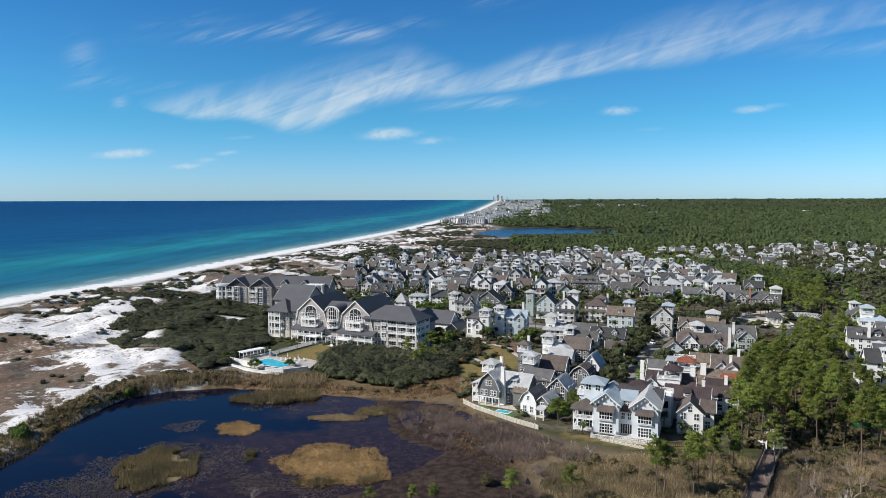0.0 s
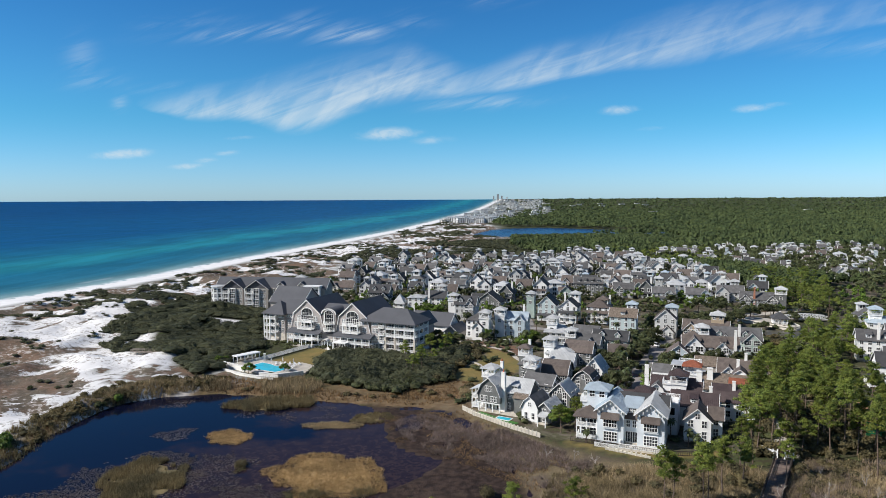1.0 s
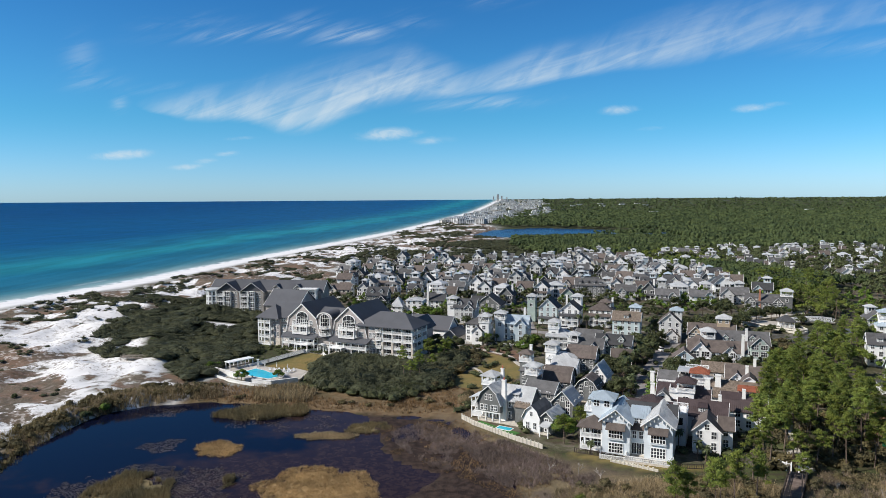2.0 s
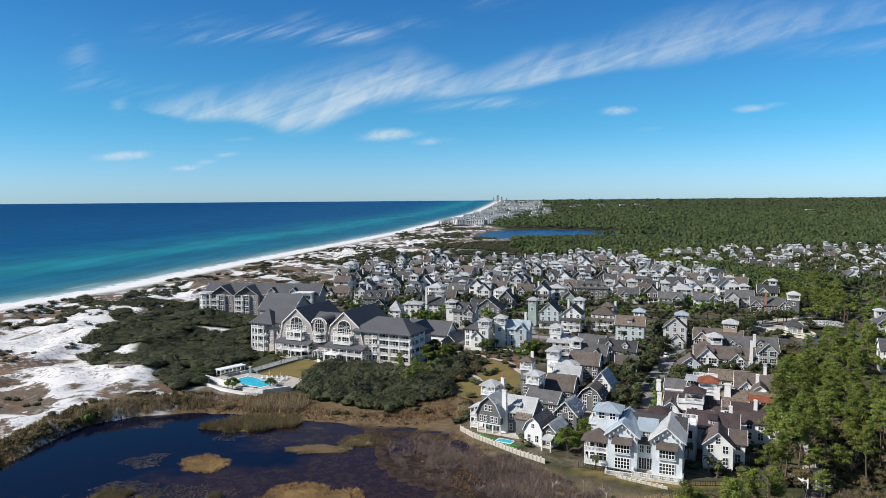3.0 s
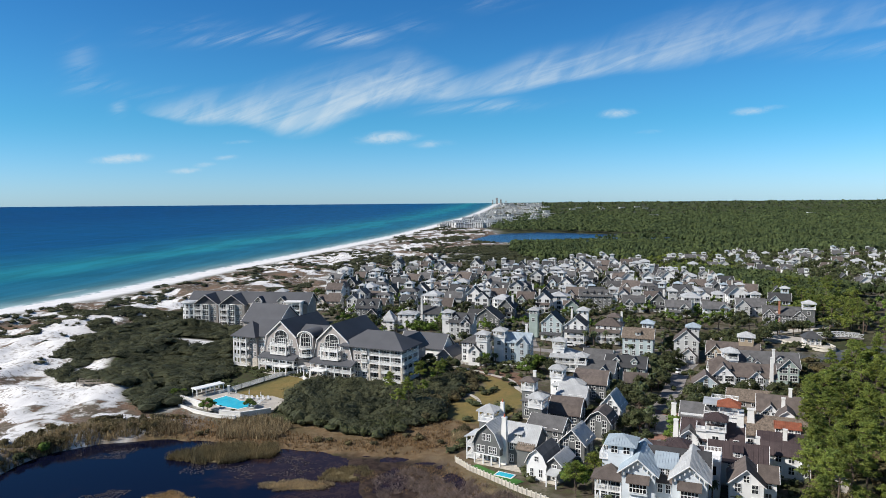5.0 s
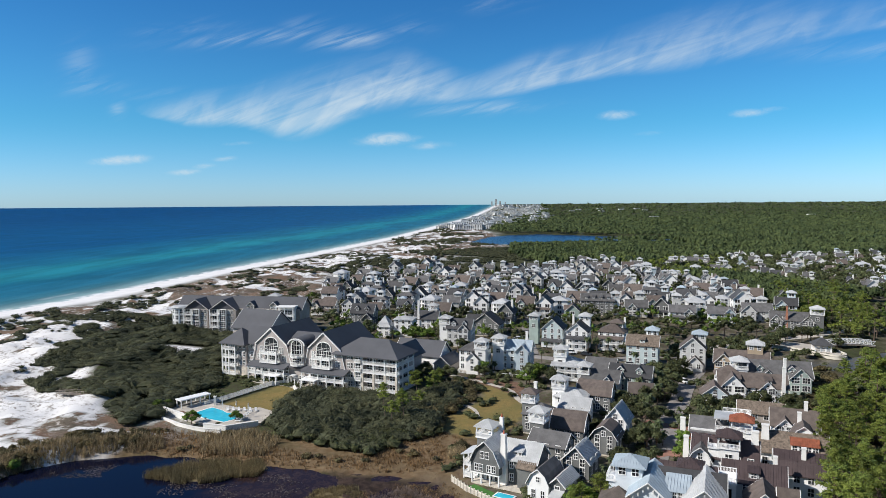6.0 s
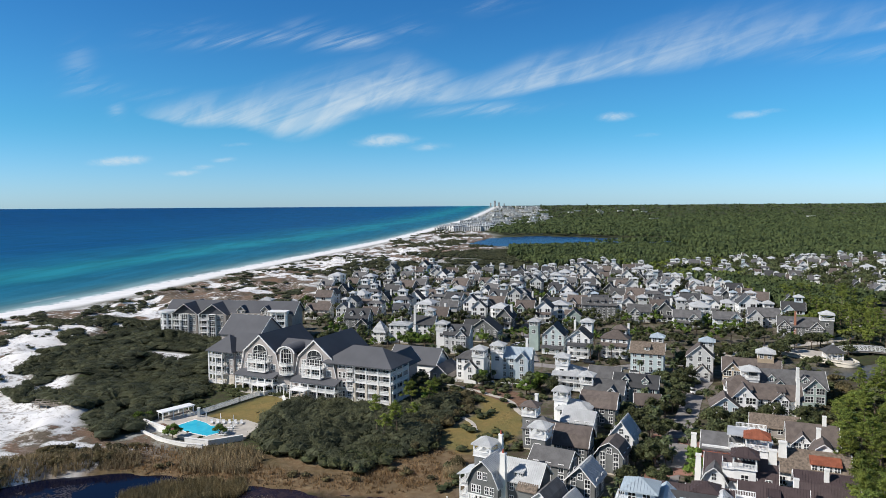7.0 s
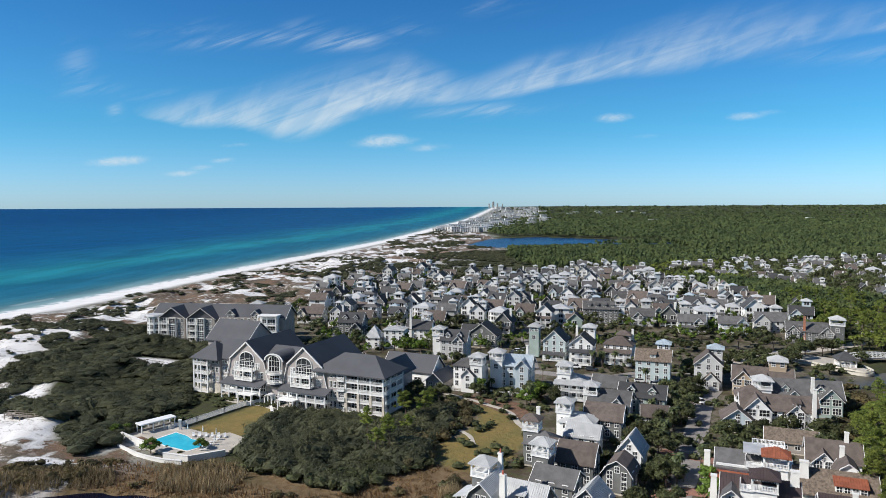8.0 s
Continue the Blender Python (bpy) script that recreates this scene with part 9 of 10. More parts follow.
def masonry_wall(points, high, thick, label, z=0.0, base=-0.6):
    s = Shape()
    for (x0, y0), (x1, y1) in zip(points, points[1:]):
        d = math.hypot(x1 - x0, y1 - y0)
        nx, ny = -(y1 - y0) / d * thick / 2, (x1 - x0) / d * thick / 2
        ring = [(x0 - nx, y0 - ny), (x1 - nx, y1 - ny), (x1 + nx, y1 + ny), (x0 + nx, y0 + ny)]
        s.hull([(x, y, base) for x, y in ring], [(x, y, z + high) for x, y in ring])
        cap = [(x0 - nx * 1.5, y0 - ny * 1.5), (x1 - nx * 1.5, y1 - ny * 1.5), (x1 + nx * 1.5, y1 + ny * 1.5), (x0 + nx * 1.5, y0 + ny * 1.5)]
        s.hull([(x, y, z + high) for x, y in cap], [(x, y, z + high + 0.14) for x, y in cap])
    return solid("garden_wall", s, CHIMNEY, label, "wall", "white garden walls")


masonry_wall([(-79.4, 248.6), (-68.2, 239.6)], 2.0, 0.4, "white rendered wall beside the pool")
masonry_wall(curved([(-76.0, 241.2), (-68.0, 234.6), (-61.0, 231.0), (-55.6, 229.6)]), 1.0, 0.4, "low white curved wall above the marsh")
masonry_wall([(-61.5, 233.6), (-54.6, 231.2), (-47.0, 235.2)], 1.5, 0.4, "white wall at the edge of the pool terrace")
masonry_wall([(-53.5, 277.0), (-49.0, 280.5)], 1.2, 0.5, "white wall beside the inn steps")
masonry_wall([(-42.6, 265.5), (-45.2, 273.5)], 1.0, 0.5, "white wall between lawn and thicket")
fence_ = thing("pool_fence", 0, 0, 0, "white picket fence beside the lawn", "fence", z=0.1)
railing(fence_, [(-68.0, 253.6), (-63.2, 261.6), (-58.0, 270.2), (-53.4, 277.4)], 0.0, 1.5, 0.18, "fence_panel")
shelter = thing("pergola", -71.6, 254.2, 49.0, "white flat-roofed pool shelter on slim posts", "pergola", z=0.4)
part("roof", Shape().box(-5.0, -1.6, 2.55, 5.0, 1.6, 2.85), TRIM, shelter)
for sx in (-4.6, -1.5, 1.5, 4.6):
    for sy in (-1.3, 1.3):
        part("post", Shape().box(sx - 0.12, sy - 0.12, -0.5, sx + 0.12, sy + 0.12, 2.55), TRIM, shelter)
part("bench", Shape().box(-4.4, 0.6, 0.35, 4.4, 1.1, 0.85), DECK, shelter)
pillar = thing("white_pillar", -64.8, 253.4, 10, "slim white pillar beside the pool", "pillar", z=0.6)
part("shaft", Shape().box(-0.35, -0.35, 0, 0.35, 0.35, 2.6), CHIMNEY, pillar)
part("cap", Shape().box(-0.45, -0.45, 2.6, 0.45, 0.45, 2.8), CHIMNEY, pillar)


def sun_lounger():
    ob = thing("sun_lounger", 0, 0, 0, "white sun lounger on the pool terrace", "lounger", "pool loungers", z=0.0)
    part("seat", Shape().box(-0.32, -0.95, 0.28, 0.32, 0.45, 0.4), TRIM, ob)
    part("backrest", Shape().hull([(-0.32, 0.45, 0.28), (0.32, 0.45, 0.28), (0.32, 0.55, 0.28), (-0.32, 0.55, 0.28)], [(-0.32, 0.95, 0.85), (0.32, 0.95, 0.85), (0.32, 1.05, 0.85), (-0.32, 1.05, 0.85)]), TRIM, ob)
    for sx in (-0.27, 0.27):
        for sy in (-0.85, 0.4):
            part("leg", Shape().box(sx - 0.04, sy - 0.04, 0, sx + 0.04, sy + 0.04, 0.28), TRIM, ob)
    return ob


LOUNGER = Pattern(sun_lounger)
for i in range(6):
    LOUNGER.put(-59.2 + i * 1.7, 247.6 - i * 0.15, 20, 0.76)
for i in range(5):
    LOUNGER.put(-53.0 + 0.2 * i, 237.0 + i * 1.9, -80, 0.76)


def patio_umbrella():
    ob = thing("patio_umbrella", 0, 0, 0, "closed white parasol on the terrace", "umbrella", "pool parasols", z=0.0)
    part("pole", Shape().box(-0.04, -0.04, 0, 0.04, 0.04, 2.4), TRIM, ob)
    ring = [(0.18 * math.cos(a), 0.18 * math.sin(a)) for a in np.linspace(0, 6.283, 8, endpoint=False)]
    part("canopy", Shape().hull([(x, y, 1.2) for x, y in ring], [(x * 0.3, y * 0.3, 2.6) for x, y in ring]), TRIM, ob)
    return ob


UMBRELLA = Pattern(patio_umbrella)
for x, y in ((-61.5, 250.0), (-57.0, 248.6), (-52.8, 246.4), (-51.4, 241.0)):
    UMBRELLA.put(x, y, 0, 0.75)
arbour = thing("garden_arbour", -46.5, 277.6, -25, "white arched garden arbour before the inn", "arbour", z=0.1)
for sx in (-1.3, 1.3):
    for sy in (-0.8, 0.8):
        part("post", Shape().box(sx - 0.15, sy - 0.15, -0.3, sx + 0.15, sy + 0.15, 2.6), TRIM, arbour)
arch = Shape()
rim = [(1.4 * math.cos(a), 2.5 + 0.9 * math.sin(a)) for a in np.linspace(0, math.pi, 9)]
for (a, b), (c, d) in zip(rim, rim[1:]):
    arch.hull([(c, -1.1, d), (a, -1.1, b), (a, 1.1, b), (c, 1.1, d)], [(c, -1.1, d + 0.2), (a, -1.1, b + 0.2), (a, 1.1, b + 0.2), (c, 1.1, d + 0.2)])
part("canopy", arch, TRIM, arbour)

# ---- paths and lanes ----
LANE = curved([(47, 184), (50, 196), (54.5, 209), (61, 222), (67, 236), (74, 250), (82, 268), (89, 282), (96, 294), (100, 312), (86, 316), (66, 308)])
solid("road", strip(LANE, 6.0, 0.22, 0.6), PAVER, "grey brick paved lane between the houses", "road", kind="structure")
solid("road", strip(curved([(66, 308), (50, 312), (30, 322), (14, 324), (-8, 316), (-20, 322), (-26, 344), (-34, 370), (-50, 398)]), 5.5, 0.21, 0.6), PAVER, "pale paved drive behind the inn", "road", kind="structure")
solid("road", strip(curved([(64, 209), (58, 212), (50, 208)]), 4.0, 0.235, 0.6), REDPAVER, "red brick paved crossing in the lane", "road", kind="structure")
solid("road", strip(curved([(74, 228), (67, 231), (60, 236)]), 3.6, 0.235, 0.6), REDPAVER, "red brick paved crossing in the lane", "road", kind="structure")
solid("road", strip(curved([(100, 312), (118, 330), (140, 345), (165, 352), (196, 372), (222, 420)]), 6.0, 0.2, 0.6), CONCRETE, "pale sandy road along the canal", "road", kind="structure")
solid("road", strip(curved([(40, 322), (44, 370), (52, 430), (70, 520), (96, 640)]), 5.0, 0.2, 0.6), PAVER, "grey lane through the town", "road", kind="structure")
solid("road", strip(curved([(80, 160), (86, 178), (97, 202), (108, 228), (118, 250)]), 4.0, 0.2, 0.6), CONCRETE, "sandy track below the pines", "road", kind="structure")
solid("footpath", strip(curved([(4, 292), (14, 283), (20, 276.5), (26, 268.5), (27.5, 258), (31, 248)]), 1.7, 0.2, 0.4), CONCRETE, "pale curving concrete footpath", "path", kind="structure")
solid("footpath", strip(curved([(-1, 262), (8, 256), (13, 249), (14, 242)]), 1.2, 0.19, 0.4), CONCRETE, "narrow pale footpath beside the shrubs", "path", kind="structure")
solid("footpath", strip(curved([(-62, 284), (-56, 280), (-48, 277), (-44, 273)]), 1.8, 0.2, 0.4), CONCRETE, "pale path before the inn", "path", kind="structure")
flat_area("planting_bed", [(16, 277), (20, 274), (25, 266), (29, 262), (32, 266), (30, 278), (22, 285), (12, 288)], 0.14, 0.4, MULCH, "pine straw planting bed beside the path", "flower bed")
flat_area("planting_bed", [(29, 248), (33, 246), (32, 256), (29, 262), (28.6, 256)], 0.15, 0.4, MULCH, "pine straw planting bed below the lookout", "flower bed")
garden = thing("garden_fence", 0, 0, 0, "white pillared garden fence before the row", "fence", z=0.1)
line = [(-2, 297.5), (4.0, 295.2), (10, 292.8), (16, 290.2), (22, 287.8), (27.5, 286.0), (33, 284.5)]
railing(garden, line, 0.0, 1.1, 0.3, "fence_panel")
for x, y in line:
    part("pier", Shape().box(x - 0.3, y - 0.3, -0.4, x + 0.3, y + 0.3, 1.5), CHIMNEY, garden)

# ---- edge of the marsh ----


def bulkhead(points, high, label, gap=1.1):
    """Timber marsh wall: planks between capped posts."""
    ob = thing("retaining_wall", 0, 0, 0, label, "retaining wall", "marsh walls", z=0.0)
    for (x0, y0), (x1, y1) in zip(points, points[1:]):
        d = math.hypot(x1 - x0, y1 - y0)
        c = max(int(d / gap), 1)
        part("planking", Shape().bar((x0, y0, high * 0.45 - 0.6), (x1, y1, high * 0.45 - 0.6), 0.1).hull(
            *[[(x0, y0 - 0.06, z), (x1, y1 - 0.06, z), (x1, y1 + 0.06, z), (x0, y0 + 0.06, z)] for z in (-1.2, high - 0.25)]), CONCRETE, ob)
        part("rail", Shape().bar((x0, y0, high - 0.12), (x1, y1, high - 0.12), 0.2), CREAM, ob)
        for i in range(c):
            x, y = x0 + (x1 - x0) * i / c, y0 + (y1 - y0) * i / c
            part("post", Shape().box(x - 0.17, y - 0.17, -1.2, x + 0.17, y + 0.17, high + 0.2), CREAM, ob)
    return ob


bulkhead([(5.8, 196.5), (9.0, 191.0), (13.3, 185.8), (18.5, 179.5), (24.4, 173.6)], 1.3, "cream timber marsh wall with capped posts")
bulkhead([(38.8, 165.4), (43.0, 162.6), (47.6, 159.4)], 0.7, "low timber marsh wall below the lawn", 1.0)
iron = thing("garden_fence", 0, 0, 0, "dark iron fence along the lawn", "fence", z=0.1)
railing(iron, [(31.6, 171.4), (38.0, 168.2), (45.0, 164.4), (52.0, 161.2), (58, 160.8)], 0.0, 1.1, 0.5, "fence_panel", mat=TIMBER)
turf = flat_area("lawn_strip", [(8.6, 193.4), (13.0, 187.6), (17.5, 182.4), (20.5, 184.6), (15.5, 189.0), (10.8, 194.6)], 0.18, 0.5, material("bright_turf", (0.05, 0.16, 0.03), 0.9, 0.2), "bright green turf strip behind the wall", "lawn")
spa = thing("plunge_pool", 16.6, 188.2, -32, "small turquoise plunge pool in the yard", "pool", z=0.1)
part("coping", Shape().box(-2.2, -1.3, -0.3, 2.2, 1.3, 0.16), CHIMNEY, spa)
part("water", Shape().box(-1.9, -1.0, 0.0, 1.9, 1.0, 0.175), POOLW, spa)

# boardwalk into the fen, plank by plank, with its rails and gate
walk_a, walk_b = Vector((76.6, 156.4, 1.0)), Vector((53.0, 118.0, 1.0))
ob = thing("boardwalk", 0, 0, 0, "grey timber boardwalk across the marsh", "boardwalk", z=0.0)
along = (walk_b - walk_a).normalized()
cross = Vector((-along.y, along.x, 0))
plank = Shape()
half = cross * 1.7
for q in ((-0.115, 0), ):
    a, b = along * -0.105, along * 0.105
    ring = [-half + a, -half + b, half + b, half + a]
    if (ring[1] - ring[0]).cross(ring[2] - ring[1]).z < 0:
        ring = ring[::-1]
    plank.hull([(p.x, p.y, -0.06) for p in ring], [(p.x, p.y, 0.0) for p in ring])
plank_mesh = plank.mesh("plank", [BOARD])
c = int((walk_b - walk_a).length / 0.24)
for i in range(c):
    p = new("plank", plank_mesh)
    p.parent = ob
    at = walk_a + along * (0.24 * i)
    p.location = (at.x, at.y, at.z + 0.004 * ((i * 7) % 5))
for side in (-1, 1):
    s = Shape()
    for h in (0.45, 0.75, 1.1):
        s.bar(walk_a + cross * 1.75 * side + Vector((0, 0, h)), walk_b + cross * 1.75 * side + Vector((0, 0, h)), 0.12)
    part("handrail", s, TIMBER, ob)
    part("beam", Shape().bar(walk_a + cross * 1.5 * side - Vector((0, 0, 0.18)), walk_b + cross * 1.5 * side - Vector((0, 0, 0.18)), 0.22), TIMBER, ob)
    k = int((walk_b - walk_a).length / 2.2)
    for i in range(k + 1):
        at = walk_a + along * 2.2 * i + cross * 1.75 * side
        part("post", Shape().box(at.x - 0.09, at.y - 0.09, -1.0, at.x + 0.09, at.y + 0.09, at.z + 1.2), TIMBER, ob)
gate = thing("white_gate", 77.6, 158.6, -28, "white picket gate at the boardwalk head", "gate", z=0.3)
for x in (-2.2, -1.3, 0.2, 2.0):
    part("post", Shape().box(x - 0.13, -0.13, -0.5, x + 0.13, 0.13, 1.9), TRIM, gate)
railing(gate, [(-2.2, 0), (-1.3, 0)], 0.3, 1.2, 0.2, "gate_panel")
railing(gate, [(0.2, 0), (2.0, 0)], 0.3, 1.2, 0.2, "gate_panel")
railing(gate, [(-4.6, 2.2), (-2.2, 0)], 0.3, 1.2, 0.2, "gate_panel")

# steps and deck over the dunes
dune = thing("dune_boardwalk", 0, 0, 0, "weathered timber boardwalk over the dunes", "boardwalk", z=0.0)
za, zb = ground_height(-117, 262) + 0.9, ground_height(-97, 257) + 0.9
part("deck", Shape().bar((-117, 262, za), (-97, 257, zb), 0.16).hull(*[[(-117, 261.1, za + h), (-97, 256.1, zb + h), (-97, 257.9, zb + h), (-117, 262.9, za + h)] for h in (-0.06, 0.06)]), DECK, dune)
for side in (-0.9, 0.9):
    s = Shape()
    for h in (0.5, 1.0):
        s.bar((-117, 262 + side, za + h), (-97, 257 + side, zb + h), 0.1)
    part("handrail", s, DECK, dune)
    for i in range(9):
        f = i / 8
        x, y, z = -117 + 20 * f, 262 - 5 * f + side, za + (zb - za) * f
        part("post", Shape().box(x - 0.08, y - 0.08, z - 2.5, x + 0.08, y + 0.08, z + 1.1), DECK, dune)

# ---- canal: quay wall, pavilion and footbridge ----
quay = Shape()
qp = curved([(140, 331), (147, 322), (152, 313), (156, 309), (160, 311), (161, 318)])
for (x0, y0), (x1, y1) in zip(qp, qp[1:]):
    quay.bar((x0, y0, 0.2), (x1, y1, 0.2), 0.9).bar((x0, y0, 1.3), (x1, y1, 1.3), 0.5)
solid("quay_wall", quay, CREAM, "cream rendered quay wall along the canal", "wall", kind="structure")
flat_area("quay_terrace", [(141, 331), (148, 323), (153, 314), (157, 311), (160, 314), (160, 330), (150, 340)], 0.9, 1.6, CONCRETE, "pale paved quay terrace")
pav = thing("garden_pavilion", 155.0, 319.5, -15, "white garden pavilion with dark hipped roof", "pavilion", z=0.9)
part("floor", Shape().box(-3.2, -3.2, 0, 3.2, 3.2, 0.2), CONCRETE, pav)
for sx in (-2.8, -0.95, 0.95, 2.8):
    for sy in (-2.8, 2.8):
        part("post", Shape().box(sx - 0.2, sy - 0.2, 0.2, sx + 0.2, sy + 0.2, 3.0), TRIM, pav)
railing(pav, [(-2.8, -2.8), (2.8, -2.8), (2.8, 2.8), (-2.8, 2.8)], 0.2, 1.0, 0.3, "railing", True)
part("beam", Shape().box(-3.0, -3.0, 2.9, 3.0, 3.0, 3.2), TRIM, pav)
roof(pav, "hip", -3.0, -3.0, 3.0, 3.0, 3.2, 2.4, over=0.7, mat=R_DARK, name="roof")
part("finial", Shape().box(-0.35, -0.35, 5.3, 0.35, 0.35, 6.0), TRIM, pav)
bridge = thing("footbridge", 162.5, 330.0, -4, "white trussed timber footbridge over the canal", "bridge", z=1.0)
span = 19.0
deck_line = [(span * i / 12, 0.7 * math.sin(math.pi * i / 12)) for i in range(13)]
for side in (-1.6, 1.6):
    t = Shape()
    for (x0, z0), (x1, z1) in zip(deck_line, deck_line[1:]):
        t.bar((x0, side, z0 + 1.9), (x1, side, z1 + 1.9), 0.28).bar((x0, side, z0 + 0.4), (x1, side, z1 + 0.4), 0.22)
        t.bar((x0, side, z0 + 0.4), (x0, side, z0 + 1.9), 0.2).bar((x0, side, z0 + 0.4), (x1, side, z1 + 1.9), 0.14)
    part("truss", t, TRIM, bridge)
d = Shape()
for (x0, z0), (x1, z1) in zip(deck_line, deck_line[1:]):
    d.hull([(x0, -1.6, z0 - 0.4), (x1, -1.6, z1 - 0.4), (x1, 1.6, z1 - 0.4), (x0, 1.6, z0 - 0.4)], [(x0, -1.6, z0), (x1, -1.6, z1), (x1, 1.6, z1), (x0, 1.6, z0)])
part("deck", d, DECK, bridge)
for x in (5.5, 13.5):
    part("pier", Shape().box(x - 0.4, -1.3, -3.0, x + 0.4, 1.3, 0.7), TIMBER, bridge)

# ---- the house under construction behind the pines ----
site = thing("house", 110.0, 174.0, -20, "unfinished house with raw framing and green sheeting", "house", "houses of the town")
part("slab", Shape().box(-5, -5, -0.5, 9, 5, 0.3), CONCRETE, site)
for x in (-4.8, -2.0, 0.8, 3.6, 6.4, 8.8):
    for y in (-4.8, 0, 4.8):
        part("stud", Shape().box(x - 0.12, y - 0.12, 0.3, x + 0.12, y + 0.12, 6.4), RAWWOOD, site)
for z in (3.2, 6.3):
    part("floor_frame", Shape().box(-5, -5, z, 9, 5, z + 0.3), RAWWOOD, site)
part("green_sheet", Shape().hull([(-4.9, -5.2, 1.2), (0.6, -5.2, 1.2), (0.6, -5.1, 1.2), (-4.9, -5.1, 1.2)], [(-4.9, -5.4, 4.6), (0.6, -5.3, 4.6), (0.6, -5.2, 4.6), (-4.9, -5.3, 4.6)]), GREENCLOTH, site)
part("wall_panel", Shape().box(2.0, -5.1, 0.3, 8.8, -4.9, 3.2), RAWWOOD, site)


def car(mat, label):
    ob = thing("car", 0, 0, 0, label, "car", "parked cars", z=0.0)
    body = Shape().hull([(-0.85, -2.2, 0.35), (0.85, -2.2, 0.35), (0.85, 2.2, 0.35), (-0.85, 2.2, 0.35)], [(-0.82, -2.1, 0.95), (0.82, -2.1, 0.95), (0.82, 2.15, 0.95), (-0.82, 2.15, 0.95)])
    part("body", body, mat, ob)
    part("cabin", Shape().hull([(-0.78, -1.2, 0.95), (0.78, -1.2, 0.95), (0.78, 1.9, 0.95), (-0.78, 1.9, 0.95)], [(-0.62, -0.5, 1.5), (0.62, -0.5, 1.5), (0.62, 1.5, 1.5), (-0.62, 1.5, 1.5)]), GLASS, ob)
    part("roof", Shape().box(-0.6, -0.45, 1.5, 0.6, 1.45, 1.56), mat, ob)
    for sx in (-0.8, 0.8):
        for sy in (-1.4, 1.4):
            ring = [(sy + 0.34 * math.cos(a), 0.34 + 0.34 * math.sin(a)) for a in np.linspace(0, 6.283, 10, endpoint=False)]
            part("wheel", Shape().hull([(sx - 0.1, a, b) for a, b in ring], [(sx + 0.1, a, b) for a, b in ring]), TYRE, ob)
    return ob


LIGHT_CAR, DARK_CAR = Pattern(lambda: car(CAR_WHITE, "white car parked by the houses")), Pattern(lambda: car(CAR_DARK, "dark car parked by the houses"))
for i, (x, y, turn) in enumerate(((56, 322, 70), (61, 318, 60), (74, 301, 80), (78, 297, 75), (36, 346, 60), (38, 350, 65), (85, 276, 25), (66, 300, 70), (30, 324, 80), (92, 302, 20), (54, 216, 15), (-22, 330, 20), (-6, 306, 60), (104, 318, -50))):
    (DARK_CAR if i % 3 == 1 else LIGHT_CAR).put(x, y, turn, 0.22)
brolly = thing("patio_umbrella", 82.5, 297.0, 0, "turquoise canvas awning beside the house", "awning", z=0.1)
part("canopy", Shape().hull([(-1.4, -1.2, 1.2), (1.4, -1.2, 1.2), (1.4, 1.2, 1.2), (-1.4, 1.2, 1.2)], [(-0.2, -0.2, 2.0), (0.2, -0.2, 2.0), (0.2, 0.2, 2.0), (-0.2, 0.2, 2.0)]), CANVAS_BLUE, brolly)
part("pole", Shape().box(-0.05, -0.05, -0.3, 0.05, 0.05, 1.3), TRIM, brolly)

# ---- the next town along the coast ----


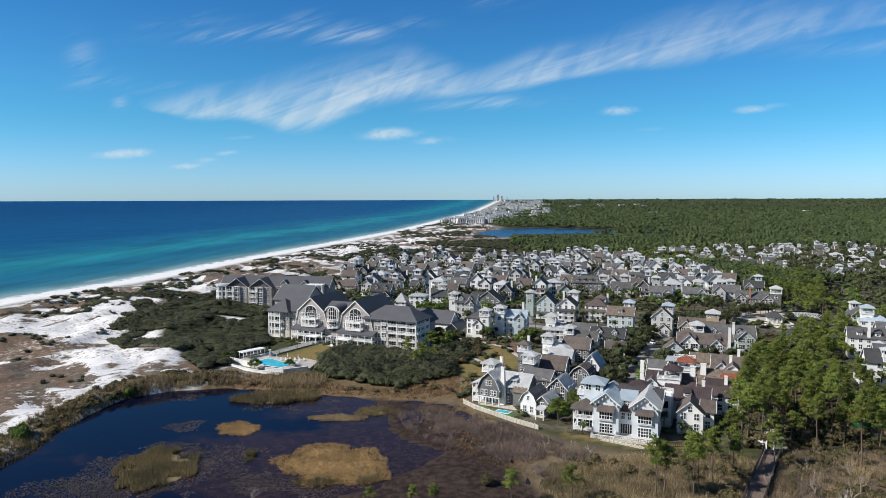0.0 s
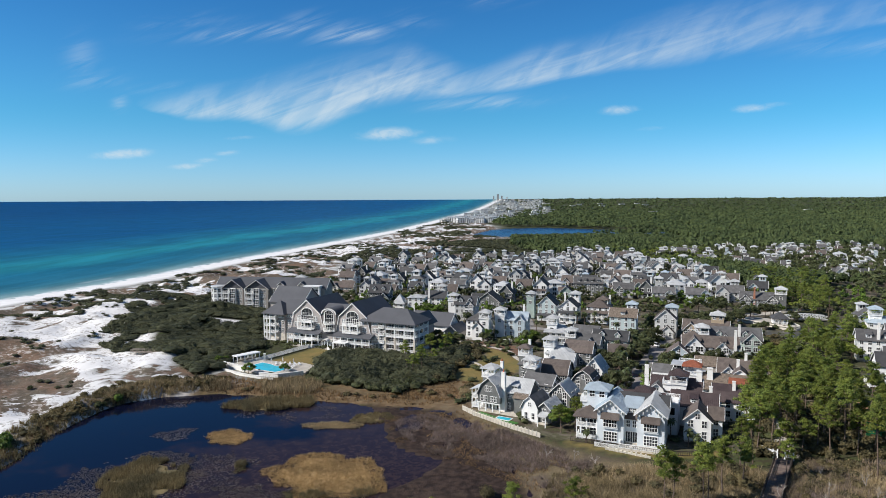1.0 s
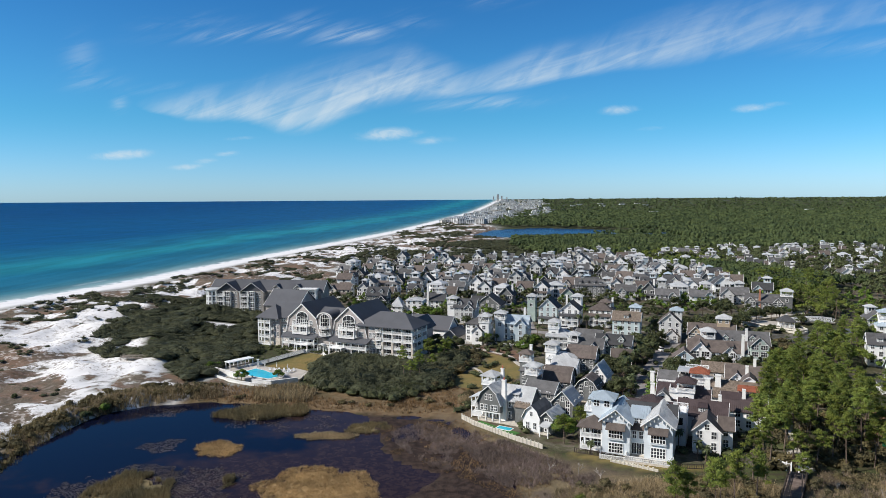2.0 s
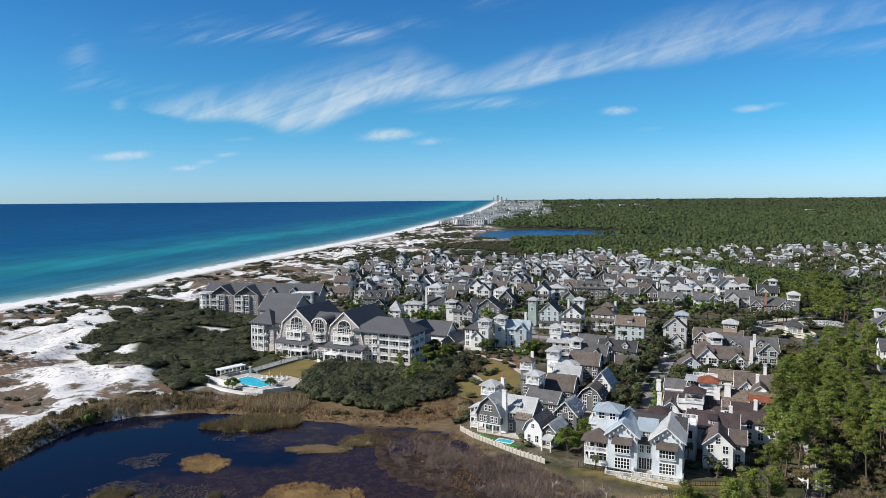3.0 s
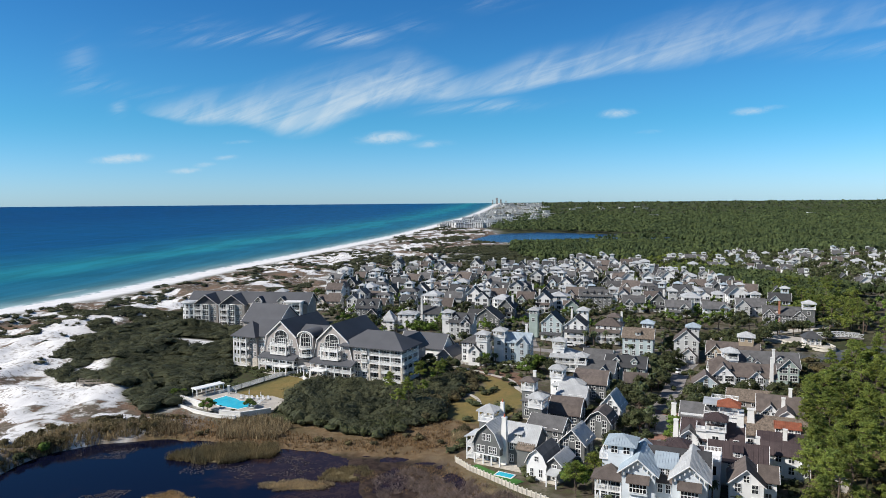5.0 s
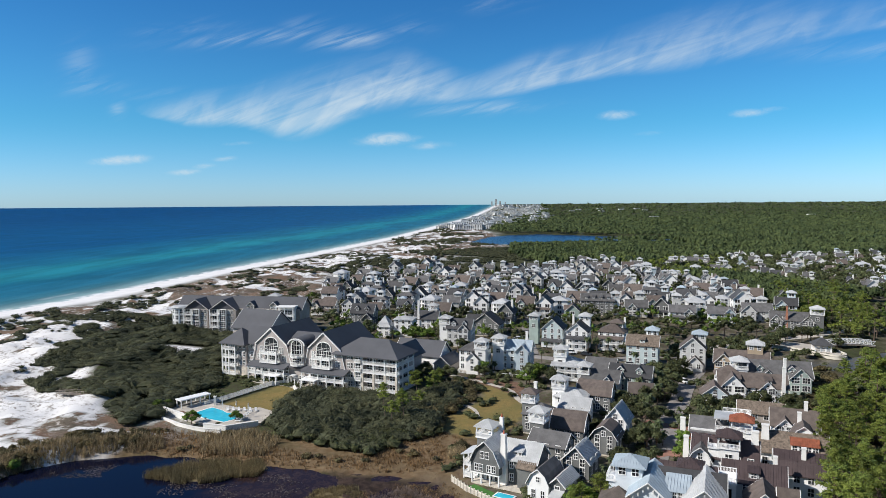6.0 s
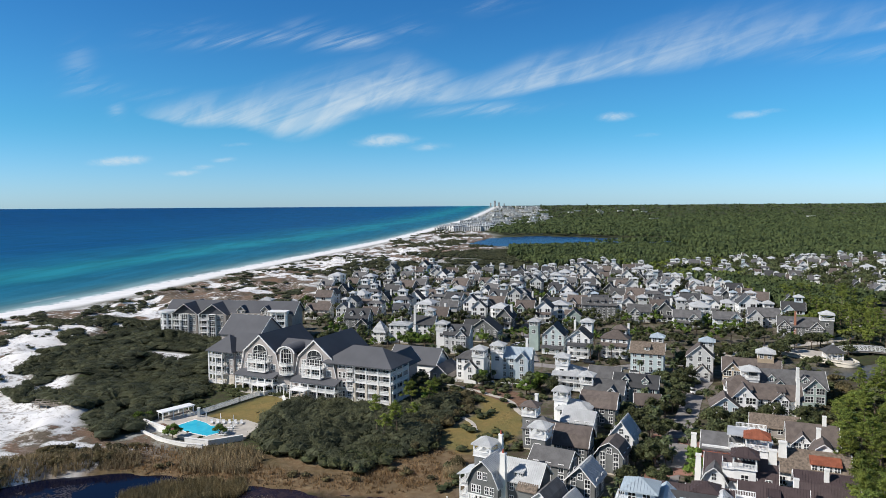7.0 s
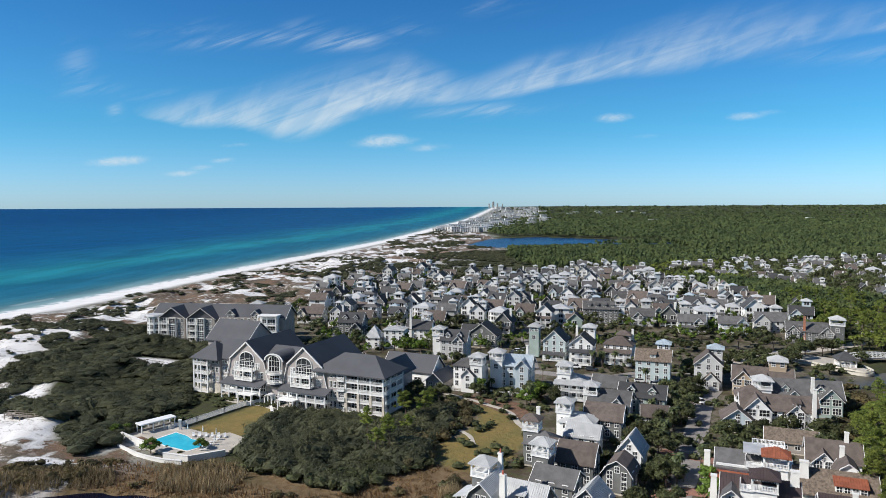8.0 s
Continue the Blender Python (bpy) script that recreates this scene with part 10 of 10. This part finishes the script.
def block(w, d, floors, mat, label, name="apartment_building"):
    """A far apartment building with its storeys of windows."""
    ob = thing(name, 0, 0, 0, label, "building", "coast buildings", z=0.0)
    h = floors * 3.1
    part("wall", Shape().box(-w / 2, -d / 2, -1, w / 2, d / 2, h), mat, ob)
    part("roof", Shape().box(-w / 2 - 0.5, -d / 2 - 0.5, h, w / 2 + 0.5, d / 2 + 0.5, h + 1.0), R_METAL, ob)
    s = Shape()
    c = max(int(w / 5), 2)
    for i in range(floors):
        for j in range(c):
            x = -w / 2 + w * (j + 0.5) / c
            s.box(x - 1.3, -d / 2 - 0.1, i * 3.1 + 0.7, x + 1.3, -d / 2, i * 3.1 + 2.6)
    tagged(part("glazing", s, GLASS, ob), kind="stuff")
    return ob


BLOCKS = [Pattern(lambda a=a: block(*a)) for a in ((18, 14, 4, WHITE, "white apartment house on the far shore"), (24, 16, 4, WHITE, "pale apartment house on the far shore"), (14, 12, 3, CREAM, "cream apartment house on the far shore"), (34, 16, 3, WHITE, "long white apartment house on the far shore"))]
TOWERS = [Pattern(lambda a=a: block(*a)) for a in ((17, 14, 17, PALE, "distant grey high-rise tower on the coast", "high_rise"), (13, 14, 13, PALE, "distant pale high-rise tower on the coast", "high_rise"))]
g = np.random.RandomState(5)
coast, coast_mats = Shape(), []
for i in range(430):
    y = 1540 + 3000 * g.rand() ** 1.5
    x = float(np.interp(y, SHORE_Y, SHORE_X)) + 50 + g.rand() ** 1.4 * np.interp(y, [1540, 2000, 2600, 4400], [90, 230, 270, 260])
    kind, turn, size = BLOCKS[g.randint(4)], -10 + 20 * g.rand(), 0.5 + 0.45 * g.rand()
    if i < 24 or kind.first is None:
        kind.put(x, y, turn, scale=size)
        continue
    m = pose(x, y, ground_height(x, y), 0, 0, turn) @ Matrix.Diagonal((size, size, size, 1))
    for o in kind.parts:
        if o.data.materials[0] not in coast_mats:
            coast_mats.append(o.data.materials[0])
        slot, c = coast_mats.index(o.data.materials[0]), len(coast.v)
        coast.v += [tuple(m @ v.co) for v in o.data.vertices]
        coast.f += [tuple(c + k for k in f.vertices) for f in o.data.polygons]
        coast.m += [slot] * len(o.data.polygons)
tagged(new("coast_town", coast.mesh("coast_town", coast_mats)), "white resort buildings along the far shore", "buildings", kind="stuff")
for x, y, k, s in ((362, 4560, 0, 0.8), (392, 4600, 1, 0.75), (345, 4700, 1, 0.7), (440, 4750, 1, 0.5), (385, 4820, 1, 0.6)):
    TOWERS[k].put(x, y, 0, scale=s)
for x, y in ((620, 3300), (690, 3500), (760, 3300), (820, 3600), (905, 3500), (980, 3350), (560, 3700), (1010, 3600), (700, 2300), (1320, 2500)):
    BLOCKS[3].put(x, y, 5, None, 0.8)
